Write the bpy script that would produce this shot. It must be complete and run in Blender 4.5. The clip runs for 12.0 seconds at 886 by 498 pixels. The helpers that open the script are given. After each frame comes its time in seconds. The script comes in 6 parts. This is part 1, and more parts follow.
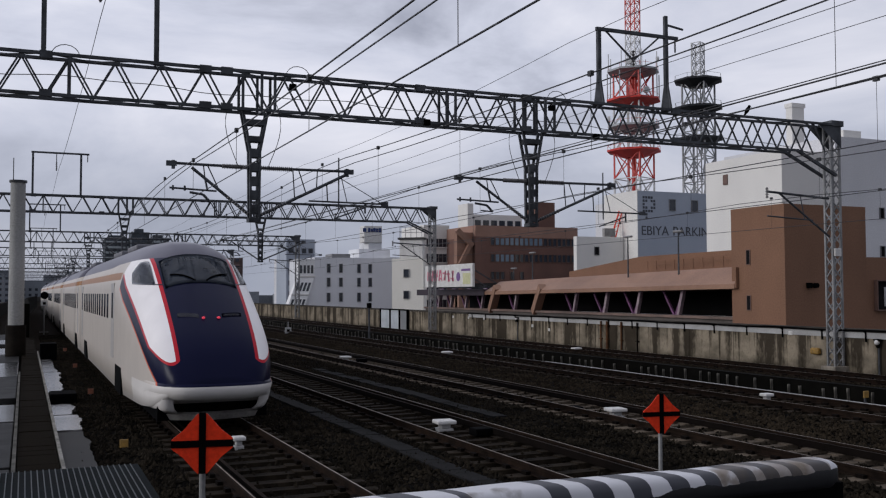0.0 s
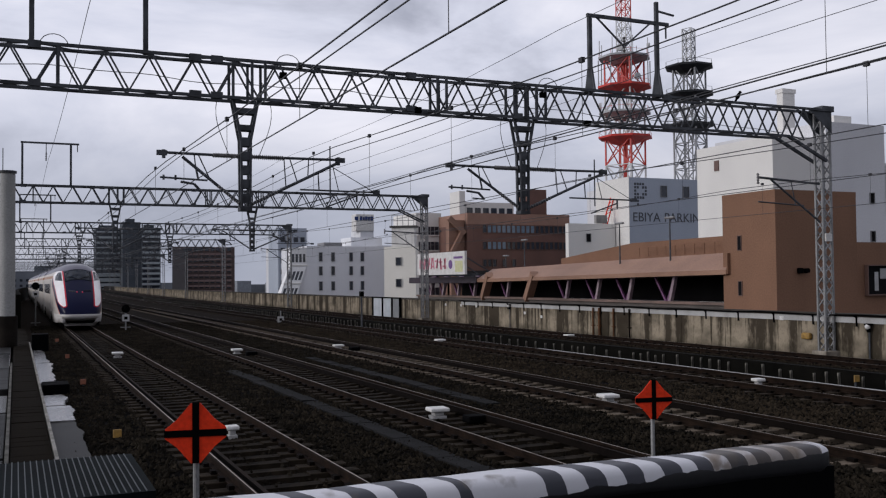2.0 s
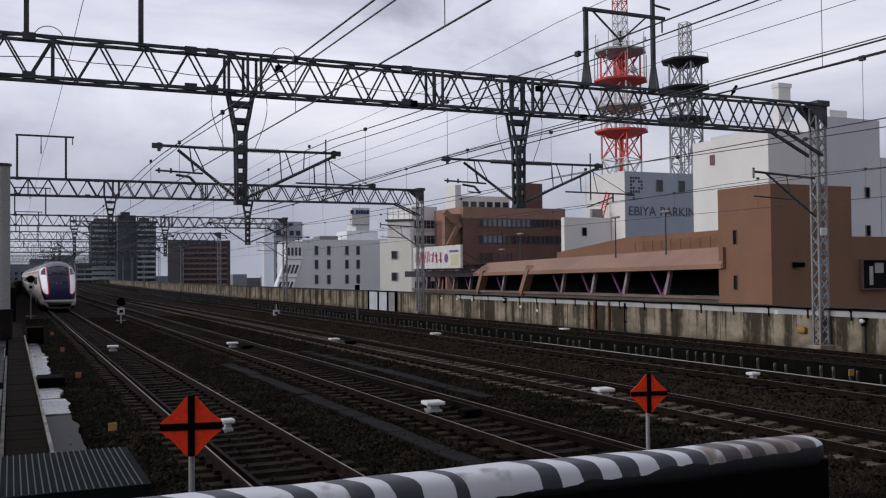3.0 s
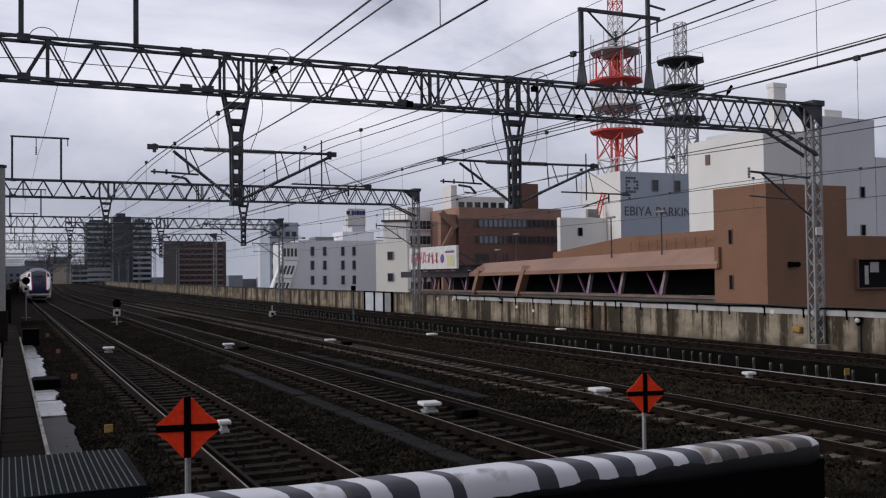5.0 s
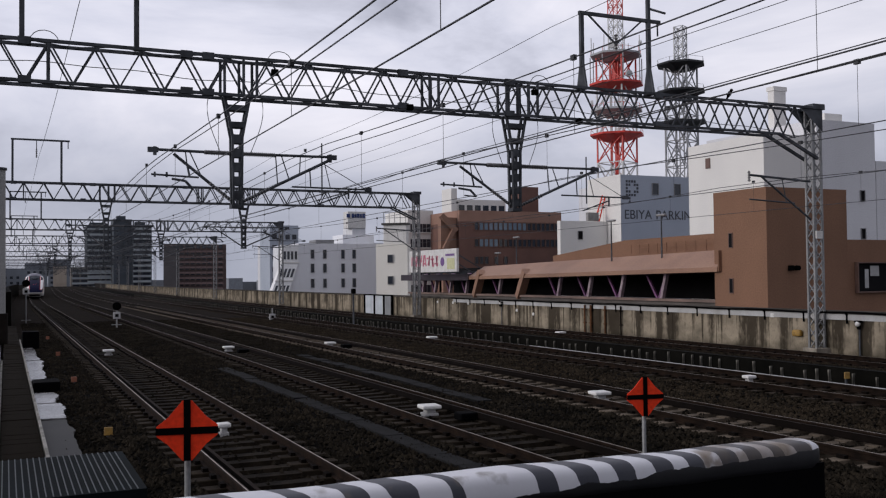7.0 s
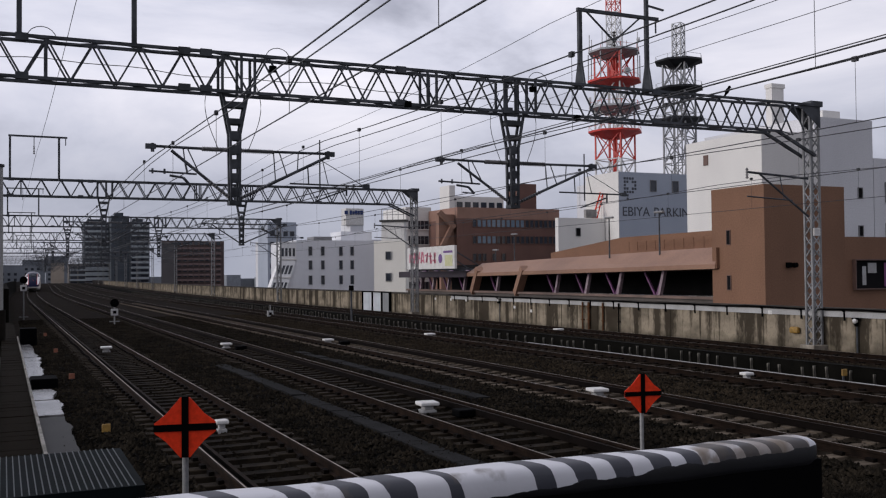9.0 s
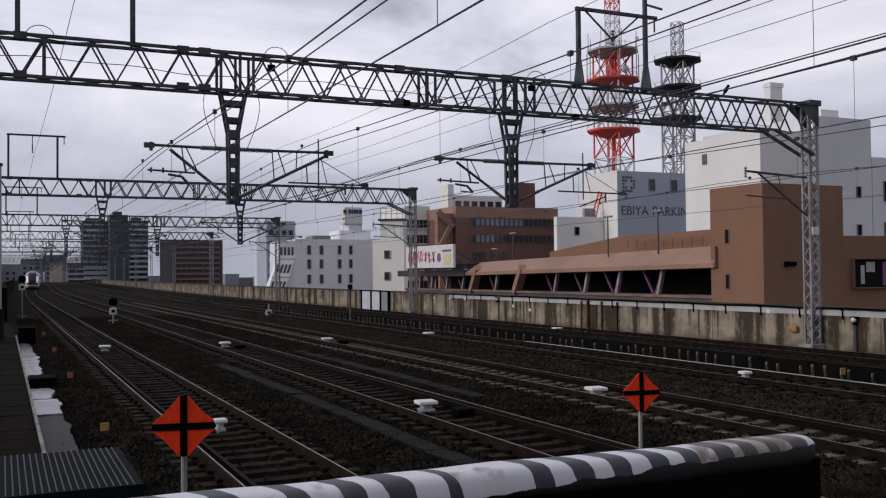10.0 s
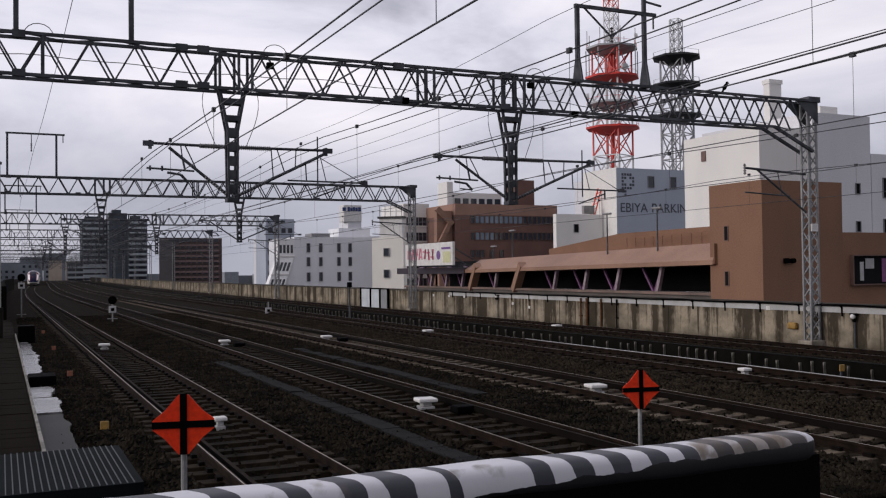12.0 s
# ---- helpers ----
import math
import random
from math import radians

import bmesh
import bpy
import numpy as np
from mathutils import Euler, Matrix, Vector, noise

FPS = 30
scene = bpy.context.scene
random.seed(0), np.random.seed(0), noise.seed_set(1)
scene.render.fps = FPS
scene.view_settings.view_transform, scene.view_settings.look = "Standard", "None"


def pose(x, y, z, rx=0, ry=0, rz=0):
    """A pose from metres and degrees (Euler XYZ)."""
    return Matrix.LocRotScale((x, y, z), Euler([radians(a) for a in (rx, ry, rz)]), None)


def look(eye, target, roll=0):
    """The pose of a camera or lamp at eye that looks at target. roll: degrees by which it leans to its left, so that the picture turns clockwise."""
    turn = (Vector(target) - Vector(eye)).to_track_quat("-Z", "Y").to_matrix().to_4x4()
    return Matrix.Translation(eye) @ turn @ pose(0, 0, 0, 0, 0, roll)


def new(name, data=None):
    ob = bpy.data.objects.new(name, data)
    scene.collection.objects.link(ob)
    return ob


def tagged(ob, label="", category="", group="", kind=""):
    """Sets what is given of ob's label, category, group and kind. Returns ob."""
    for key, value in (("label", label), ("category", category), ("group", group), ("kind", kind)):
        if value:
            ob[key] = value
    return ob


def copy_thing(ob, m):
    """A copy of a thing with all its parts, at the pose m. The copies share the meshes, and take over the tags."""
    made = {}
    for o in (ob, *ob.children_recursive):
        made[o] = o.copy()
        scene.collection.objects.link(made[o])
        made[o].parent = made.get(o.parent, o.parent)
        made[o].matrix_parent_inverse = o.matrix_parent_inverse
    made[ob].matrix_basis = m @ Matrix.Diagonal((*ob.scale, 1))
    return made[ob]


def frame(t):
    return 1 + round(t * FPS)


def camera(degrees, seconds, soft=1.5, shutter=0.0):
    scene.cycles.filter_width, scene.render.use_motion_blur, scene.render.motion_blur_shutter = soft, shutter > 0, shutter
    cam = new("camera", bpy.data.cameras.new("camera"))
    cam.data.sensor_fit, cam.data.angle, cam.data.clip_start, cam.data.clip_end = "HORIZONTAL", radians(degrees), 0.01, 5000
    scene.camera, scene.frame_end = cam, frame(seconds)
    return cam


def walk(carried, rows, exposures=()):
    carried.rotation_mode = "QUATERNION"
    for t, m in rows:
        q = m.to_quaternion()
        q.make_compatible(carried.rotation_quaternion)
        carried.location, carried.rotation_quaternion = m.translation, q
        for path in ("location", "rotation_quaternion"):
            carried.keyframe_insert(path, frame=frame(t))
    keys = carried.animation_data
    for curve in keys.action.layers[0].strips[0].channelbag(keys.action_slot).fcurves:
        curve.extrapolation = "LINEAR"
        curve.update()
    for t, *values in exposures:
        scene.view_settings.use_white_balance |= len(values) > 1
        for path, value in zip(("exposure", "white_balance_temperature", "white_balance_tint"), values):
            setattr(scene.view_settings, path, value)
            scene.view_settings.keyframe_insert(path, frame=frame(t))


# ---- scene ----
HEIGHT = 2.7
cam = camera(50.03, 12.0, soft=1.2)
walk(cam, [
    (0.0, pose(0, 0, HEIGHT, 92.588, 0.172, -23.762)),
    (0.5, pose(0, 0, HEIGHT, 92.463, 0.241, -23.768)),
    (1.0, pose(0, 0, HEIGHT, 92.275, 0.404, -23.754)),
    (1.5, pose(0, 0, HEIGHT, 91.984, 0.599, -23.933)),
    (2.0, pose(0, 0, HEIGHT, 91.852, 0.585, -24.226)),
    (2.5, pose(0, 0, HEIGHT, 91.541, 0.558, -24.416)),
    (3.0, pose(0, 0, HEIGHT, 91.469, 0.505, -24.482)),
    (5.0, pose(0, 0, HEIGHT, 91.497, 0.659, -24.719)),
    (5.5, pose(0, 0, HEIGHT, 91.554, 0.645, -24.851)),
    (6.0, pose(0, 0, HEIGHT, 91.504, 0.602, -24.870)),
    (6.5, pose(0, 0, HEIGHT, 91.647, 0.558, -24.720)),
    (7.0, pose(0, 0, HEIGHT, 91.685, 0.586, -24.714)),
    (9.0, pose(0, 0, HEIGHT, 91.496, 0.558, -24.838)),
    (9.5, pose(0, 0, HEIGHT, 91.528, 0.542, -24.907)),
    (10.0, pose(0, 0, HEIGHT, 91.432, 0.558, -24.916)),
    (10.5, pose(0, 0, HEIGHT, 91.364, 0.556, -24.904)),
    (11.0, pose(0, 0, HEIGHT, 91.330, 0.660, -24.935)),
    (11.5, pose(0, 0, HEIGHT, 91.339, 0.722, -25.047)),
    (12.0, pose(0, 0, HEIGHT, 91.283, 0.687, -24.954)),
], exposures=[(0.0, -0.22, 6250, 10.5), (1.0, -0.12, 6290, 11), (3.0, -0.10, 6340, 11.5), (7.0, -0.08, 6400, 12.5), (10.0, -0.06, 6430, 13), (12.0, 0.0, 6600, 14)])

# ---- world and light: an overcast afternoon, a soft brighter side over the tracks ----
world = bpy.data.worlds.new("overcast")
scene.world = world
world.use_nodes = True
wt = world.node_tree
wt.nodes.clear()
w_out = wt.nodes.new("ShaderNodeOutputWorld")
w_bg = wt.nodes.new("ShaderNodeBackground")
w_sky = wt.nodes.new("ShaderNodeTexSky")
w_sky.sky_type = "NISHITA"
w_sky.sun_disc = False
w_sky.sun_elevation = radians(15)
w_sky.sun_rotation = radians(-82)
w_co = wt.nodes.new("ShaderNodeTexCoord")
w_map = wt.nodes.new("ShaderNodeMapping")
w_map.inputs["Scale"].default_value = (1.0, 1.0, 2.6)
w_map.inputs["Rotation"].default_value = (0.05, 0.08, 0.3)
wt.links.new(w_co.outputs["Generated"], w_map.inputs["Vector"])
w_n1 = wt.nodes.new("ShaderNodeTexNoise")
w_n1.inputs["Scale"].default_value = 3.1
w_n1.inputs["Detail"].default_value = 7
w_n1.inputs["Roughness"].default_value = 0.56
w_n1.inputs["Distortion"].default_value = 0.35
wt.links.new(w_map.outputs["Vector"], w_n1.inputs["Vector"])
w_ramp = wt.nodes.new("ShaderNodeValToRGB")
els = w_ramp.color_ramp.elements
els[0].position, els[0].color = 0.30, (0.32, 0.33, 0.39, 1)
els[1].position, els[1].color = 0.70, (0.76, 0.745, 0.79, 1)
mid = els.new(0.47)
mid.color = (0.53, 0.54, 0.615, 1)
wt.links.new(w_n1.outputs["Fac"], w_ramp.inputs["Fac"])
w_dim = wt.nodes.new("ShaderNodeVectorMath")
w_dim.operation = "SCALE"
w_dim.inputs["Scale"].default_value = 0.06
wt.links.new(w_sky.outputs["Color"], w_dim.inputs[0])
w_mix = wt.nodes.new("ShaderNodeMix")
w_mix.data_type = "RGBA"
w_mix.inputs["Factor"].default_value = 0.94
wt.links.new(w_dim.outputs["Vector"], w_mix.inputs["A"])
wt.links.new(w_ramp.outputs["Color"], w_mix.inputs["B"])
# the sky is brighter ahead, on the evening side, and dims smoothly towards the other side
w_sep = wt.nodes.new("ShaderNodeSeparateXYZ")
wt.links.new(w_co.outputs["Generated"], w_sep.inputs[0])
w_lift = wt.nodes.new("ShaderNodeMapRange")
w_lift.interpolation_type = "SMOOTHSTEP"
w_lift.inputs["From Min"].default_value, w_lift.inputs["From Max"].default_value = -1.0, 0.95
w_lift.inputs["To Min"].default_value, w_lift.inputs["To Max"].default_value = 0.66, 1.04
w_dir = wt.nodes.new("ShaderNodeVectorMath")
w_dir.operation = "DOT_PRODUCT"
wt.links.new(w_co.outputs["Generated"], w_dir.inputs[0])
w_dir.inputs[1].default_value = (-0.42, 0.9, 0.0)
wt.links.new(w_dir.outputs["Value"], w_lift.inputs["Value"])
w_side = wt.nodes.new("ShaderNodeVectorMath")
w_side.operation = "SCALE"
wt.links.new(w_mix.outputs["Result"], w_side.inputs[0])
wt.links.new(w_lift.outputs["Result"], w_side.inputs["Scale"])
# rain haze: the sky greys and dims towards the horizon
w_low = wt.nodes.new("ShaderNodeMapRange")
w_low.interpolation_type = "SMOOTHSTEP"
w_low.inputs["From Min"].default_value, w_low.inputs["From Max"].default_value = -0.02, 0.23
w_low.inputs["To Min"].default_value, w_low.inputs["To Max"].default_value = 0.75, 0.0
wt.links.new(w_sep.outputs[2], w_low.inputs["Value"])
w_haze = wt.nodes.new("ShaderNodeMix")
w_haze.data_type = "RGBA"
wt.links.new(w_low.outputs["Result"], w_haze.inputs["Factor"])
wt.links.new(w_side.outputs["Vector"], w_haze.inputs["A"])
w_haze.inputs["B"].default_value = (0.19, 0.21, 0.26, 1)
wt.links.new(w_haze.outputs["Result"], w_bg.inputs["Color"])
w_bg.inputs["Strength"].default_value = 1.4
wt.links.new(w_bg.outputs["Background"], w_out.inputs["Surface"])

sun_data = bpy.data.lights.new("sun", "SUN")
sun_data.energy = 1.45
sun_data.angle = radians(25)
sun_data.color = (1.0, 0.96, 0.92)
sun = new("sun", sun_data)
sun.matrix_world = look((-60, 8, 16), (0, 0, 0))
scene.view_settings.exposure = 0.0

# ---- materials ----
MATS = {}


def mat(name, a, b=None, rough=0.7, metal=0.0, scale=3.0, fine=40.0, bump=0.15, spread=0.5, streak=0.0, vary=0.0, spec=0.5, placed=False):
    """Two-scale surface: colour a, broad patches of b, fine grain in the relief; streak stretches the patches downwards."""
    if name in MATS:
        return MATS[name]
    m = bpy.data.materials.new(name)
    m.use_nodes = True
    nt = m.node_tree
    bs = nt.nodes["Principled BSDF"]
    bs.inputs["Roughness"].default_value = rough
    bs.inputs["Metallic"].default_value = metal
    bs.inputs["Specular IOR Level"].default_value = spec
    b = b or tuple(v * 0.72 for v in a)
    co = nt.nodes.new("ShaderNodeTexCoord")
    mp = nt.nodes.new("ShaderNodeMapping")
    mp.inputs["Scale"].default_value = (1, 1, 1 - streak)
    src = co.outputs["Object"]
    if placed:
        src = nt.nodes.new("ShaderNodeNewGeometry").outputs["Position"]
    nt.links.new(src, mp.inputs["Vector"])
    n1 = nt.nodes.new("ShaderNodeTexNoise")
    n1.inputs["Scale"].default_value = scale
    n1.inputs["Detail"].default_value = 5
    nt.links.new(mp.outputs["Vector"], n1.inputs["Vector"])
    n2 = nt.nodes.new("ShaderNodeTexNoise")
    n2.inputs["Scale"].default_value = fine
    n2.inputs["Detail"].default_value = 3
    nt.links.new(src, n2.inputs["Vector"])
    rp = nt.nodes.new("ShaderNodeValToRGB")
    e = rp.color_ramp.elements
    e[0].position, e[0].color = 0.5 - spread * 0.4, (*a, 1)
    e[1].position, e[1].color = 0.5 + spread * 0.4, (*b, 1)
    nt.links.new(n1.outputs["Fac"], rp.inputs["Fac"])
    mx = nt.nodes.new("ShaderNodeMix")
    mx.data_type, mx.blend_type = "RGBA", "MULTIPLY"
    mx.inputs["Factor"].default_value = 0.45
    nt.links.new(rp.outputs["Color"], mx.inputs["A"])
    r2 = nt.nodes.new("ShaderNodeValToRGB")
    r2.color_ramp.elements[0].position, r2.color_ramp.elements[0].color = 0.3, (0.45, 0.45, 0.45, 1)
    r2.color_ramp.elements[1].position, r2.color_ramp.elements[1].color = 0.7, (1, 1, 1, 1)
    nt.links.new(n2.outputs["Fac"], r2.inputs["Fac"])
    nt.links.new(r2.outputs["Color"], mx.inputs["B"])
    last = mx.outputs["Result"]
    if vary:
        oi = nt.nodes.new("ShaderNodeObjectInfo")
        ge = nt.nodes.new("ShaderNodeNewGeometry")
        ad = nt.nodes.new("ShaderNodeMath")
        ad.operation = "ADD"
        nt.links.new(oi.outputs["Random"], ad.inputs[0])
        nt.links.new(ge.outputs["Random Per Island"], ad.inputs[1])
        mr = nt.nodes.new("ShaderNodeMapRange")
        mr.inputs["From Max"].default_value = 2.0
        mr.inputs["To Min"].default_value = 1 - vary
        mr.inputs["To Max"].default_value = 1 + vary
        nt.links.new(ad.outputs[0], mr.inputs["Value"])
        sc = nt.nodes.new("ShaderNodeVectorMath")
        sc.operation = "SCALE"
        nt.links.new(last, sc.inputs[0])
        nt.links.new(mr.outputs["Result"], sc.inputs["Scale"])
        last = sc.outputs["Vector"]
    nt.links.new(last, bs.inputs["Base Color"])
    if bump:
        bp = nt.nodes.new("ShaderNodeBump")
        bp.inputs["Strength"].default_value = bump
        bp.inputs["Distance"].default_value = 0.02
        nt.links.new(n2.outputs["Fac"], bp.inputs["Height"])
        nt.links.new(bp.outputs["Normal"], bs.inputs["Normal"])
    MATS[name] = m
    return m


def glow(name, colour, strength):
    m = bpy.data.materials.new(name)
    m.use_nodes = True
    bs = m.node_tree.nodes["Principled BSDF"]
    bs.inputs["Base Color"].default_value = (*colour, 1)
    bs.inputs["Emission Color"].default_value = (*colour, 1)
    bs.inputs["Emission Strength"].default_value = strength
    return m


# near bed almost black: the shade in the gaps between stones is in its colour
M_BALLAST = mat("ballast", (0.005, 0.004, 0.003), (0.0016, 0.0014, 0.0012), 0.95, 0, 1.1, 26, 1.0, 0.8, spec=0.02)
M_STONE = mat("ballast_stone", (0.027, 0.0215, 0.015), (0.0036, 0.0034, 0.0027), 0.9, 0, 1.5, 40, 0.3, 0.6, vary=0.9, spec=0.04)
M_RAILSIDE = mat("rusty_rail", (0.023, 0.014, 0.0095), (0.007, 0.0047, 0.0035), 0.8, 0.0, 4, 60, 0.2, spec=0.06)
M_CLIP = mat("black_fastening", (0.008, 0.0055, 0.0045), (0.004, 0.003, 0.0025), 0.85, 0.0, 4, 60, 0.2, spec=0.05)
M_SLEEPBROWN = mat("brown_sleeper", (0.042, 0.032, 0.022), (0.008, 0.0063, 0.0048), 0.9, 0, 3, 50, 0.4, vary=0.4, spec=0.06)
M_STONENEW = mat("newer_ballast_stone", (0.055, 0.042, 0.028), (0.009, 0.007, 0.005), 0.9, 0, 1.5, 40, 0.3, 0.8, vary=0.8, spec=0.04)
# worn contact band, painted paler so that it also carries the rail's highlight
M_RAILWORN = mat("worn_rail_head_glint", (0.38, 0.325, 0.27), (0.15, 0.12, 0.095), 0.42, 0.0, 2.5, 50, 0.1, spec=0.22)
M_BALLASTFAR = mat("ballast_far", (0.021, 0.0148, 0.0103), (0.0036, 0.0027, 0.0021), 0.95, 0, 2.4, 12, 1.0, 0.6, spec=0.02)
M_RAILTOP = mat("rail_head", (0.33, 0.33, 0.34), (0.22, 0.21, 0.2), 0.32, 0.9, 2, 50, 0.03)
M_SLEEPER = mat("concrete_sleeper", (0.18, 0.142, 0.104), (0.042, 0.033, 0.025), 0.85, 0, 3, 50, 0.4, vary=0.35, spec=0.1)
M_SLEEPDARK = mat("dark_sleeper", (0.05, 0.038, 0.027), (0.011, 0.008, 0.006), 0.9, 0, 3, 50, 0.4, vary=0.4, spec=0.06)
M_STEEL = mat("galvanised_dark_steel", (0.10, 0.107, 0.12), (0.028, 0.03, 0.034), 0.6, 0.1, 2, 30, 0.12, spec=0.25)
M_STEELLIGHT = mat("galvanised_steel", (0.34, 0.34, 0.34), (0.22, 0.22, 0.22), 0.5, 0.4, 2, 30, 0.1)
M_WIRE = mat("copper_wire_dark", (0.05, 0.05, 0.055), (0.03, 0.03, 0.032), 0.5, 0.5, 2, 20, 0)
M_INSUL = mat("porcelain_insulator", (0.2, 0.19, 0.19), (0.1, 0.095, 0.095), 0.4, 0, 4, 20, 0)
M_CONCRETE = mat("stained_concrete", (0.42, 0.375, 0.31), (0.07, 0.058, 0.045), 0.9, 0, 1.25, 7, 0.3, 0.5, streak=0.55, vary=0.2, spec=0.1, placed=True)
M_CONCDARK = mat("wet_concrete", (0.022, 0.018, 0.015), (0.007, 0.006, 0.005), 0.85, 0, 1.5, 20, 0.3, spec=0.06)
M_COPING = mat("pale_coping", (0.52, 0.52, 0.52), (0.36, 0.35, 0.34), 0.7, 0, 1.2, 25, 0.15, streak=0.3)
M_WHITE = mat("white_paint", (0.78, 0.77, 0.75), (0.62, 0.6, 0.57), 0.55, 0, 2, 30, 0.05)
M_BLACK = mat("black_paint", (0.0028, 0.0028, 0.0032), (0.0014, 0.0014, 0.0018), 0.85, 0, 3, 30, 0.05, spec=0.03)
M_RED = mat("red_sign_paint", (0.86, 0.05, 0.012), (0.76, 0.04, 0.01), 0.6, 0, 4, 30, 0.03, spec=0.15)
M_YELLOW = mat("yellow_paint", (0.42, 0.24, 0.04), (0.22, 0.13, 0.035), 0.6, 0, 8, 40, 0.1)
M_ORANGE = mat("orange_marker", (0.3, 0.1, 0.05), (0.2, 0.07, 0.04), 0.6, 0, 8, 40, 0.1)
M_GLASS = mat("dark_window_glass", (0.02, 0.025, 0.035), (0.03, 0.035, 0.05), 0.08, 0, 0.5, 3, 0, spec=0.6)
# near-black that stands in for shade inside rooms and behind panes
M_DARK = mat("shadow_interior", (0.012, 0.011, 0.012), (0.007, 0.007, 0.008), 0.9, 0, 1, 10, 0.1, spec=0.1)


# ---- mesh helpers ----
def link(name, bm, material, parent=None, label="", smooth=False):
    me = bpy.data.meshes.new(name)
    bm.normal_update()
    bm.to_mesh(me)
    bm.free()
    for k in (material if isinstance(material, (list, tuple)) else [material]):
        me.materials.append(k)
    if smooth:
        for p in me.polygons:
            p.use_smooth = True
    ob = new(name, me)
    if parent:
        ob.parent = parent
    if label:
        tagged(ob, label)
    return ob


def part(name, bm, material, parent, label="", smooth=False):
    return link(name, bm, material, parent, label, smooth)


def thing(name, x=0, y=0, z=0, rz=0, label="", category="", group="", kind=""):
    ob = new(name)
    ob.empty_display_size = 0.2
    ob.matrix_world = pose(x, y, z, 0, 0, rz)
    return tagged(ob, label, category, group, kind)


def again(name, src, parent, m, label=""):
    """One more piece on the mesh of src."""
    ob = new(name, src.data)
    ob.parent = parent
    ob.matrix_basis = m
    if label:
        tagged(ob, label)
    return ob


def box(bm, x0, x1, y0, y1, z0, z1, mi=0, bevel=0.0):
    r = bmesh.ops.create_cube(bm, size=1.0, matrix=Matrix.LocRotScale(((x0 + x1) / 2, (y0 + y1) / 2, (z0 + z1) / 2), None, (x1 - x0, y1 - y0, z1 - z0)))
    fs = {f for v in r["verts"] for f in v.link_faces}
    for f in fs:
        f.material_index = mi
    if bevel:
        es = {e for v in r["verts"] for e in v.link_edges}
        bmesh.ops.bevel(bm, geom=list(es), offset=bevel, segments=2, affect="EDGES", profile=0.5)
    return bm


def bar(bm, a, b, w=0.06, h=None, mi=0):
    """A square bar from a to b."""
    a, b = Vector(a), Vector(b)
    d = b - a
    m = Matrix.Translation((a + b) / 2) @ d.to_track_quat("Z", "Y").to_matrix().to_4x4() @ Matrix.Diagonal((w, h or w, d.length, 1))
    r = bmesh.ops.create_cube(bm, size=1.0, matrix=m)
    for v in r["verts"]:
        for f in v.link_faces:
            f.material_index = mi
    return bm


def rod(bm, a, b, r=0.03, r2=None, n=8, mi=0):
    a, b = Vector(a), Vector(b)
    d = b - a
    m = Matrix.Translation((a + b) / 2) @ d.to_track_quat("Z", "Y").to_matrix().to_4x4()
    g = bmesh.ops.create_cone(bm, cap_ends=True, segments=n, radius1=r, radius2=r if r2 is None else r2, depth=d.length, matrix=m)
    for v in g["verts"]:
        for f in v.link_faces:
            f.material_index = mi
    return bm


def tube(bm, pts, r=0.01, n=5):
    """A thin round line through pts."""
    rings = []
    for i, p in enumerate(pts):
        p = Vector(p)
        d = (Vector(pts[min(i + 1, len(pts) - 1)]) - Vector(pts[max(i - 1, 0)])).normalized()
        u = d.cross(Vector((0, 0, 1)))
        u = u.normalized() if u.length > 1e-4 else Vector((1, 0, 0))
        v = d.cross(u)
        rings.append([bm.verts.new(p + r * (math.cos(k * math.tau / n) * u + math.sin(k * math.tau / n) * v)) for k in range(n)])
    for q, s in zip(rings, rings[1:]):
        for k in range(n):
            bm.faces.new((q[k], q[(k + 1) % n], s[(k + 1) % n], s[k]))
    return bm


def insulator(bm, a, b, r=0.06, n=4):
    a, b = Vector(a), Vector(b)
    rod(bm, a, b, r * 0.45, n=8)
    for i in range(n):
        c = a.lerp(b, (i + 0.5) / n)
        d = (b - a).normalized() * 0.018
        rod(bm, c - d, c + d, r, r * 0.6, n=10)
    return bm


# ---- the line: straight, then a slight bend ----
BEND = 0.0365


def off(y):
    """Sideways shift of the line: straight to y = 100, a long bend to y = 220, then straight again."""
    if y < 220.0:
        return BEND * max(0.0, y - 100.0) ** 2 / 240.0
    return BEND * (y - 160.0)


def heading(y):
    return -math.degrees(math.atan(BEND * min(1.0, max(0.0, (y - 100.0) / 120.0))))


def ys(y0, y1, step):
    n = max(1, int((y1 - y0) / step))
    return [y0 + (y1 - y0) * i / n for i in range(n + 1)]


def strip(bm, prof, y0, y1, step=12.0, mi=0, mis=None, closed=False):
    """Sweeps a profile of (x, z) along the line."""
    rings = [[bm.verts.new((x + off(y), y, z)) for x, z in prof] for y in ys(y0, y1, step)]
    for q, s in zip(rings, rings[1:]):
        for k in range(len(prof) if closed else len(prof) - 1):
            k2 = (k + 1) % len(prof)
            f = bm.faces.new((q[k], q[k2], s[k2], s[k]))
            f.material_index = mis[k] if mis else mi
    if closed:
        bm.faces.new(list(reversed(rings[0])))
        bm.faces.new(rings[-1])
    return bm


TRACKS = (3.56, 8.06, 12.56, 17.7, 25.3)
LOW = -0.1  # the fifth track lies lower
FAR = 520.0


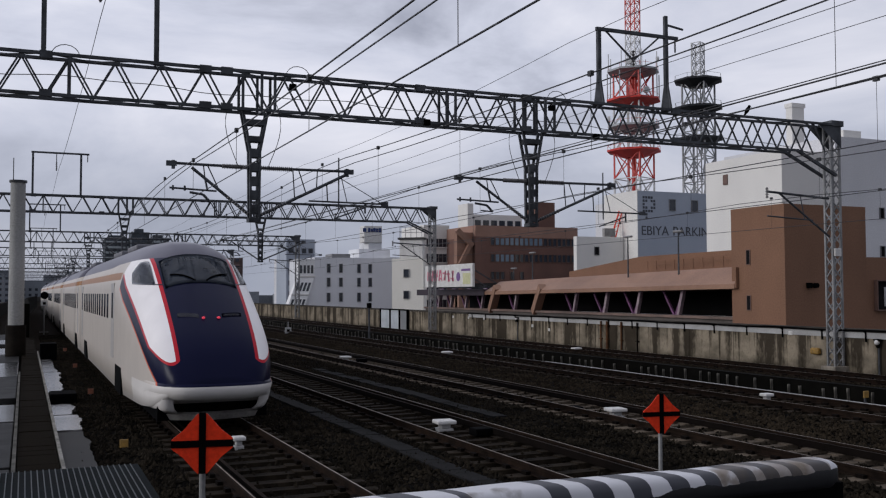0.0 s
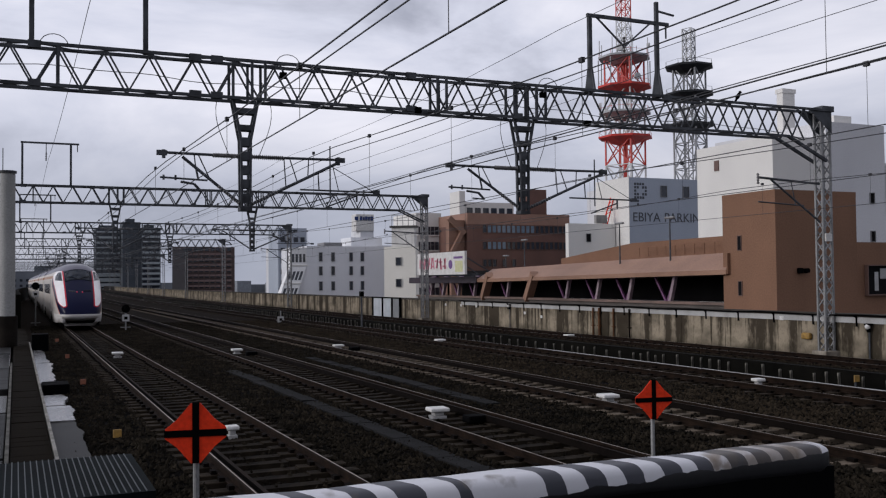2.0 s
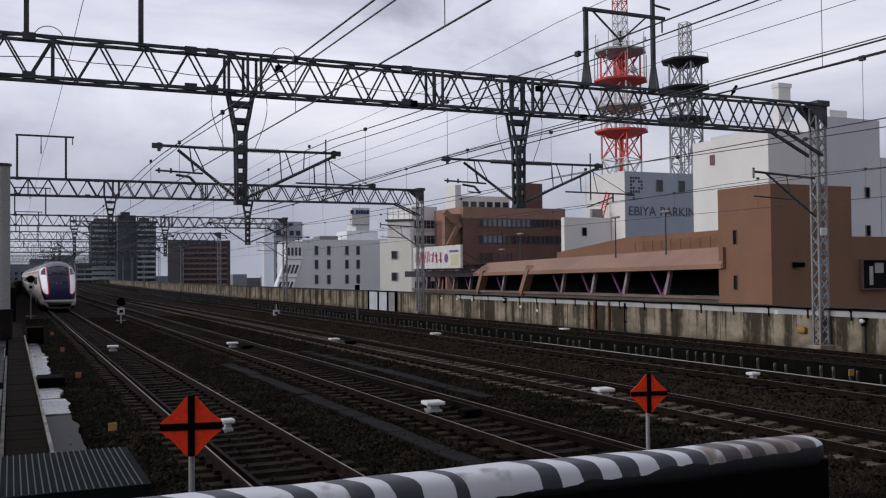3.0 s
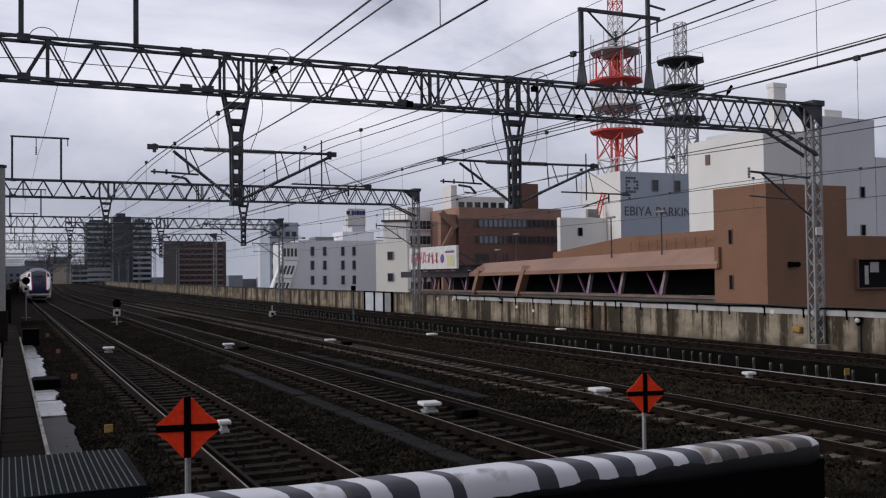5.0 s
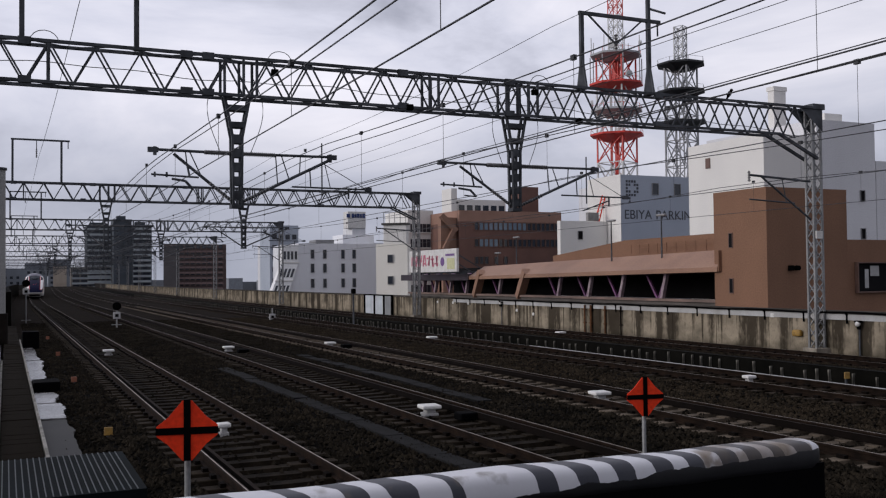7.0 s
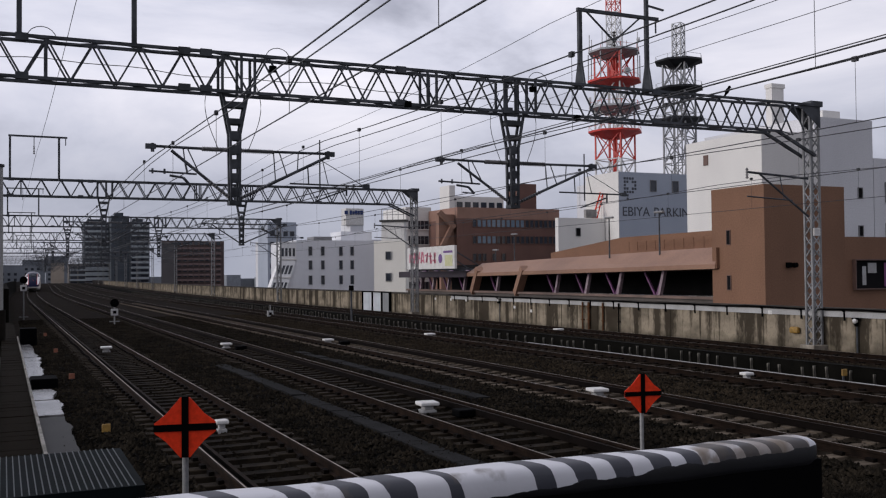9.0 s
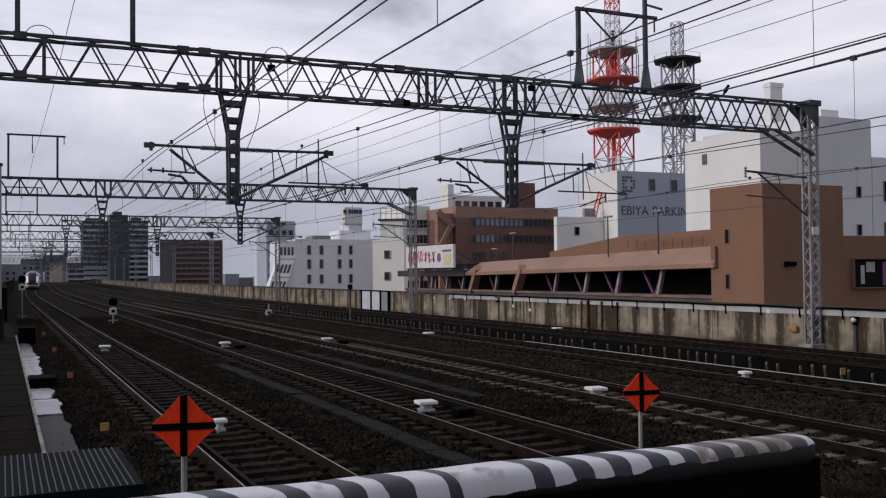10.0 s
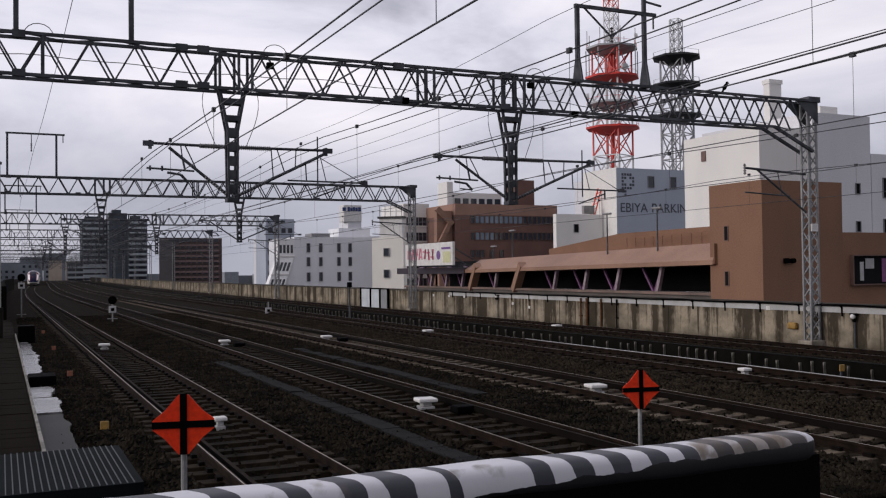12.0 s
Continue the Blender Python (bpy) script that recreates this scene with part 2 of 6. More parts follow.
# ---- ground, viaduct and tracks ----
def build_ground():
    bm = bmesh.new()
    s = 3500
    vs = [bm.verts.new((x, y, -8.0)) for x, y in ((-s, -s), (s, -s), (s, s), (-s, s))]
    bm.faces.new(vs)
    tagged(link("ground", bm, mat("city_ground", (0.09, 0.09, 0.09), (0.06, 0.06, 0.06), 0.9, 0, 0.02, 1, 0.1)), "grey city ground far below the viaduct", "ground", kind="structure")
    bm = bmesh.new()
    strip(bm, [(-14, -7.9), (-14, -0.5), (29.0, -0.7), (29.0, -7.9)], -30, FAR, 15)
    tagged(link("viaduct", bm, M_CONCDARK), "concrete railway viaduct under the ballast", "viaduct", kind="structure")
    # ballast beds, with a drain channel between the fourth and the fifth track
    bm = bmesh.new()
    prof = []
    x = -12.0
    while x < 19.6:
        z = -0.21
        for c in TRACKS[:4]:
            d = abs(x - c)
            z = (-0.245 if d < 0.66 else (-0.27 if d < 1.15 else (-0.19 if d < 1.6 else -0.2))) if d < 2.4 else z
        prof.append((x, max(z, -0.34)))
        x += 0.3
    yy = [-26.0] + ys(2.0, 70.0, 0.3) + ys(73.0, FAR, 6.0)
    rings = []
    for y in yy:
        amp = 0.035 if y < 70 else 0.0
        rings.append([bm.verts.new((a + off(y), y, b + amp * noise.noise((a * 1.7, y * 1.7, 3.0)))) for a, b in prof])
    for q, r in zip(rings, rings[1:]):
        for k in range(len(prof) - 1):
            bm.faces.new((q[k], q[k + 1], r[k + 1], r[k]))
    # far off, where stones thin out, a paler mean tone replaces the gap-dark bed
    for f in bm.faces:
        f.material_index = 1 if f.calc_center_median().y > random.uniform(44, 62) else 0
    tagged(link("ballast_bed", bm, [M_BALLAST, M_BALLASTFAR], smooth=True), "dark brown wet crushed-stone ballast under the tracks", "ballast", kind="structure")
    bm = bmesh.new()
    strip(bm, [(21.35, 0.02), (22.6, -0.08), (23.7, -0.28), (26.9, -0.28), (27.3, -0.36), (28.45, -0.4)], -26, FAR, 8)
    tagged(link("ballast_bed", bm, M_BALLASTFAR), "dark ballast along the far parapet wall", "ballast", kind="structure")
    bm = bmesh.new()
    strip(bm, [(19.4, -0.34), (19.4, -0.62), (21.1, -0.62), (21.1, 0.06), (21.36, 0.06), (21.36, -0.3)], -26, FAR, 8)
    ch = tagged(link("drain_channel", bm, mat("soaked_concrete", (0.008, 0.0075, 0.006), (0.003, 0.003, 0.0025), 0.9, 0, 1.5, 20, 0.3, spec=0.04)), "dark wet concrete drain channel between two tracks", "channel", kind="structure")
    # ribs on the far side of the channel
    bm = bmesh.new()
    box(bm, -0.08, 0.0, -0.022, 0.022, -0.5, 0.06, bevel=0.006)
    first = part("rib", bm, mat("rib_concrete", (0.24, 0.225, 0.195), (0.035, 0.032, 0.027), 0.85, 0, 3, 30, 0.3, vary=0.5, spec=0.1), ch)
    first.matrix_basis = pose(21.1, 6.0, -0.07)
    y = 6.8
    while y < 190:
        again("rib", first, ch, pose(21.1 + off(y), y, -0.07 + random.uniform(-0.1, 0.03), random.uniform(-4, 4), 0, random.uniform(-9, 9)))
        y += 0.45 if random.random() < 0.35 else 0.8 + random.uniform(-0.1, 0.1)


def rail_profile(c):
    return [(c - 0.07, -0.15), (c - 0.07, -0.135), (c - 0.012, -0.12), (c - 0.012, -0.045), (c - 0.034, -0.035), (c - 0.034, -0.004), (c - 0.026, 0.0), (c - 0.008, 0.001),
            (c + 0.012, 0.001), (c + 0.026, 0.0), (c + 0.034, -0.004), (c + 0.034, -0.035), (c + 0.012, -0.045), (c + 0.012, -0.12), (c + 0.07, -0.135), (c + 0.07, -0.15)]


def build_tracks():
    for i, c in enumerate(TRACKS):
        tr = thing("railway_track", 0, 0, LOW if i == 4 else 0.0, label="standard-gauge railway track with rusty rails on dark ballast", category="track", group="railway tracks", kind="structure")
        for side in (-1, 1):
            bm = bmesh.new()
            strip(bm, rail_profile(c + side * 0.75), -24, FAR, 12, mis=[0] * 7 + [1] + [0] * 8)
            part("rail", bm, [M_RAILSIDE, M_RAILTOP if (i, side) == (3, 1) else M_RAILWORN], tr, "steel rail, rusty sides and worn head")
        if i < 3:
            g = -0.585 if i == 0 else 0.585
            bm = bmesh.new()
            strip(bm, [(c + g - 0.03, -0.15), (c + g - 0.03, -0.025), (c + g + 0.03, -0.025), (c + g + 0.03, -0.15)], 8, 160, 12, mis=[0, 1, 0, 0])
            part("guard_rail", bm, [M_CLIP, M_RAILSIDE], tr, "rusty inner guard rail")
        bm = bmesh.new()
        hw = 1.2
        for s in (-1, 1):
            box(bm, min(s * 0.42, s * hw), max(s * 0.42, s * hw), -0.13, 0.13, -0.34, -0.15, bevel=0.015)
        box(bm, -0.42, 0.42, -0.12, 0.12, -0.34, -0.175)
        for s in (-1, 1):
            for e in (-0.11, 0.11):
                box(bm, s * 0.75 + e - 0.04, s * 0.75 + e + 0.04, -0.08, 0.08, -0.16, -0.095, mi=1)
        ms = M_SLEEPER if i in (2,) else (M_SLEEPBROWN if i < 2 else M_SLEEPDARK)
        src = part("sleeper", bm, [ms, M_CLIP], tr)
        src.matrix_basis = pose(c, 6.0, 0)
        y, n = 6.6, 0
        while y < 110 and n < 170:
            again("sleeper", src, tr, pose(c + random.uniform(-0.02, 0.02), y, random.uniform(-0.012, 0.008), 0, 0, random.uniform(-0.8, 0.8)))
            y += 0.6
            n += 1


def build_stones():
    """Loose crushed stones on the near ballast."""
    rng = np.random.default_rng(5)
    n = 135000
    xs = rng.uniform(0.9, 19.2, n)
    d = rng.uniform(0, 1, n)
    yy = 8.5 + 62.0 * d ** 1.6
    m = 34000
    xs = np.concatenate((xs, rng.uniform(21.4, 28.3, m)))
    yy = np.concatenate((yy, 12.0 + 50.0 * rng.uniform(0, 1, m) ** 1.2))
    heaps = [([], []), ([], [])]
    base = np.array([(1, 0, 0), (-1, 0, 0), (0, 1, 0), (0, -1, 0), (0, 0, 1), (0, 0, -0.6)])
    tri = [(0, 2, 4), (2, 1, 4), (1, 3, 4), (3, 0, 4), (2, 0, 5), (1, 2, 5), (3, 1, 5), (0, 3, 5)]
    for x, y in zip(xs, yy):
        dd = min(abs(x - c) for c in TRACKS)
        z = (-0.235 if rng.random() < 0.94 else -0.17) if dd < 0.66 else (-0.24 if dd < 1.0 else (-0.18 if dd < 1.6 else -0.195))
        if x > 21.3:
            z = float(np.interp(x, (21.35, 22.6, 23.7, 26.9, 27.3, 28.4), (0.03, -0.07, -0.27, -0.27, -0.35, -0.39)))
        # no stones beside the rails: the near-black bed there stands in for rail shadow
        if any(abs(abs(x - c) - 0.8) < 0.3 for c in TRACKS) or (dd < 1.0 and rng.random() < 0.55):
            continue
        s = rng.uniform(0.02, 0.055)
        p = base * s * rng.uniform(0.6, 1.25, (6, 3)) + rng.normal(0, s * 0.18, (6, 3))
        a = rng.uniform(0, 6.28)
        ca, sa = math.cos(a), math.sin(a)
        verts, faces = heaps[1 if 14.0 + rng.normal(0, 0.25) < x < 16.3 + rng.normal(0, 0.25) or 22.2 < x < 23.7 else 0]
        k = len(verts)
        for q in p:
            verts.append((x + q[0] * ca - q[1] * sa, y + q[0] * sa + q[1] * ca, z + 0.012 + q[2]))
        faces += [(k + i, k + j, k + m) for i, j, m in tri]
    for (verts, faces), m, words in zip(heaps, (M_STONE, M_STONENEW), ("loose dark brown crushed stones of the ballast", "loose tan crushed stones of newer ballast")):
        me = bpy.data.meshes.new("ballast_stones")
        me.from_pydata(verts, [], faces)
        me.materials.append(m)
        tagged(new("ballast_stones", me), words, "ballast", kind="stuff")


WALL_X, WALL_TOP = 28.45, 1.16


def stained_wall():
    """Old concrete: beige and grey patches, dark water runs of uneven length from the coping, moss at the foot."""
    m = bpy.data.materials.new("old_stained_concrete")
    m.use_nodes = True
    nt = m.node_tree
    bs = nt.nodes["Principled BSDF"]
    bs.inputs["Roughness"].default_value = 0.92
    bs.inputs["Specular IOR Level"].default_value = 0.08
    pos = nt.nodes.new("ShaderNodeNewGeometry").outputs["Position"]
    sp = nt.nodes.new("ShaderNodeSeparateXYZ")
    nt.links.new(pos, sp.inputs[0])

    def grain(sx, sz, detail=5):
        mp = nt.nodes.new("ShaderNodeMapping")
        mp.inputs["Scale"].default_value = (0.2, sx, sz)
        nt.links.new(pos, mp.inputs["Vector"])
        n = nt.nodes.new("ShaderNodeTexNoise")
        n.inputs["Scale"].default_value = 1.0
        n.inputs["Detail"].default_value = detail
        nt.links.new(mp.outputs["Vector"], n.inputs["Vector"])
        return n.outputs["Fac"]

    def op(kind, a, b, clamp=False):
        n = nt.nodes.new("ShaderNodeMath")
        n.operation = kind
        n.use_clamp = clamp
        for i, v in enumerate((a, b)):
            if isinstance(v, (int, float)):
                n.inputs[i].default_value = v
            else:
                nt.links.new(v, n.inputs[i])
        return n.outputs[0]

    def mix(f, a, b):
        n = nt.nodes.new("ShaderNodeMix")
        n.data_type = "RGBA"
        nt.links.new(f, n.inputs["Factor"])
        for k, v in (("A", a), ("B", b)):
            if isinstance(v, tuple):
                n.inputs[k].default_value = (*v, 1)
            else:
                nt.links.new(v, n.inputs[k])
        return n.outputs["Result"]
    patch = op("MULTIPLY", op("SUBTRACT", grain(0.7, 1.3), 0.40), 3.2, True)
    col = mix(patch, (0.315, 0.265, 0.196), (0.122, 0.103, 0.076))
    col = mix(op("MULTIPLY", op("SUBTRACT", grain(14, 9), 0.52), 2.0, True), col, (0.11, 0.093, 0.072))
    depth = op("SUBTRACT", 1.16, sp.outputs[2])
    wide = op("SUBTRACT", op("MULTIPLY", op("SUBTRACT", grain(0.95, 0.05, 4), 0.468), 12.0), op("MULTIPLY", depth, 0.27))
    thin = op("SUBTRACT", op("MULTIPLY", op("SUBTRACT", grain(4.5, 0.15, 3), 0.44), 8.5), op("MULTIPLY", depth, 0.75))
    ragged = op("MULTIPLY", op("SUBTRACT", grain(9, 4), 0.5), 1.6)
    run = op("MAXIMUM", op("ADD", wide, ragged, True), op("MULTIPLY", op("ADD", thin, ragged, True), 0.95))
    col = mix(op("MULTIPLY", run, 0.9), col, (0.03, 0.023, 0.016))
    foot = op("SUBTRACT", op("MULTIPLY", grain(1.6, 2.0), 2.0), op("MULTIPLY", op("ADD", sp.outputs[2], 0.5), 1.9), True)
    col = mix(op("MULTIPLY", foot, 0.8), col, (0.03, 0.027, 0.018))
    nt.links.new(col, bs.inputs["Base Color"])
    bp = nt.nodes.new("ShaderNodeBump")
    bp.inputs["Strength"].default_value = 0.3
    bp.inputs["Distance"].default_value = 0.02
    nt.links.new(grain(20, 20), bp.inputs["Height"])
    nt.links.new(bp.outputs["Normal"], bs.inputs["Normal"])
    return m


def build_parapet():
    """The stained concrete parapet along the far side: panel by panel, with ribs and a coping."""
    w = thing("wall_east", label="weathered grey concrete parapet wall with dark water stains", category="wall", kind="structure")
    bm = bmesh.new()
    strip(bm, [(WALL_X + 0.05, -0.7), (WALL_X + 0.05, WALL_TOP - 0.02), (WALL_X + 0.25, WALL_TOP - 0.02), (WALL_X + 0.25, -0.7)], -2, FAR, 10)
    part("core", bm, M_CONCDARK, w)
    rng = random.Random(4)
    wall_mat = stained_wall()
    y = 6.0
    k = 0
    while y < 420:
        ln = 3.0
        bm = bmesh.new()
        box(bm, -0.06, 0.0, 0.012, ln - 0.012, -0.65, WALL_TOP - 0.015, bevel=0.008)
        p = part("panel", bm, wall_mat, w)
        p.matrix_basis = pose(WALL_X + off(y) + rng.uniform(0, 0.012), y, 0, 0, 0, heading(y))
        y += ln
        k += 1
    bm = bmesh.new()
    strip(bm, [(WALL_X - 0.1, WALL_TOP), (WALL_X - 0.1, WALL_TOP + 0.12), (WALL_X + 0.32, WALL_TOP + 0.12), (WALL_X + 0.32, WALL_TOP)], -2, FAR, 8, closed=True)
    part("coping", bm, mat("blackened_coping", (0.09, 0.08, 0.07), (0.03, 0.027, 0.023), 0.9, 0, 1.2, 14, 0.2, spec=0.1, placed=True), w, "blackened concrete coping")
    bm = bmesh.new()
    strip(bm, [(WALL_X - 0.085, WALL_TOP - 0.22), (WALL_X - 0.085, WALL_TOP - 0.0), (WALL_X - 0.065, WALL_TOP - 0.0), (WALL_X - 0.065, WALL_TOP - 0.22)], 6, 60, 8, closed=True)
    part("whitewashed_band", bm, M_COPING, w, "pale whitewashed band below the coping")
    # cable conduit on brackets along the coping
    c = thing("cable_conduit", label="dark cable conduit held on small brackets along the parapet", category="pipe")
    bm = bmesh.new()
    pts = [(WALL_X - 0.2, y, WALL_TOP + 0.06 + 0.02 * math.sin(y * 1.3)) for y in ys(8, 60, 0.8)]
    tube(bm, pts, 0.035, 6)
    part("pipe", bm, M_BLACK, c)
    y = 9.0
    while y < 60:
        bm = bmesh.new()
        bar(bm, (WALL_X - 0.22, y, WALL_TOP + 0.05), (WALL_X - 0.05, y, WALL_TOP - 0.05), 0.05)
        bar(bm, (WALL_X - 0.1, y, WALL_TOP - 0.35), (WALL_X - 0.1, y, WALL_TOP + 0.05), 0.05)
        part("bracket", bm, M_BLACK, c)
        y += 2.1
    # added strip: its pale colour carries the wet shine of a bright line
    bm = bmesh.new()
    strip(bm, [(18.93, -0.2), (18.93, -0.06), (19.0, -0.06), (19.0, -0.2)], 8, 33, 8, closed=True)
    tagged(link("kerb", bm, M_COPING), "thin pale strip added for a bright shining line along the drain channel", "kerb", kind="structure")
    lid_mat = mat("trough_concrete", (0.019, 0.0188, 0.019), (0.0055, 0.0055, 0.0057), 0.85, 0, 1.3, 20, 0.3, vary=0.35, spec=0.05)
    bm = bmesh.new()
    box(bm, -0.19, 0.19, 0.012, 0.988, -0.07, 0.0, bevel=0.012)
    src = None
    for x0, y0, n in ((10.0, 19.5, 15), (6.38, 12.0, 19)):
        t = thing("cable_trough", 0, 0, 0, 0, "wet grey concrete cable trough with loose lids between two tracks", "cable trough", "cable troughs")
        b2 = bmesh.new()
        box(b2, x0 - 0.2, x0 + 0.2, y0, y0 + n, -0.32, -0.2)
        part("channel", b2, M_CONCDARK, t)
        for k in range(n):
            m = pose(x0 + rng.uniform(-0.02, 0.02), y0 + k, -0.135 + rng.uniform(-0.02, 0.012), rng.uniform(-0.8, 0.8), rng.uniform(-2, 2), rng.uniform(-1.2, 1.2))
            if src is None:
                src = part("trough_lid", bm, lid_mat, t)
                src.matrix_basis = m
            elif rng.random() > 0.06:
                again("trough_lid", src, t, m)
    # a pale gate of panels in the parapet
    g = thing("metal_gate", WALL_X - 0.16, 71.3, 0, label="pale grey metal gate of upright panels at the parapet", category="gate")
    for y0, w0, tone in ((0.1, 1.5, (0.3, 0.31, 0.32)), (1.9, 1.9, (0.62, 0.66, 0.7)), (4.1, 2.1, (0.62, 0.66, 0.7))):
        bm = bmesh.new()
        box(bm, -0.03, 0.03, y0, y0 + w0, -0.45, 1.2, bevel=0.01)
        part("panel", bm, mat("gate_panel" + ("_dark" if tone[0] < 0.5 else ""), tone, tuple(v * 0.75 for v in tone), 0.5, 0, 1, 20, 0.05), g)
    for y0 in (-0.05, 1.72, 3.92, 6.3):
        bm = bmesh.new()
        box(bm, -0.09, 0.05, y0, y0 + 0.16, -0.58, 1.3)
        part("post", bm, M_BLACK, g)
    bm = bmesh.new()
    box(bm, -0.08, 0.04, 0.1, 6.3, 1.2, 1.3)
    part("top_rail", bm, M_BLACK, g)
    # parapet on the near side, beyond the platform
    # a low wall in near-black makes up the dark mass here
    bm = bmesh.new()
    strip(bm, [(0.0, -0.4), (0.0, 2.05), (0.3, 2.05), (0.3, -0.4)], 64, 220, 10, closed=True)
    tagged(link("wall_siding", bm, mat("near_black_wall", (0.007, 0.0065, 0.005), (0.003, 0.003, 0.0025), 0.95, 0, 1, 10, 0.3, spec=0.02)), "dark low wall beside the walkway", "wall", kind="structure")
    v = thing("wall_west", label="dark low parapet along the near side of the viaduct", category="wall", kind="structure")
    bm = bmesh.new()
    strip(bm, [(-3.2, -0.4), (-3.2, 1.35), (-2.9, 1.35), (-2.9, -0.4)], 60, FAR, 10, closed=True)
    part("core", bm, M_CONCDARK, v)


# ---- overhead line ----
GANTRIES = [27.0 + 38.8 * i for i in range(12)]
ZB, ZT = 7.9, 8.98
XL, XR = -13.0, 28.1


def lattice_post(parent, x, z0, z1, wx=0.42, wy=0.34, name="post"):
    for sx in (-1, 1):
        for sy in (-1, 1):
            bm = bmesh.new()
            bar(bm, (x + sx * wx / 2, sy * wy / 2, z0), (x + sx * wx / 2, sy * wy / 2, z1), 0.075)
            part("post_leg", bm, M_STEELLIGHT, parent)
    bm = bmesh.new()
    n = int((z1 - z0) / 0.42)
    for k in range(n):
        a, b = z0 + (z1 - z0) * k / n, z0 + (z1 - z0) * (k + 1) / n
        s = 1 if k % 2 else -1
        for sy in (-1, 1):
            bar(bm, (x - s * wx / 2, sy * wy / 2, a), (x + s * wx / 2, sy * wy / 2, b), 0.04)
        for sx in (-1, 1):
            bar(bm, (x + sx * wx / 2, -s * wy / 2, a), (x + sx * wx / 2, s * wy / 2, b), 0.04)
    tagged(part("post_lacing", bm, M_STEELLIGHT, parent), kind="stuff")
    bm = bmesh.new()
    box(bm, x - 0.4, x + 0.4, -0.35, 0.35, z0 - 0.35, z0 + 0.06, bevel=0.02)
    part("footing", bm, M_CONCRETE, parent)


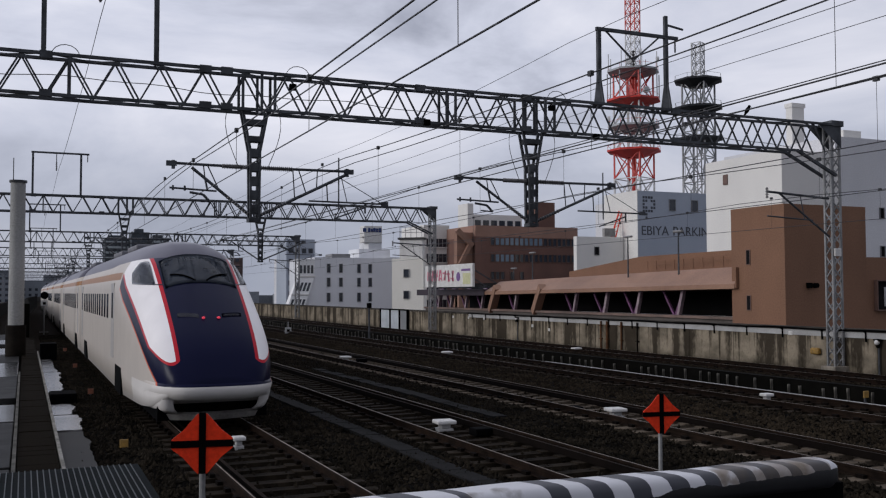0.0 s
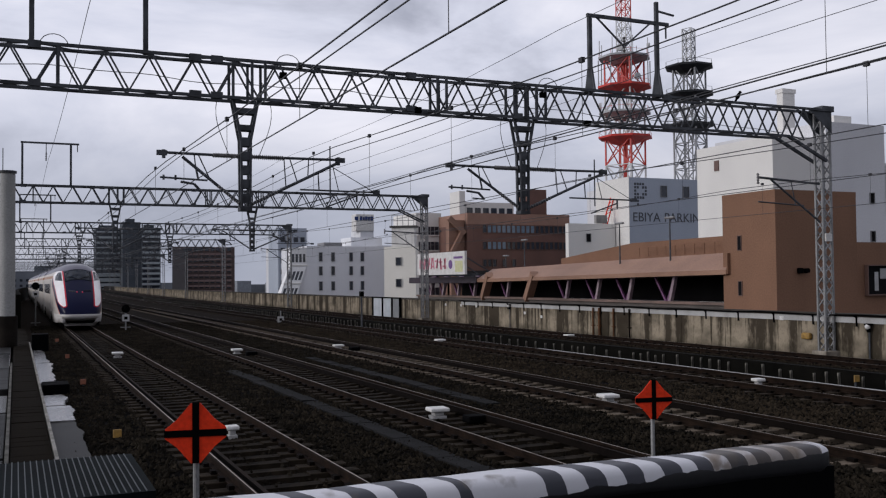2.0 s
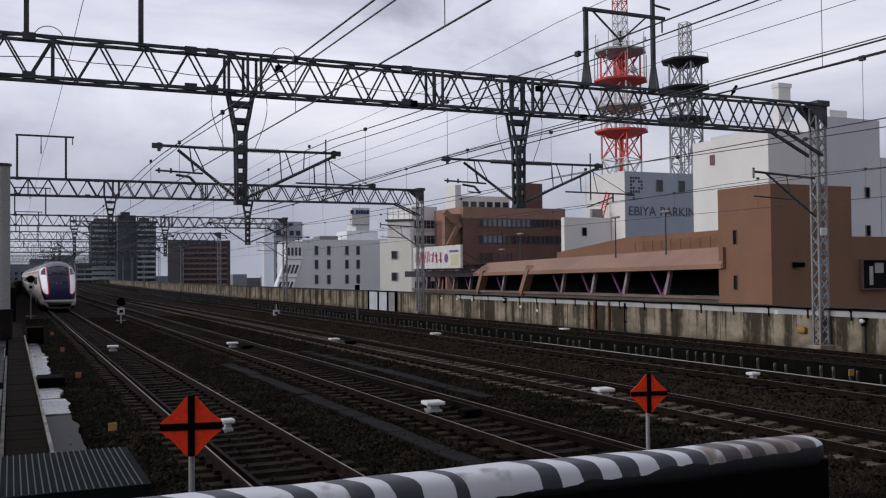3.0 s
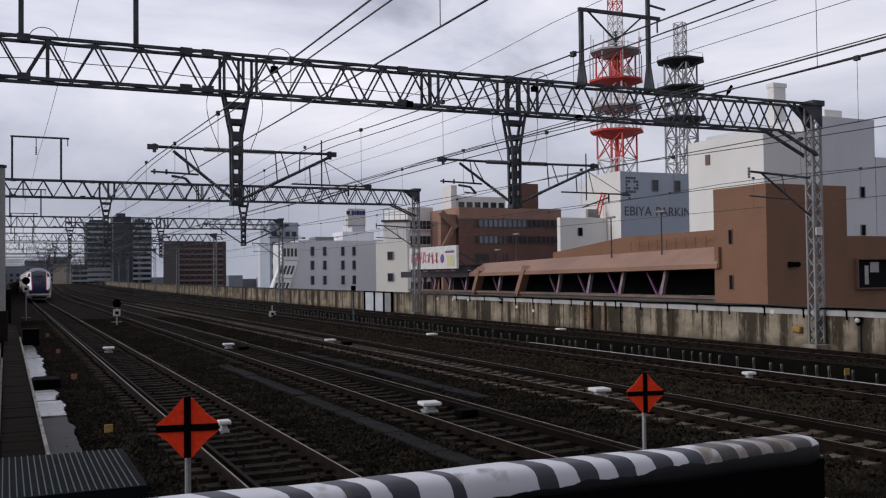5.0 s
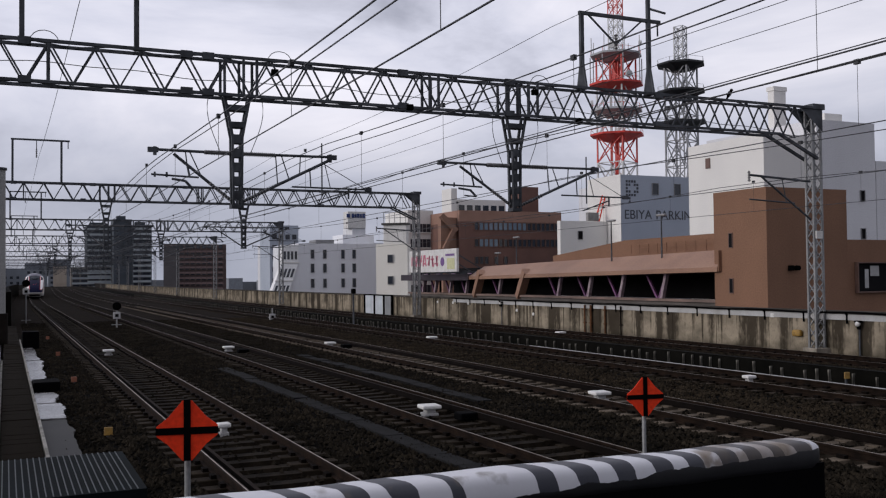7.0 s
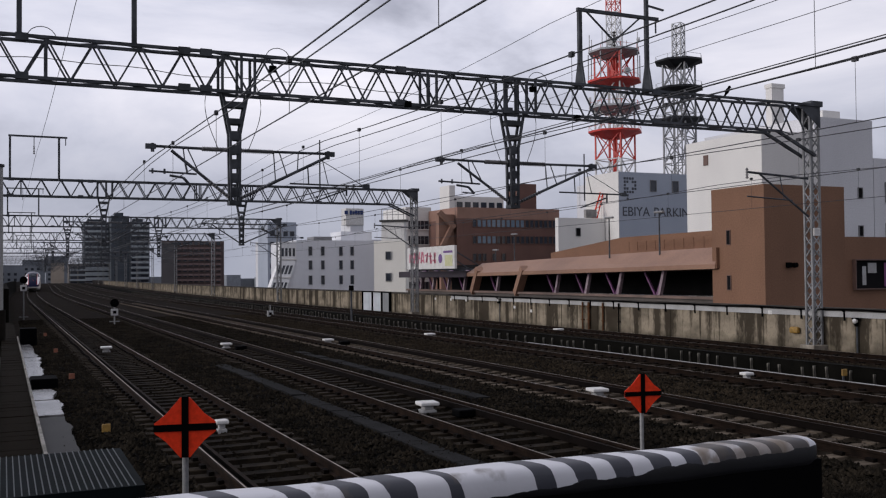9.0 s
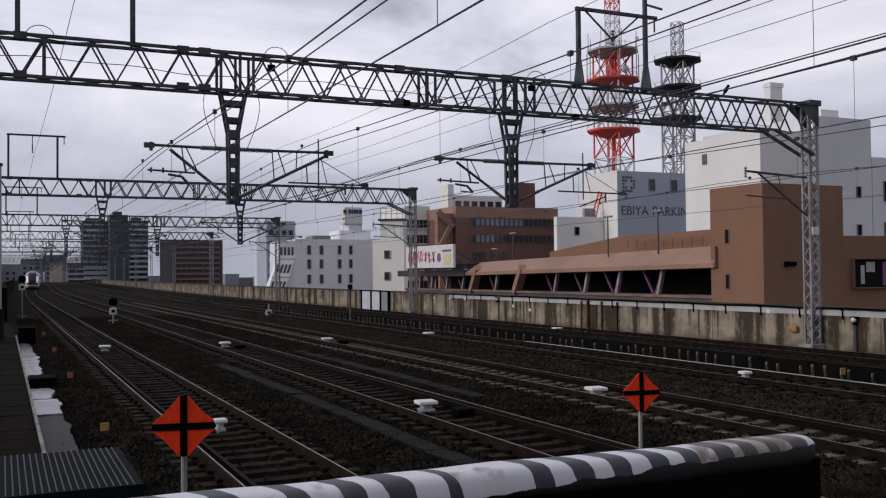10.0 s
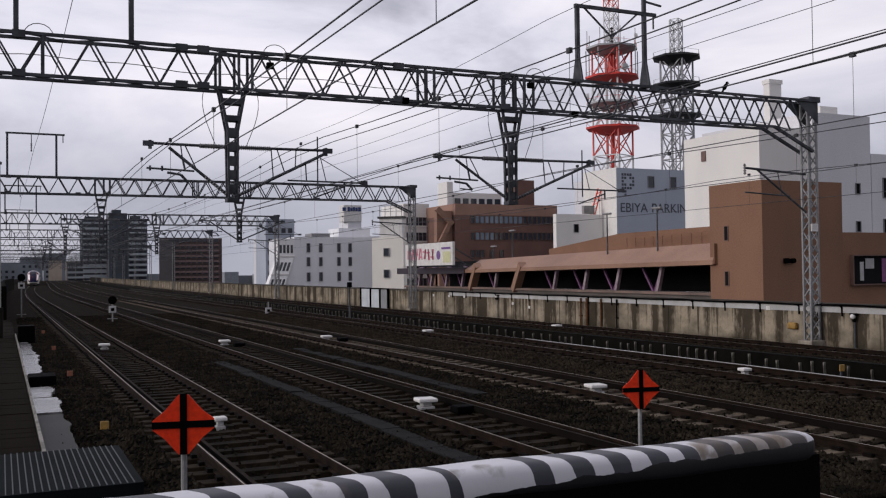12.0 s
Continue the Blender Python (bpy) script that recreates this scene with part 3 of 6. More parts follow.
def drop_mast(parent, x, reach_l, reach_r, z_low):
    """A tapered mast hung from the beam with a raised arm and a stay on both sides."""
    zk = ZB - 1.15
    for s in (-1, 1):
        for sy in (-0.14, 0.14):
            bm = bmesh.new()
            bar(bm, (x + s * 0.36, sy, ZB), (x + s * 0.14, sy, zk), 0.075)
            bar(bm, (x + s * 0.14, sy, zk), (x + s * 0.115, sy, z_low), 0.1, 0.06)
            part("mast_leg", bm, M_STEEL, parent)
    bm = bmesh.new()
    for z, hw in ((ZB - 0.32, 0.3), (ZB - 0.8, 0.22)):
        box(bm, x - hw, x + hw, -0.17, 0.17, z - 0.09, z + 0.07)
    k = zk
    while k > z_low + 0.2:
        for sy in (-0.15, 0.15):
            box(bm, x - 0.11, x + 0.11, sy - 0.012, sy + 0.012, k - 0.19, k + 0.06)
        k -= 0.4
    box(bm, x - 0.17, x + 0.17, -0.18, 0.18, z_low - 0.05, z_low + 0.06)
    tagged(part("mast_batten", bm, M_STEEL, parent), kind="stuff")
    zt = 6.28
    for s, r in ((-1, reach_l), (1, reach_r)):
        e = x + s * r
        end = 0.76 if s < 0 else 0.97
        zs = z_low + 0.12

        def on_stay(u):
            return zs + (zt - 0.08 - zs) * (u - 0.04) / (end - 0.04)
        bm = bmesh.new()
        rod(bm, (x + s * 0.3, 0, zt), (e, 0, zt + 0.02), 0.04)
        rod(bm, (e - s * 0.05, 0, zt + 0.1), (e - s * 0.05, 0, zt - 0.14), 0.05)
        box(bm, e - 0.14, e + 0.14, -0.05, 0.05, zt - 0.06, zt + 0.08)
        part("top_arm", bm, M_STEEL, parent)
        bm = bmesh.new()
        insulator(bm, (x + s * 0.2, 0, zt), (x + s * r * 0.4, 0, zt), 0.075, 16)
        part("insulator", bm, M_INSUL, parent)
        bm = bmesh.new()
        rod(bm, (x + s * r * 0.04, 0, zs), (x + s * r * end, 0, zt - 0.08), 0.045)
        part("stay", bm, M_STEEL, parent)
        bm = bmesh.new()
        insulator(bm, (x + s * r * 0.07, 0, on_stay(0.07)), (x + s * r * 0.34, 0, on_stay(0.34)), 0.066, 9)
        part("insulator", bm, M_INSUL, parent)
        bm = bmesh.new()
        for u, v in ((0.4, 0.42), (0.46, 0.54), (0.66, 0.65)) if s > 0 else ((0.57, 0.43), (0.62, 0.6)):
            rod(bm, (x + s * r * u, 0, zt), (x + s * r * v, 0, on_stay(v)), 0.018)
        part("strut", bm, M_STEEL, parent)
        bm = bmesh.new()
        if s > 0:
            zr = zt - 0.92
            rod(bm, (x + r * 0.57, 0, zr + 0.02), (x + r * 1.4, 0, zr), 0.026)
            rod(bm, (x + r * 0.76, 0, on_stay(0.76)), (x + r * 0.77, 0, zr), 0.02)
            rod(bm, (x + r * 0.89, 0, zt + 0.42), (x + r * 0.89, 0, zr - 0.24), 0.022)
            rod(bm, (x + r * 0.9, 0, on_stay(0.9)), (x + r * 1.36, 0, zr + 0.03), 0.012)
            rod(bm, (x + r * 0.92, 0, on_stay(0.9)), (x + r * 0.98, 0, zr + 0.03), 0.014)
            rod(bm, (x + r * 1.18, 0, zr), (x + r * 1.18, 0, zr - 0.3), 0.03)
            rod(bm, (x + r * 1.18, 0, zr - 0.12), (x + r * 0.84, 0, zr - 0.48), 0.022)
            box(bm, x + r * 1.4 - 0.1, x + r * 1.4 + 0.1, -0.05, 0.05, zr - 0.05, zr + 0.07)
        else:
            zr = zt - 0.7
            rod(bm, (x - r * 0.46, 0, zr - 0.02), (x - r * 1.02, 0, zr + 0.03), 0.028)
            rod(bm, (x - r * 0.57, 0, zr), (x - r * 0.6, 0, on_stay(0.6)), 0.03)
            rod(bm, (x - r * 0.78, 0, zr - 0.08), (x - r * 0.62, 0, zr - 0.13), 0.035)
            rod(bm, (x - r * 0.62, 0, zr - 0.13), (x - r * 0.54, 0, zr - 0.33), 0.04)
            rod(bm, (x - r * 0.54, 0, zr - 0.33), (x - r * 0.7, 0, zr - 0.3), 0.022)
            for u in (0.84, 0.98):
                rod(bm, (x - r * u, 0, zr - 0.04), (x - r * u, 0, zr + 0.1), 0.03)
        part("steady_arm", bm, M_STEEL, parent)
    return


def gantry(y, near):
    g = thing("overhead_line_gantry", off(y), y, 0, heading(y), "grey lattice steel gantry spanning the railway tracks", "gantry", "overhead line gantries")
    hw = 0.3
    for z in (ZB, ZT):
        for sy in (-hw, hw):
            bm = bmesh.new()
            xe = XR + 0.25 if z == ZT else XR - 2.0
            bar(bm, (XL, sy, z), (xe, sy, z), 0.085 if near else 0.11)
            if z == ZB:
                bar(bm, (xe, sy, z), (XR - 0.1, sy, z - 0.85), 0.1)
            part("chord", bm, M_STEEL, g)
    pitch = 1.177
    xs0 = -12.527
    nb = int((XR - 0.4 - xs0) / pitch)
    bmj = bmesh.new()
    src = {}
    for k in range(nb):
        x = xs0 + k * pitch
        for sy in (-hw, hw):
            for s in (0, 1):
                a = (x, sy, ZB) if s == 0 else (x + pitch / 2, sy, ZT)
                b = (x + pitch / 2, sy, ZT) if s == 0 else (x + pitch, sy, ZB)
                if near and x > -3:
                    key = s
                    if key not in src:
                        bm = bmesh.new()
                        bar(bm, (0, 0, a[2]), (pitch / 2, 0, b[2]), 0.045, 0.045)
                        src[key] = part("brace", bm, M_STEEL, g)
                        src[key].matrix_basis = pose(a[0], sy, 0)
                    else:
                        again("brace", src[key], g, pose(a[0], sy, 0))
                else:
                    bar(bmj, a, b, 0.06)
        s = 1 if k % 2 else -1
        bar(bmj, (x, -s * hw, ZT), (x + pitch, s * hw, ZT), 0.035)
        bar(bmj, (x, -s * hw, ZB), (x + pitch, s * hw, ZB), 0.035)
    tagged(part("lacing", bmj, M_STEEL, g), kind="stuff")
    # splices and uprights
    for x in (1.0, 5.58, 6.12, 6.5, 11.9, 12.2, 14.6, 15.0, 15.42, 15.75):
        for sy in (-hw, hw):
            bm = bmesh.new()
            bar(bm, (x, sy, ZB), (x, sy, ZT), 0.07)
            part("upright", bm, M_STEEL, g)
    for x in (0.42, 4.53, 5.12, 11.0, 14.7, 20.6):
        for a, b, z0, z1 in ((0.16, 0.16, ZT - 0.14, ZT + 0.06), (0.16, 0.16, ZB - 0.06, ZB + 0.12)):
            bm = bmesh.new()
            box(bm, x - a, x + b, -hw - 0.07, -hw + 0.05, z0, z1)
            part("splice_plate", bm, M_STEEL, g)
    lattice_post(g, XR, -0.2, ZT + 0.1)
    lattice_post(g, XL, -0.3, ZT + 0.1)
    bm = bmesh.new()
    box(bm, XR - 0.3, XR + 0.3, -0.34, 0.34, ZT - 0.05, ZT + 0.16)
    for sy in (-0.3, 0.3):
        bm.faces.new([bm.verts.new(p) for p in ((XR - 0.95, sy, ZT), (XR + 0.2, sy, ZT), (XR + 0.2, sy, ZT - 0.9), (XR - 0.25, sy, ZT - 0.55))])
    part("head_gusset", bm, M_STEEL, g)
    drop_mast(g, 5.97, 2.3, 2.85, 4.76)
    drop_mast(g, 15.03, 2.6, 3.1, 4.85)
    # raised frames on the beam
    for xa, xb, h in ((0.36, 3.24, 2.75), (17.68, 20.45, 2.62)):
        if xa > 10 and y > 30:
            continue
        for q in (xa, xb):
            bm = bmesh.new()
            bar(bm, (q, 0, ZT), (q, 0, ZT + h), 0.13)
            if xa > 10:
                for ty in (-1, 1):
                    bar(bm, (q, ty * 0.28, ZT), (q, 0, ZT + 1.25), 0.06)
                rod(bm, (q, 0, ZT), (q, 0, ZT + 1.25), 0.17, 0.07, n=4)
            part("frame_post", bm, M_STEEL, g)
        bm = bmesh.new()
        bar(bm, (xa - 0.1, 0, ZT + h), (xb + 0.5, 0, ZT + h), 0.11)
        if xa > 10:
            bar(bm, (xa + 0.3, 0, ZT + h - 0.05), (xa + 1.4, 0, ZT + h - 0.95), 0.05)
            bar(bm, (xb - 0.3, 0, ZT + h - 0.05), (xa + 1.4, 0, ZT + h - 0.95), 0.05)
            bar(bm, (xb, 0, ZT + h), (xb, 0, ZT + h + 0.75), 0.12)
            bar(bm, (xb, 0, ZT + h + 0.45), (xb + 0.75, 0, ZT + h + 0.35), 0.06)
        else:
            bar(bm, (xa + 1.4, 0, ZT + h), (xa + 1.4, 0, ZT + h - 0.6), 0.05)
        part("frame_beam", bm, M_STEEL, g)
        bm = bmesh.new()
        insulator(bm, (xa + 1.4, 0, ZT + h - 0.6), (xa + 1.4, 0, ZT + h - 1.15), 0.07, 5)
        part("insulator", bm, M_INSUL, g)
        bm = bmesh.new()
        rod(bm, (xb + 0.4, 0, ZT + h), (xb + 0.4, 0, ZT + h - 0.5), 0.03)
        part("hook", bm, M_STEEL, g)
    if near:
        # slack cable loops at the masts and a plate on the post
        for x, s in ((6.3, 1), (5.55, -1), (15.45, 1), (14.6, -1)):
            bm = bmesh.new()
            tube(bm, [(x + s * (0.1 + 0.42 * math.sin(q * 3.14)) * (1 - q * 0.4), -0.1, ZB + 0.6 - 2.2 * q) for q in [i / 10 for i in range(11)]], 0.011, 5)
            part("cable_loop", bm, M_WIRE, g)
        for x in (0.9, 7.2, 15.9):
            bm = bmesh.new()
            tube(bm, [(x + 0.35 * math.cos(q), -0.2, ZT + 0.3 * math.sin(q)) for q in [i * 3.14 / 8 for i in range(9)]], 0.012, 5)
            part("cable_loop", bm, M_WIRE, g)
        bm = bmesh.new()
        tube(bm, [(q, 0.36, 8.52 - 0.012 * q + 0.05 * math.sin(q * 0.9) + 0.03 * math.sin(q * 2.3)) for q in [-4 + 0.5 * i for i in range(62)]], 0.012, 5)
        part("beam_cable", bm, M_WIRE, g, "slack thin cable along the beam")
        bm = bmesh.new()
        box(bm, XR - 0.2, XR + 0.12, -0.28, -0.2, 4.0, 4.3, bevel=0.02)
        part("number_plate", bm, M_WHITE, g, "white plate on the post")
        for x, z in ((7.0, ZT - 0.35), (15.6, ZT - 0.3), (11.2, ZB), (17.3, ZB - 0.05)):
            bm = bmesh.new()
            box(bm, x - 0.1, x + 0.1, -0.45, -0.3, z - 0.1, z + 0.08, bevel=0.02)
            part("cable_box", bm, M_BLACK, g)
    # bracket on the post for the fifth track
    bm = bmesh.new()
    rod(bm, (XR - 0.2, 0, 6.2), (XR - 3.2, 0, 6.35), 0.045)
    rod(bm, (XR - 0.2, 0, 4.75), (XR - 2.6, 0, 6.3), 0.04)
    rod(bm, (XR - 1.0, 0, 5.35), (XR - 3.2, 0, 5.45), 0.028)
    rod(bm, (XR - 1.4, 0, 5.35), (XR - 1.6, 0, 6.25), 0.018)
    part("bracket", bm, M_STEEL, g)
    bm = bmesh.new()
    insulator(bm, (XR - 3.2, 0, 6.1), (XR - 3.2, 0, 6.5), 0.07, 4)
    part("insulator", bm, M_INSUL, g)
    return g


def catenary(x, zc, zm, sag=0.35, first=7.6, y0=-14.0, y1=340.0):
    """A contact wire hung by droppers from a sagging messenger wire."""
    t = thing("overhead_line", label="dark contact wire hung on droppers from a messenger wire", category="cable", group="overhead lines")
    def zmess(y):
        u = ((y - GANTRIES[0]) / 38.8) % 1.0
        return zm - sag * 4 * u * (1 - u)
    bm = bmesh.new()
    tube(bm, [(x + off(y), y, zc) for y in ys(y0, y1, 12)], 0.010)
    part("contact_wire", bm, M_WIRE, t)
    bm = bmesh.new()
    tube(bm, [(x + off(y), y, zmess(y)) for y in ys(y0, y1, 3.88)], 0.012)
    part("messenger_wire", bm, M_WIRE, t)
    y = first
    while y < 110:
        bm = bmesh.new()
        rod(bm, (x + off(y), y, zc), (x + off(y), y, zmess(y)), 0.005, n=4)
        part("dropper", bm, M_WIRE, t)
        bm = bmesh.new()
        box(bm, x + off(y) - 0.03, x + off(y) + 0.03, y - 0.05, y + 0.05, zmess(y) - 0.04, zmess(y) + 0.04)
        part("clamp", bm, M_WIRE, t)
        y += 4.85


def feeder(x, z, sag=0.3, r=0.011, y0=-14.0, y1=340.0, name="feeder_cable"):
    bm = bmesh.new()
    def zz(y):
        u = ((y - GANTRIES[0]) / 38.8) % 1.0
        return z - sag * 4 * u * (1 - u)
    tube(bm, [(x + off(y), y, zz(y)) for y in ys(y0, y1, 3.88)], r)
    tagged(link(name, bm, M_WIRE), "dark feeder cable strung from gantry to gantry", "cable", "feeder cables")


def build_overhead():
    for i, y in enumerate(GANTRIES):
        gantry(y, i == 0)
    catenary(3.5, 4.89, 5.85, 0.25)
    catenary(8.0, 4.9, 6.47, 0.41)
    catenary(12.5, 5.08, 6.45, 0.35, 6.2)
    catenary(17.6, 4.95, 6.15)
    catenary(25.1, 5.0, 6.1)
    for x, z, sag in ((1.85, 10.55, 0.3), (3.9, 6.05, 0.3), (12.5, 6.42, 0.05), (17.6, 11.62, 0.4), (19.0, 10.15, 0.2), (20.8, 10.1, 0.15), (8.3, 6.35, 0.35), (8.0, 5.04, 0.02)):
        feeder(x, z, sag)


def build_structure():
    build_ground()
    build_parapet()
    build_overhead()


# ---- the train ----
NOSE_S = (0, 0.15, 0.3, 0.7, 1.2, 1.8, 2.4, 3.0, 3.6, 4.5, 5.5, 7.0, 50)
NOSE_H = (0.98, 1.22, 1.45, 1.82, 2.18, 2.56, 2.92, 3.28, 3.6, 3.87, 3.98, 4.0, 4.0)
NOSE_W = (0.66, 0.88, 1.0, 1.15, 1.24, 1.30, 1.345, 1.385, 1.42, 1.475, 1.475, 1.475, 1.475)
NOSE_C = (0.74, 0.82, 0.90, 1.02, 1.18, 1.36, 1.52, 1.68, 1.86, 2.15, 2.45, 2.75, 2.8)
NOSE_N = (3.0, 3.2, 3.2, 3.1, 2.95, 2.8, 2.65, 2.5, 2.4, 2.35, 2.3, 2.3, 2.3)
NOSE_L = (0.70, 0.69, 0.66, 0.50, 0.38, 0.32, 0.30, 0.30, 0.30, 0.30, 0.30, 0.30, 0.30)


def nose(s, table):
    a = [np.interp(s + d, NOSE_S, table) for d in (-0.12, -0.04, 0.04, 0.12)] if s > 0.15 else [np.interp(s, NOSE_S, table)]
    return float(np.mean(a))


def top_z(s, x, grow=0.0):
    h, w, c, n = (nose(s, t) for t in (NOSE_H, NOSE_W, NOSE_C, NOSE_N))
    u = min(abs(x) / w, 0.999)
    return c + (h - c) * (1 - u ** n) ** (1 / n) + grow


def side_x(s, z, grow=0.0):
    h, w, c, n = (nose(s, t) for t in (NOSE_H, NOSE_W, NOSE_C, NOSE_N))
    if z <= c:
        return w + grow
    u = min((z - c) / (h - c), 0.999)
    return w * (1 - u ** n) ** (1 / n) + grow


def ring(bm, s, y, k=44):
    h, w, c, n, lo = (nose(s, t) for t in (NOSE_H, NOSE_W, NOSE_C, NOSE_N, NOSE_L))
    pts = [(w * 0.86, lo), (w * 0.965, lo + 0.03), (w, lo + (c - lo) * 0.3), (w, lo + (c - lo) * 0.7)]
    for i in range(k // 2 + 1):
        a = math.pi / 2 * i / (k // 2)
        pts.append((w * math.cos(a) ** (2 / n) if i < k // 2 else 0.0, c + (h - c) * math.sin(a) ** (2 / n)))
    full = pts + [(-x, z) for x, z in reversed(pts[:-1])]
    return [bm.verts.new((x, y, z)) for x, z in full]


def loft(bm, s_list, y_of=lambda s: s):
    rings = [ring(bm, s, y_of(s)) for s in s_list]
    for q, r in zip(rings, rings[1:]):
        for i in range(len(q)):
            j = (i + 1) % len(q)
            bm.faces.new((q[i], r[i], r[j], q[j]))
    bm.faces.new(rings[0])
    bm.faces.new(list(reversed(rings[-1])))
    return bm


def livery():
    """Paint of the train: silver-white sides, grey roof, orange waist line; on the nose a navy panel, red lines and white wedges."""
    m = bpy.data.materials.new("train_livery")
    m.use_nodes = True
    nt = m.node_tree
    bs = nt.nodes["Principled BSDF"]
    bs.inputs["Roughness"].default_value = 0.3
    bs.inputs["Specular IOR Level"].default_value = 0.1
    co = nt.nodes.new("ShaderNodeTexCoord")
    sp = nt.nodes.new("ShaderNodeSeparateXYZ")
    nt.links.new(co.outputs["Object"], sp.inputs[0])
    ins = {"x": sp.outputs[0], "y": sp.outputs[1], "z": sp.outputs[2]}

    def op(kind, a, b=0.0):
        n = nt.nodes.new("ShaderNodeMath")
        n.operation = kind
        for i, v in enumerate((a, b)):
            if isinstance(v, (int, float)):
                n.inputs[i].default_value = v
            else:
                nt.links.new(v, n.inputs[i])
        return n.outputs[0]

    def over(base, colour, fac):
        n = nt.nodes.new("ShaderNodeMix")
        n.data_type = "RGBA"
        if isinstance(base, tuple):
            n.inputs["A"].default_value = (*base, 1)
        else:
            nt.links.new(base, n.inputs["A"])
        n.inputs["B"].default_value = (*colour, 1)
        nt.links.new(fac, n.inputs["Factor"])
        return n.outputs["Result"]

    ax = op("ABSOLUTE", ins["x"])
    gt = lambda a, b: op("GREATER_THAN", a, b)
    lt = lambda a, b: op("LESS_THAN", a, b)
    both = lambda a, b: op("MULTIPLY", a, b)
    y, z = ins["y"], ins["z"]
    navy, red, white = (0.0035, 0.005, 0.03), (0.5, 0.02, 0.035), (0.92, 0.89, 0.89)
    side = (0.58, 0.53, 0.48)
    c = over(side, (0.34, 0.16, 0.065), both(both(gt(z, 3.02), lt(z, 3.2)), gt(y, 5.6)))
    edge = op("ADD", op("MULTIPLY", op("POWER", op("MAXIMUM", y, 0.0), 0.66), 0.84), 0.60)
    d = op("SUBTRACT", z, edge)
    nosey = lt(y, 5.4)
    c = over(c, (0.62, 0.13, 0.06), both(gt(d, -0.37), nosey))
    c = over(c, navy, both(gt(d, -0.32), nosey))
    c = over(c, red, both(gt(d, -0.05), nosey))
    c = over(c, white, both(gt(d, 0.02), nosey))
    lim = op("ADD", op("MULTIPLY", z, 0.04), 0.69)
    c = over(c, red, both(lt(ax, op("ADD", lim, 0.075)), both(gt(d, -0.06), nosey)))
    c = over(c, navy, both(lt(ax, lim), both(gt(z, 0.86), nosey)))
    bow = op("SUBTRACT", op("SUBTRACT", ax, lim), 0.17)
    cut = op("ADD", op("MULTIPLY", op("MULTIPLY", bow, bow), 3.2), 1.27)
    low = both(both(gt(z, 0.86), gt(d, -0.32)), lt(y, 1.8))
    c = over(c, red, both(both(lt(z, op("ADD", cut, 0.06)), gt(ax, lim)), both(gt(d, -0.05), low)))
    c = over(c, navy, both(lt(z, cut), low))
    c = over(c, (0.12, 0.115, 0.15), both(gt(z, op("SUBTRACT", 3.60, op("MULTIPLY", op("MINIMUM", y, 9.0), 0.025))), gt(y, 2.9)))
    c = over(c, (0.60, 0.565, 0.53), lt(z, 0.45))
    c = over(c, (0.76, 0.73, 0.70), both(lt(z, 0.865), lt(y, 3.0)))
    nz = nt.nodes.new("ShaderNodeTexNoise")
    nz.inputs["Scale"].default_value = 1.4
    nz.inputs["Detail"].default_value = 6
    nt.links.new(co.outputs["Object"], nz.inputs["Vector"])
    mr = nt.nodes.new("ShaderNodeMapRange")
    mr.inputs["To Min"].default_value, mr.inputs["To Max"].default_value = 0.82, 1.06
    nt.links.new(nz.outputs["Fac"], mr.inputs["Value"])
    sc = nt.nodes.new("ShaderNodeVectorMath")
    sc.operation = "SCALE"
    nt.links.new(c, sc.inputs[0])
    nt.links.new(mr.outputs["Result"], sc.inputs["Scale"])
    nt.links.new(sc.outputs["Vector"], bs.inputs["Base Color"])
    return m


def patch(bm, fn, nu, nv):
    g = [[bm.verts.new(fn(i / nu, j / nv)) for j in range(nv + 1)] for i in range(nu + 1)]
    for i in range(nu):
        for j in range(nv):
            bm.faces.new((g[i][j], g[i + 1][j], g[i + 1][j + 1], g[i][j + 1]))
    bmesh.ops.solidify(bm, geom=bm.faces[:], thickness=0.012)
    return bm


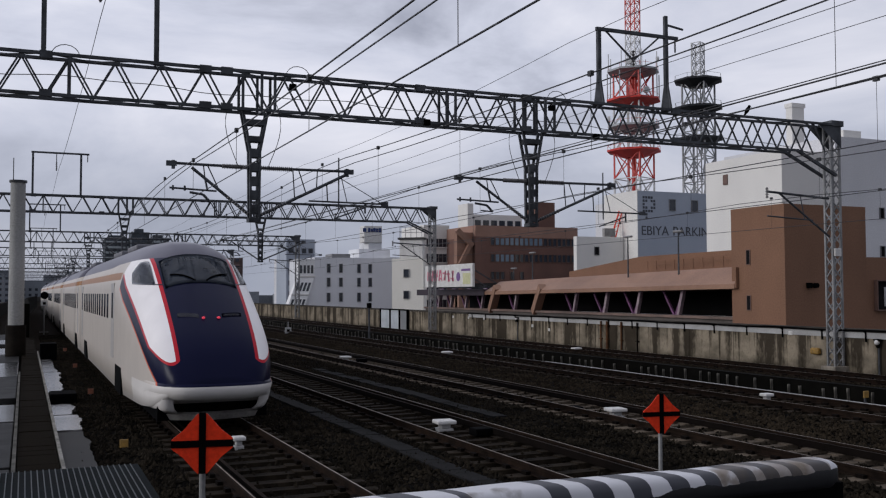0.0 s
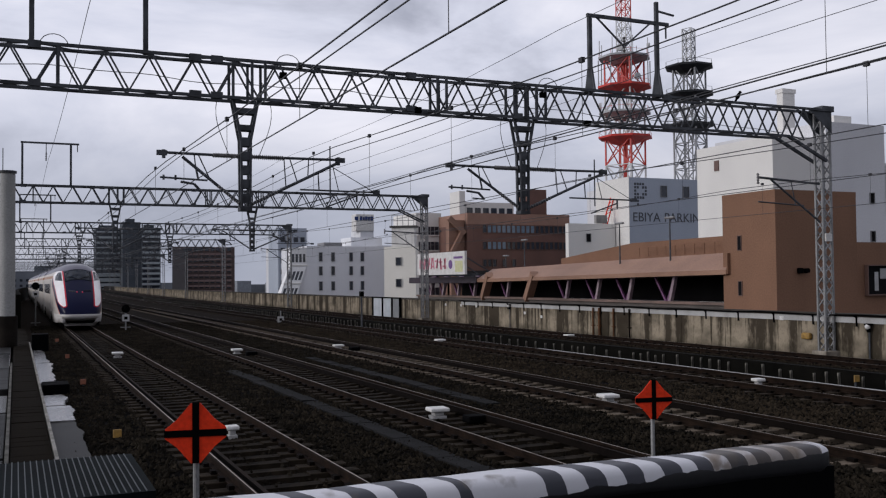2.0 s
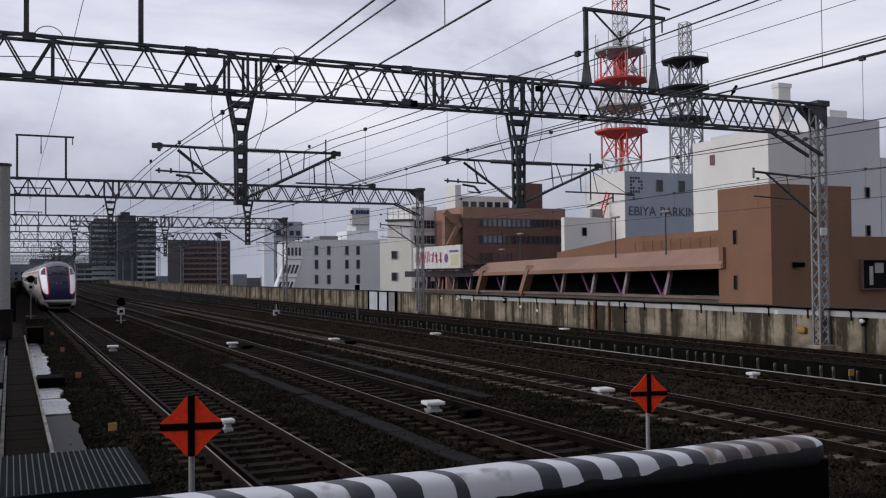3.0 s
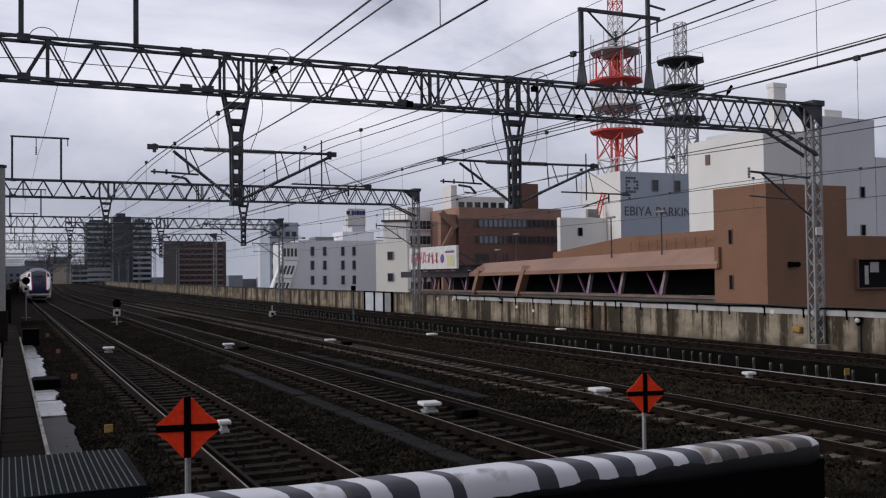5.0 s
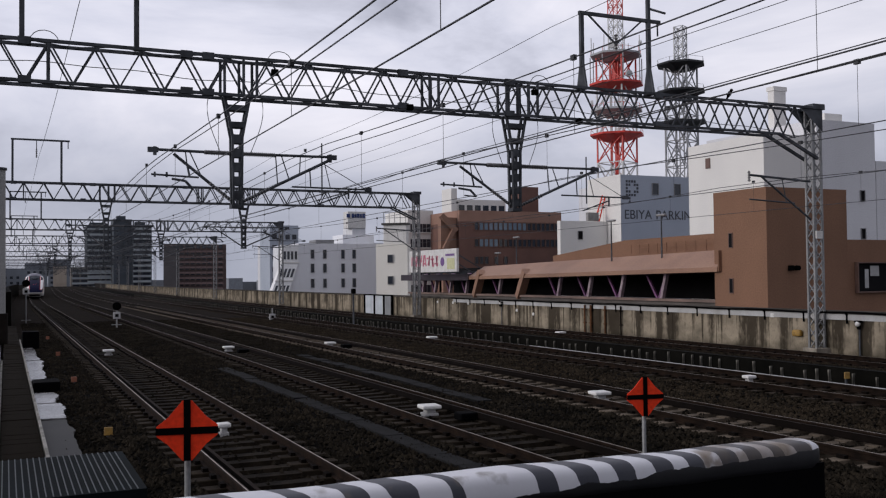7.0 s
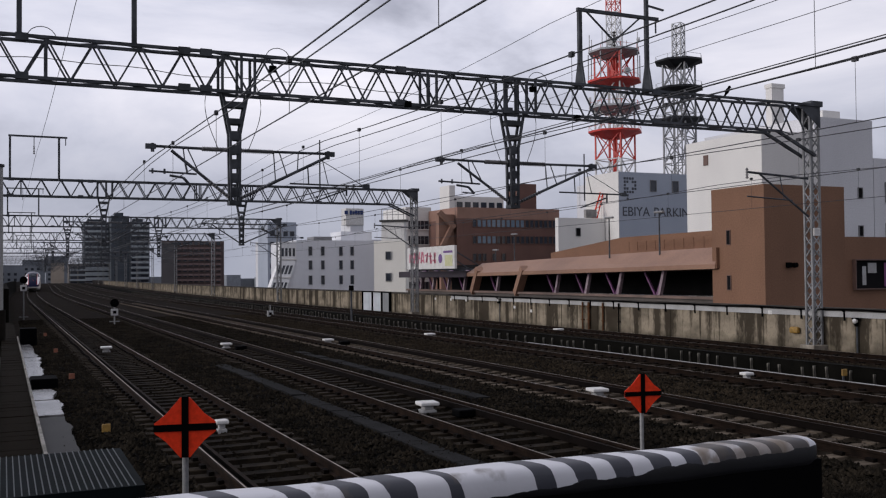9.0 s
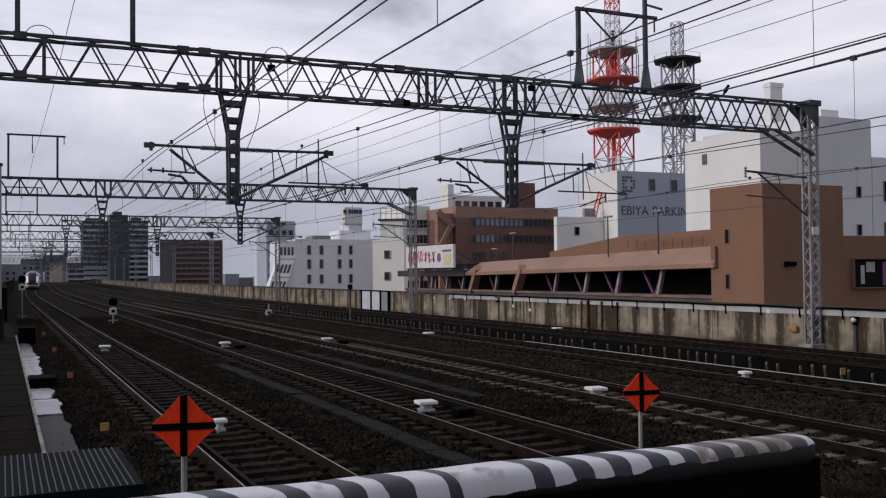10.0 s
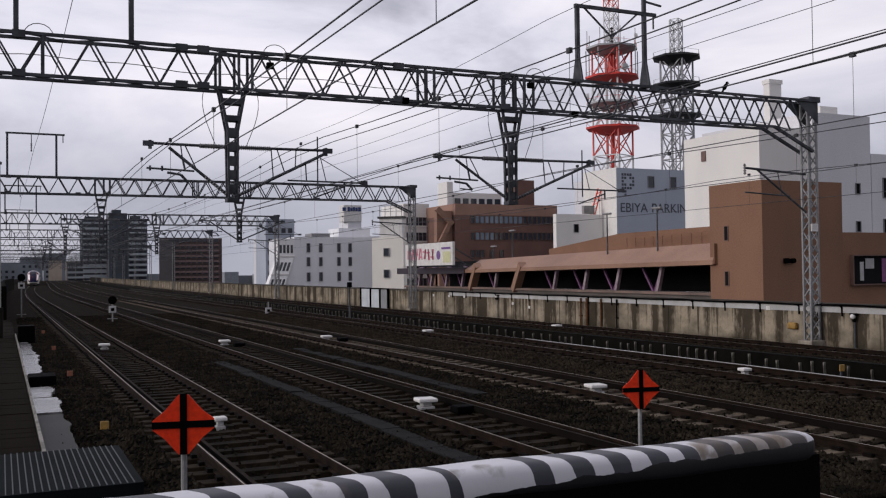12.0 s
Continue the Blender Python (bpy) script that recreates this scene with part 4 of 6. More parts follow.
def build_train():
    paint = livery()
    t = thing("bullet_train", TRACKS[0], 20, 0, label="silver-white bullet train with navy nose and red lines", category="train")
    bm = bmesh.new()
    ss = [0, 0.05, 0.1, 0.15, 0.22, 0.3, 0.4, 0.5, 0.6, 0.7, 0.85, 1.0, 1.2, 1.4, 1.6, 1.8, 2.0, 2.2, 2.4, 2.6, 2.8, 3.0, 3.3, 3.6, 4.0, 4.5, 5.0, 5.5, 6.2, 7.0, 10, 14, 18, 22.3]
    loft(bm, ss)
    tail = part("tail_car", bm, paint, t, "navy and white pointed tail car", smooth=True)
    # blue-grey base colour: part of the sky's reflection is painted into the glass
    glass = mat("windscreen_glass", (0.03, 0.04, 0.06), (0.045, 0.058, 0.085), 0.06, 0, 1, 5, 0, spec=0.5)
    bm = bmesh.new()
    patch(bm, lambda u, v: ((u - 0.5) * 1.54, 2.38 + 1.2 * v, top_z(2.38 + 1.2 * v, (u - 0.5) * 1.54, 0.012)), 14, 8)
    part("windscreen", bm, glass, tail, "dark raked windscreen", smooth=True)
    for sd in (-1, 1):
        def fn(u, v, sd=sd):
            s = 2.36 + 2.0 * u
            zt = min(top_z(s, 0.9), 3.55) - 0.02
            zb = 2.86 + 0.05 * u + max(0.0, u - 0.8) * 1.2
            z = zb + max(zt - zb, 0.02) * v * (1 - max(0.0, u - 0.85) * 2.2)
            return (sd * side_x(s, z, 0.012), s, z)
        bm = bmesh.new()
        patch(bm, fn, 10, 6)
        part("cab_window", bm, glass, tail, "dark cab side window", smooth=True)
        # tail light and the dark lamp housing beside it
        bm = bmesh.new()
        z0 = top_z(1.2, 0.2)
        bmesh.ops.create_uvsphere(bm, u_segments=12, v_segments=8, radius=0.032, matrix=Matrix.Translation((sd * 0.155, 1.17, z0 + 0.005)) @ Matrix.Diagonal((1.1, 1, 0.8, 1)))
        part("tail_light", bm, glow("tail_light_red", (0.9, 0.06, 0.1), 0.45), tail, "lit red tail light", smooth=True)
        bm = bmesh.new()
        patch(bm, lambda u, v, sd=sd: (sd * (0.24 + 0.42 * u), 1.2 + 0.12 * v + 0.1 * u, top_z(1.2 + 0.12 * v + 0.1 * u, 0.24 + 0.42 * u, 0.008)), 6, 2)
        part("headlight_cover", bm, mat("lamp_cover", (0.012, 0.0135, 0.036), (0.009, 0.0105, 0.028), 0.25, 0, 2, 9, 0), tail, "smoked headlight cover", smooth=True)
        # wiper
        bm = bmesh.new()
        tube(bm, [(sd * (0.12 + 0.5 * q), 2.44 + 0.42 * q * (1.3 - q * 0.5), top_z(2.44 + 0.42 * q * (1.3 - q * 0.5), 0.12 + 0.5 * q, 0.035)) for q in (0, 0.25, 0.5, 0.75, 1)], 0.018, 6)
        part("wiper", bm, M_BLACK, tail, "black windscreen wiper")
    # lower lip, plough and dark space under the nose
    plan = [(nose(q, NOSE_W), q) for q in (1.6, 1.3, 1.0, 0.75, 0.55, 0.4, 0.28, 0.18, 0.09, 0.03)]
    plan += [(0.56, -0.02), (0.3, -0.05), (0.0, -0.06)]
    plan = plan + [(-x, q) for x, q in reversed(plan[:-1])]
    prof = ((0.0, 0.92), (0.022, 0.90), (0.036, 0.86), (0.034, 0.80), (0.01, 0.73), (-0.05, 0.66), (-0.16, 0.60))
    bm = bmesh.new()
    rr = []
    for i, (x, q) in enumerate(plan):
        x0, q0 = plan[max(0, i - 1)]
        x1, q1 = plan[min(len(plan) - 1, i + 1)]
        nrm = Vector((-(q1 - q0), (x1 - x0), 0)).normalized()
        fade = min(1.0, (1.6 - q) / 1.0)
        rr.append([bm.verts.new((x + nrm.x * o * fade, q + nrm.y * o * fade, z)) for o, z in prof])
    for q, r in zip(rr, rr[1:]):
        for k in range(len(prof) - 1):
            bm.faces.new((q[k], r[k], r[k + 1], q[k + 1]))
    bmesh.ops.recalc_face_normals(bm, faces=bm.faces[:])
    part("bumper_lip", bm, paint, tail, "pale grey lower lip of the nose", smooth=True)
    for sd in (-1, 1):
        bm = bmesh.new()
        pts = [(nose(q, NOSE_W) * 0.985, q) for q in (2.6, 1.9, 1.3, 0.95, 0.7, 0.5)] + [(0.86, 0.42)]
        rows_k = ((1.0, 0, 0.76), (1.0, 0.02, 0.64), (0.985, 0.06, 0.5), (0.95, 0.13, 0.38), (0.87, 0.22, 0.3))
        g = [[bm.verts.new((sd * x * k, y + dy, z)) for k, dy, z in rows_k] for x, y in pts]
        for q, r in zip(g, g[1:]):
            for k in range(len(rows_k) - 1):
                bm.faces.new((q[k], r[k], r[k + 1], q[k + 1]))
        bmesh.ops.recalc_face_normals(bm, faces=bm.faces[:])
        bmesh.ops.solidify(bm, geom=bm.faces[:], thickness=0.03)
        part("front_skirt", bm, paint, tail, "pale front skirt", smooth=True)
    bm = bmesh.new()
    g = [[bm.verts.new((x, 0.5 + abs(x) ** 2 * 0.4 + dz, z)) for z, dz in ((0.31, 0.1), (0.27, 0.0), (0.15, 0.05))] for x in (-1.0, -0.7, -0.35, 0, 0.35, 0.7, 1.0)]
    for q, r in zip(g, g[1:]):
        for k in range(2):
            bm.faces.new((q[k], r[k], r[k + 1], q[k + 1]))
    bmesh.ops.solidify(bm, geom=bm.faces[:], thickness=0.05)
    part("snow_plough", bm, mat("plough_grey", (0.5, 0.48, 0.45), (0.28, 0.265, 0.25), 0.5, 0, 2, 20, 0.05), tail, "grey snow plough blade")
    bm = bmesh.new()
    box(bm, -1.1, 1.1, 0.85, 21.8, 0.14, 0.62)
    part("underframe", bm, M_BLACK, tail)

    def wheels(parent, yc):
        bm = bmesh.new()
        for dy in (-1.12, 1.12):
            for sd in (-0.75, 0.75):
                rod(bm, (sd - 0.06, yc + dy, 0.43), (sd + 0.06, yc + dy, 0.43), 0.43, n=24)
            rod(bm, (-0.8, yc + dy, 0.43), (0.8, yc + dy, 0.43), 0.08)
        part("wheelset", bm, M_RAILSIDE, parent)
        # black slabs set on the skirt stand in for the shaded bogie openings
        bm = bmesh.new()
        for sd in (-1, 1):
            box(bm, sd * 1.45 - 0.03, sd * 1.45 + 0.03, yc - 0.8, yc + 0.8, 0.32, 0.95, bevel=0.01)
        part("bogie_opening", bm, M_BLACK, parent, "black slab standing in for the shaded bogie opening in the skirt")

    def fittings(parent, first, last):
        bm = bmesh.new()
        box(bm, -0.012, 0.012, -0.24, 0.24, -0.33, 0.33, bevel=0.01)
        src = part("window", bm, M_GLASS, parent)
        src.matrix_basis = pose(-1.474, first, 2.35)
        y = first
        while y < last:
            for sd in (-1, 1):
                if not (sd == -1 and y == first):
                    again("window", src, parent, pose(sd * 1.474, y, 2.35))
            y += 0.98
        for yd in (first - 1.6, last + 1.2):
            for sd in (-1, 1):
                bm = bmesh.new()
                box(bm, sd * 1.472 - 0.01, sd * 1.472 + 0.01, yd - 0.42, yd + 0.42, 1.05, 2.95, bevel=0.008)
                d = part("door", bm, mat("door_paint", (0.5, 0.48, 0.46), (0.42, 0.4, 0.39), 0.35, 0, 1, 10, 0), parent)
                bm = bmesh.new()
                box(bm, sd * 1.485 - 0.006, sd * 1.485 + 0.006, yd - 0.17, yd + 0.17, 2.05, 2.7)
                part("door_window", bm, M_GLASS, d)

    fittings(tail, 8.6, 19.6)
    wheels(tail, 5.3)
    wheels(tail, 18.6)
    for a, b in ((9.0, 11.5), (13.5, 16.5)):
        bm = bmesh.new()
        box(bm, -0.7, 0.7, a, b, 3.9, 4.07, bevel=0.05)
        part("roof_unit", bm, mat("roof_grey", (0.2, 0.2, 0.22), (0.14, 0.14, 0.16), 0.6, 0, 1, 10, 0.1), tail)
    for k in range(5):
        y0 = 22.9 + 20.6 * k
        bm = bmesh.new()
        loft(bm, [9.0, 14.0, 20.0, 24.0, 29.0], lambda s: s - 9.0 + 0.0)
        car = part("car", bm, paint, t, "silver-white passenger car", smooth=True)
        # the paint is laid out along the whole train
        for v in car.data.vertices:
            v.co.y += 9.0
        car.matrix_basis = pose(0, y0 - 9.0, 0)
        fittings(car, 9.0 + 3.2, 9.0 + 16.4)
        wheels(car, 9.0 + 3.0)
        wheels(car, 9.0 + 17.0)
        bm = bmesh.new()
        box(bm, -1.1, 1.1, 8.4, 9.05, 0.5, 3.6)
        box(bm, -1.1, 1.1, 9.2, 28.8, 0.14, 0.5)
        part("gangway", bm, M_BLACK, car, "black gangway bellows")
        for a, b in ((12.0, 15.5), (21.0, 24.5)):
            bm = bmesh.new()
            box(bm, -0.7, 0.7, a, b, 3.9, 4.07, bevel=0.05)
            part("roof_unit", bm, mat("roof_grey", (0.2, 0.2, 0.22)), car)
    return t


# ---- the town behind the parapet ----
GROUND = -8.0


def window_mesh(w, h, frame_mat, glass=None, depth=0.12):
    """A window that lies in the xz plane and faces -y: four frame bars and a pane set back between them."""
    bm = bmesh.new()
    f = min(0.07, w * 0.12)
    box(bm, -w / 2, -w / 2 + f, -depth, 0.02, 0, h)
    box(bm, w / 2 - f, w / 2, -depth, 0.02, 0, h)
    box(bm, -w / 2, w / 2, -depth, 0.02, -f, 0)
    box(bm, -w / 2, w / 2, -depth, 0.02, h, h + f)
    box(bm, -w / 2 + f, w / 2 - f, -0.03, 0.02, 0, h, mi=1)
    me = bpy.data.meshes.new("window")
    bm.to_mesh(me)
    bm.free()
    me.materials.append(frame_mat)
    me.materials.append(glass or M_GLASS)
    return me


def put_windows(b, me, face, plane, us, zs):
    """Windows of one kind on a face: '-y' looks down the line, '-x' looks at the tracks."""
    for z in zs:
        for u in us:
            o = new("window", me)
            o.parent = b
            o.matrix_basis = pose(u, plane, z) if face == "-y" else pose(plane, u, z, 0, 0, -90)


def building(name, label, x0, x1, y0, y1, top, material, parapet=0.5, rz=0.0, roof=None):
    """A block with a parapet round a flat roof. The thing stands at its corner (x0, y0)."""
    b = thing(name, x0, y0, GROUND, rz, label, "building")
    h = top - GROUND
    w, d = x1 - x0, y1 - y0
    bm = bmesh.new()
    box(bm, 0, w, 0, d, 0, h - parapet)
    part("wall", bm, material, b)
    bm = bmesh.new()
    t = 0.25
    e = 0.006
    box(bm, -e, w + e, -e, t, h - parapet, h)
    box(bm, -e, w + e, d - t, d + e, h - parapet, h)
    box(bm, -e, t, t, d - t, h - parapet, h)
    box(bm, w - t, w + e, t, d - t, h - parapet, h)
    part("parapet", bm, roof or material, b)
    return b


def lettering(text, m, size, material, name, parent=None, label=""):
    cu = bpy.data.curves.new(name, "FONT")
    cu.body = text
    cu.size = size
    cu.extrude = 0.02
    tmp = bpy.data.objects.new(name, cu)
    scene.collection.objects.link(tmp)
    bpy.context.view_layer.update()
    me = bpy.data.meshes.new_from_object(tmp)
    bpy.data.objects.remove(tmp)
    me.materials.clear()
    me.materials.append(material)
    o = new(name, me)
    if parent:
        o.parent = parent
    o.matrix_basis = m
    if label:
        tagged(o, label)
    return o


def build_city():
    brown = mat("brown_render", (0.245, 0.126, 0.074), (0.195, 0.1, 0.058), 0.85, 0, 0.35, 12, 0.1, streak=0.4)
    brownlight = mat("tan_metal_cladding", (0.34, 0.19, 0.122), (0.26, 0.142, 0.092), 0.6, 0, 0.5, 10, 0.05)
    white = mat("offwhite_facade", (0.82, 0.8, 0.76), (0.74, 0.72, 0.69), 0.8, 0, 0.25, 10, 0.05, streak=0.5)
    grey = mat("grey_facade", (0.72, 0.72, 0.74), (0.64, 0.64, 0.66), 0.8, 0, 0.2, 8, 0.05, streak=0.5)
    blue = mat("bluegrey_facade", (0.42, 0.46, 0.53), (0.37, 0.41, 0.48), 0.8, 0, 0.2, 8, 0.05, streak=0.4)
    brick = mat("red_brown_brick", (0.18, 0.09, 0.068), (0.135, 0.068, 0.053), 0.8, 0, 0.4, 14, 0.15)
    fr = mat("window_frame_grey", (0.25, 0.25, 0.26), (0.2, 0.2, 0.2), 0.5, 0.2, 2, 20, 0)
    frd = mat("window_frame_brown", (0.16, 0.09, 0.07), (0.12, 0.07, 0.055), 0.6, 0, 2, 20, 0)

    # brown block with its lower wing
    b = building("brown_building", "plain brown rendered building block with slit windows", 38.25, 44.35, 40.2, 44.5, 7.52, brown, 0.3)
    put_windows(b, window_mesh(0.36, 0.8, frd, M_DARK, 0.04), "-x", 0, [2.87], [12.25, 9.62])
    bm = bmesh.new()
    box(bm, 1.5, 1.8, -0.2, 0, 10.85, 11.15, bevel=0.02)
    part("vent", bm, M_BLACK, b)
    bm = bmesh.new()
    rod(bm, (2.1, -0.25, 11.0), (2.1, 0, 11.0), 0.14, n=12)
    part("vent", bm, M_BLACK, b)
    w = building("brown_building", "low brown wing of a building with a large shop window", 44.4, 60, 40.25, 51, 4.63, brown, 0.3)
    put_windows(w, window_mesh(3.6, 1.65, frd, M_DARK, 0.25), "-y", 0, [2.35], [9.6])
    bm = bmesh.new()
    box(bm, 1.75, 2.45, -0.06, -0.04, 10.5, 11.1)
    box(bm, 1.3, 1.6, -0.06, -0.04, 9.8, 10.9)
    part("poster", bm, M_COPING, w, "pale poster in the shop window")
    bm = bmesh.new()
    box(bm, 3.1, 3.5, -0.06, -0.04, 9.7, 11.1)
    part("poster", bm, mat("purple_poster", (0.25, 0.08, 0.22)), w, "purple poster in the shop window")

    # large white store behind
    b = building("department_store", "large off-white windowless store building", 68.8, 76.4, 72.5, 84, 16.8, white, 0.6)
    bm = bmesh.new()
    box(bm, -0.1, 0.0, 7.9, 8.6, 22.1, 23.2)
    part("louvre", bm, frd, b)
    bm = bmesh.new()
    box(bm, -0.1, 0.0, 6.2, 6.9, 13.2, 13.6)
    part("louvre", bm, frd, b)
    b = building("department_store", "tall grey store block with a stepped roof", 76.5, 84.9, 73, 90, 18.7, grey, 0.5)
    put_windows(b, window_mesh(0.7, 1.05, fr, M_DARK), "-y", 0, [6.37], [14.3, 18.35])
    b2 = building("department_store", "lower grey step of the store block", 85.0, 97, 73, 90, 14.7, grey, 0.5)
    put_windows(b2, window_mesh(1.1, 2.1, fr, M_DARK), "-y", 0, [2.15, 4.4], [18.0])
    put_windows(b2, window_mesh(1.1, 1.45, fr, M_DARK), "-y", 0, [2.15, 4.4], [14.2])
    bm = bmesh.new()
    box(bm, 0, 1.9, 0, 1.0, 0, 6.6, bevel=0.05)
    box(bm, -0.1, 2.0, -0.1, 1.1, 6.2, 6.7)
    ch = tagged(link("chimney", bm, white), "square white chimney on the store roof", "chimney")
    ch.matrix_world = pose(82.6, 85.2, 18.2)
    bm = bmesh.new()
    box(bm, 0, 2.6, 0, 2.0, 0, 1.9, bevel=0.05)
    o = tagged(link("roof_house", bm, white), "small pale plant room on the store roof", "plant room")
    o.matrix_world = pose(80.8, 75.9, 18.2)

    # parking tower with its name
    b = building("parking_tower", "white and blue-grey parking tower with its name on it", 86.6, 104, 121.9, 131, 18.3, blue, 0.4)
    bm = bmesh.new()
    box(bm, -0.06, 0.0, -0.02, 9.12, 0, 26.35)
    part("side_wall", bm, white, b, "white side wall")
    dark = mat("dark_letter_paint", (0.07, 0.075, 0.09), (0.055, 0.06, 0.07), 0.6, 0, 2, 10, 0)
    word = lettering("EBIYA", pose(0.55, -0.03, 19.45, 90, 0, 0), 2.05, dark, "lettering", b, "dark lettering on the facade")
    lettering("PARKING", pose(0.55 + max(v.co.x for v in word.data.vertices) + 0.72, -0.03, 19.45, 90, 0, 0), 2.05, dark, "lettering", b, "dark lettering on the facade")
    put_windows(b, window_mesh(1.25, 1.7, fr), "-y", 0, [6.55, 10.9], [23.4])
    bm = bmesh.new()
    box(bm, -0.19, 0.19, -0.04, 0.02, -0.19, 0.19, bevel=0.04)
    src = part("emblem_dot", bm, dark, b, "square dots forming an emblem")
    src.matrix_basis = pose(1.15, 0, 25.3)
    for i, row in enumerate(("11110", "11011", "10001", "11011", "11110", "11000", "01000")):
        for k, q in enumerate(row):
            if q == "1" and (i or k):
                again("emblem_dot", src, b, pose(1.15 + k * 0.5, 0, 25.3 - i * 0.53))
    b = building("office_building", "low white building beside a parking tower", 77.8, 86.4, 125.5, 126.4, 11.2, white, 0.3)
    put_windows(b, window_mesh(0.9, 1.2, fr, M_DARK), "-y", 0, [3.6], [16.4])
    bm = bmesh.new()
    box(bm, 5.2, 7.2, 0.1, 0.8, 19.3, 20.6, bevel=0.05)
    part("roof_unit", bm, mat("grey_plant_metal", (0.3, 0.29, 0.28), (0.14, 0.135, 0.13), 0.6, 0, 1, 8, 0.1), b, "grey cooling unit on the roof")
    bm = bmesh.new()
    bar(bm, (84.4, 126, 10.9), (86.0, 126, 15.4), 0.16)
    bar(bm, (85.2, 126, 10.9), (86.5, 126, 15.2), 0.14)
    for i in range(5):
        bar(bm, (84.4 + i * 0.32, 126, 10.9 + i * 0.9), (85.4 + i * 0.26, 126, 11.5 + i * 0.85), 0.08)
    tagged(link("roof_crane", bm, M_RED), "red lattice crane jib on a roof", "crane")

    # red-brown brick office
    b = building("brick_office", "red-brown brick office with rows of dark windows", 69.9, 90.1, 145, 158, 14.0, brick, 1.9, roof=mat("tan_parapet", (0.35, 0.2, 0.15), (0.28, 0.16, 0.115), 0.8, 0, 0.4, 12, 0.1))
    # panes with the sky's reflection painted in as a pale blue base colour
    sky_glass = mat("painted_sky_glass", (0.20, 0.27, 0.34), (0.12, 0.17, 0.23), 0.08, 0, 0.3, 2, 0)
    wm = window_mesh(0.82, 1.2, frd, M_GLASS, 0.16)
    wp = window_mesh(0.82, 1.2, frd, sky_glass, 0.1)
    cols = [3.2 + 0.94 * i for i in range(18)]
    put_windows(b, wm, "-y", 0, [cols[0]] + cols[11:], [18.72])
    put_windows(b, wp, "-y", 0, cols[1:11], [18.72])
    put_windows(b, wm, "-y", 0, cols[0:1] + cols[5:], [15.88])
    put_windows(b, wp, "-y", 0, cols[1:5], [15.88])
    put_windows(b, wm, "-y", 0, [cols[0], cols[1], cols[2], cols[4], cols[6]], [12.88])
    bm = bmesh.new()
    box(bm, -3.0, -0.1, 1.0, 2.2, 0, 20.8)
    bar(bm, (-3.2, 0.6, 21.2), (-0.3, 0.6, 18.5), 0.8)
    bar(bm, (-0.6, 0.6, 19.0), (-2.6, 0.6, 15.4), 0.7)
    box(bm, -3.0, -2.0, 0.3, 1.9, 0, 15.5)
    part("stair_tower", bm, mat("brown_stair", (0.30, 0.17, 0.12), (0.24, 0.135, 0.095), 0.85, 0, 0.6, 10, 0.1), b, "brown stair tower with raking flights")
    bm = bmesh.new()
    box(bm, 14.0, 17.9, 4, 8, 21.2, 26.8)
    part("lift_house", bm, brick, b)
    bm = bmesh.new()
    box(bm, 0.9, 2.0, 5, 9, 21.2, 26.2)
    box(bm, 2.2, 12.2, 6, 9, 21.2, 24.4)
    for i in range(6):
        box(bm, 2.8 + 1.6 * i, 3.9 + 1.6 * i, 5.9, 6, 22.3, 23.4, mi=1)
    part("roof_storey", bm, [white, M_GLASS], b, "white roof storey with small windows")

    # white block with long dark balconies
    b = building("apartment_house", "white house front with dark window bands", 65.4, 70.4, 157, 168, 14.75, white, 0.35)
    for i in range(6):
        z = 20.3 - 2.75 * i
        bm = bmesh.new()
        box(bm, 0.5, 4.5, -0.04, 0.02, z - 1.5, z)
        band = part("window_band", bm, M_GLASS, b)
        for k in range(6):
            bm = bmesh.new()
            box(bm, 0.46 + 0.78 * k, 0.58 + 0.78 * k, -0.1, -0.04, z - 1.5, z)
            part("mullion", bm, fr, band)
        bm = bmesh.new()
        box(bm, 0.2, 4.8, -0.22, 0, z - 1.72, z - 1.5, bevel=0.02)
        part("ledge", bm, white, b)

    # pale grey office with a slanted side
    pale = mat("pale_grey_facade", (0.84, 0.85, 0.88), (0.76, 0.77, 0.8), 0.8, 0, 0.25, 10, 0.05, streak=0.5)
    b = building("pale_office", "pale grey office block with small dark windows", 46.3, 61.2, 160.7, 178, 8.8, pale, 0.6)
    put_windows(b, window_mesh(0.66, 1.45, fr), "-y", 0, [2.5, 4.75, 8.1, 10.2], [6.4, 9.1, 11.75, 14.2])
    bm = bmesh.new()
    vs = [bm.verts.new(p) for p in ((-5.6, 0.0, 0), (0.0, 0.0, 0), (0.0, 0.0, 16.2), (-0.4, 0.0, 16.2), (-0.4, 0.0, 13.5), (-5.6, 0.9, 0), (0.0, 0.9, 0), (0.0, 0.9, 16.2), (-0.4, 0.9, 16.2), (-0.4, 0.9, 13.5))]
    for q in ((0, 1, 2, 3, 4), (9, 8, 7, 6, 5), (0, 4, 9, 5), (4, 3, 8, 9), (3, 2, 7, 8)):
        bm.faces.new([vs[i] for i in q])
    part("side_wall", bm, pale, b)

    def lean(z):
        return (-0.12 - 0.22 * max(0.0, 13.5 - z), -3.0 - 0.4 * max(0.0, 13.5 - z), -0.05 - 0.4 * max(0.0, 13.5 - z))
    bm = bmesh.new()
    rows_z = (16.5, 13.5, 0.0)
    front = [(bm.verts.new((lean(z)[1], lean(z)[0], z)), bm.verts.new((lean(z)[2], lean(z)[0], z))) for z in rows_z]
    back = [(bm.verts.new((lean(z)[1], 0.9, z)), bm.verts.new((lean(z)[2], 0.9, z))) for z in rows_z]
    for k in range(2):
        bm.faces.new((front[k][0], front[k + 1][0], front[k + 1][1], front[k][1]))
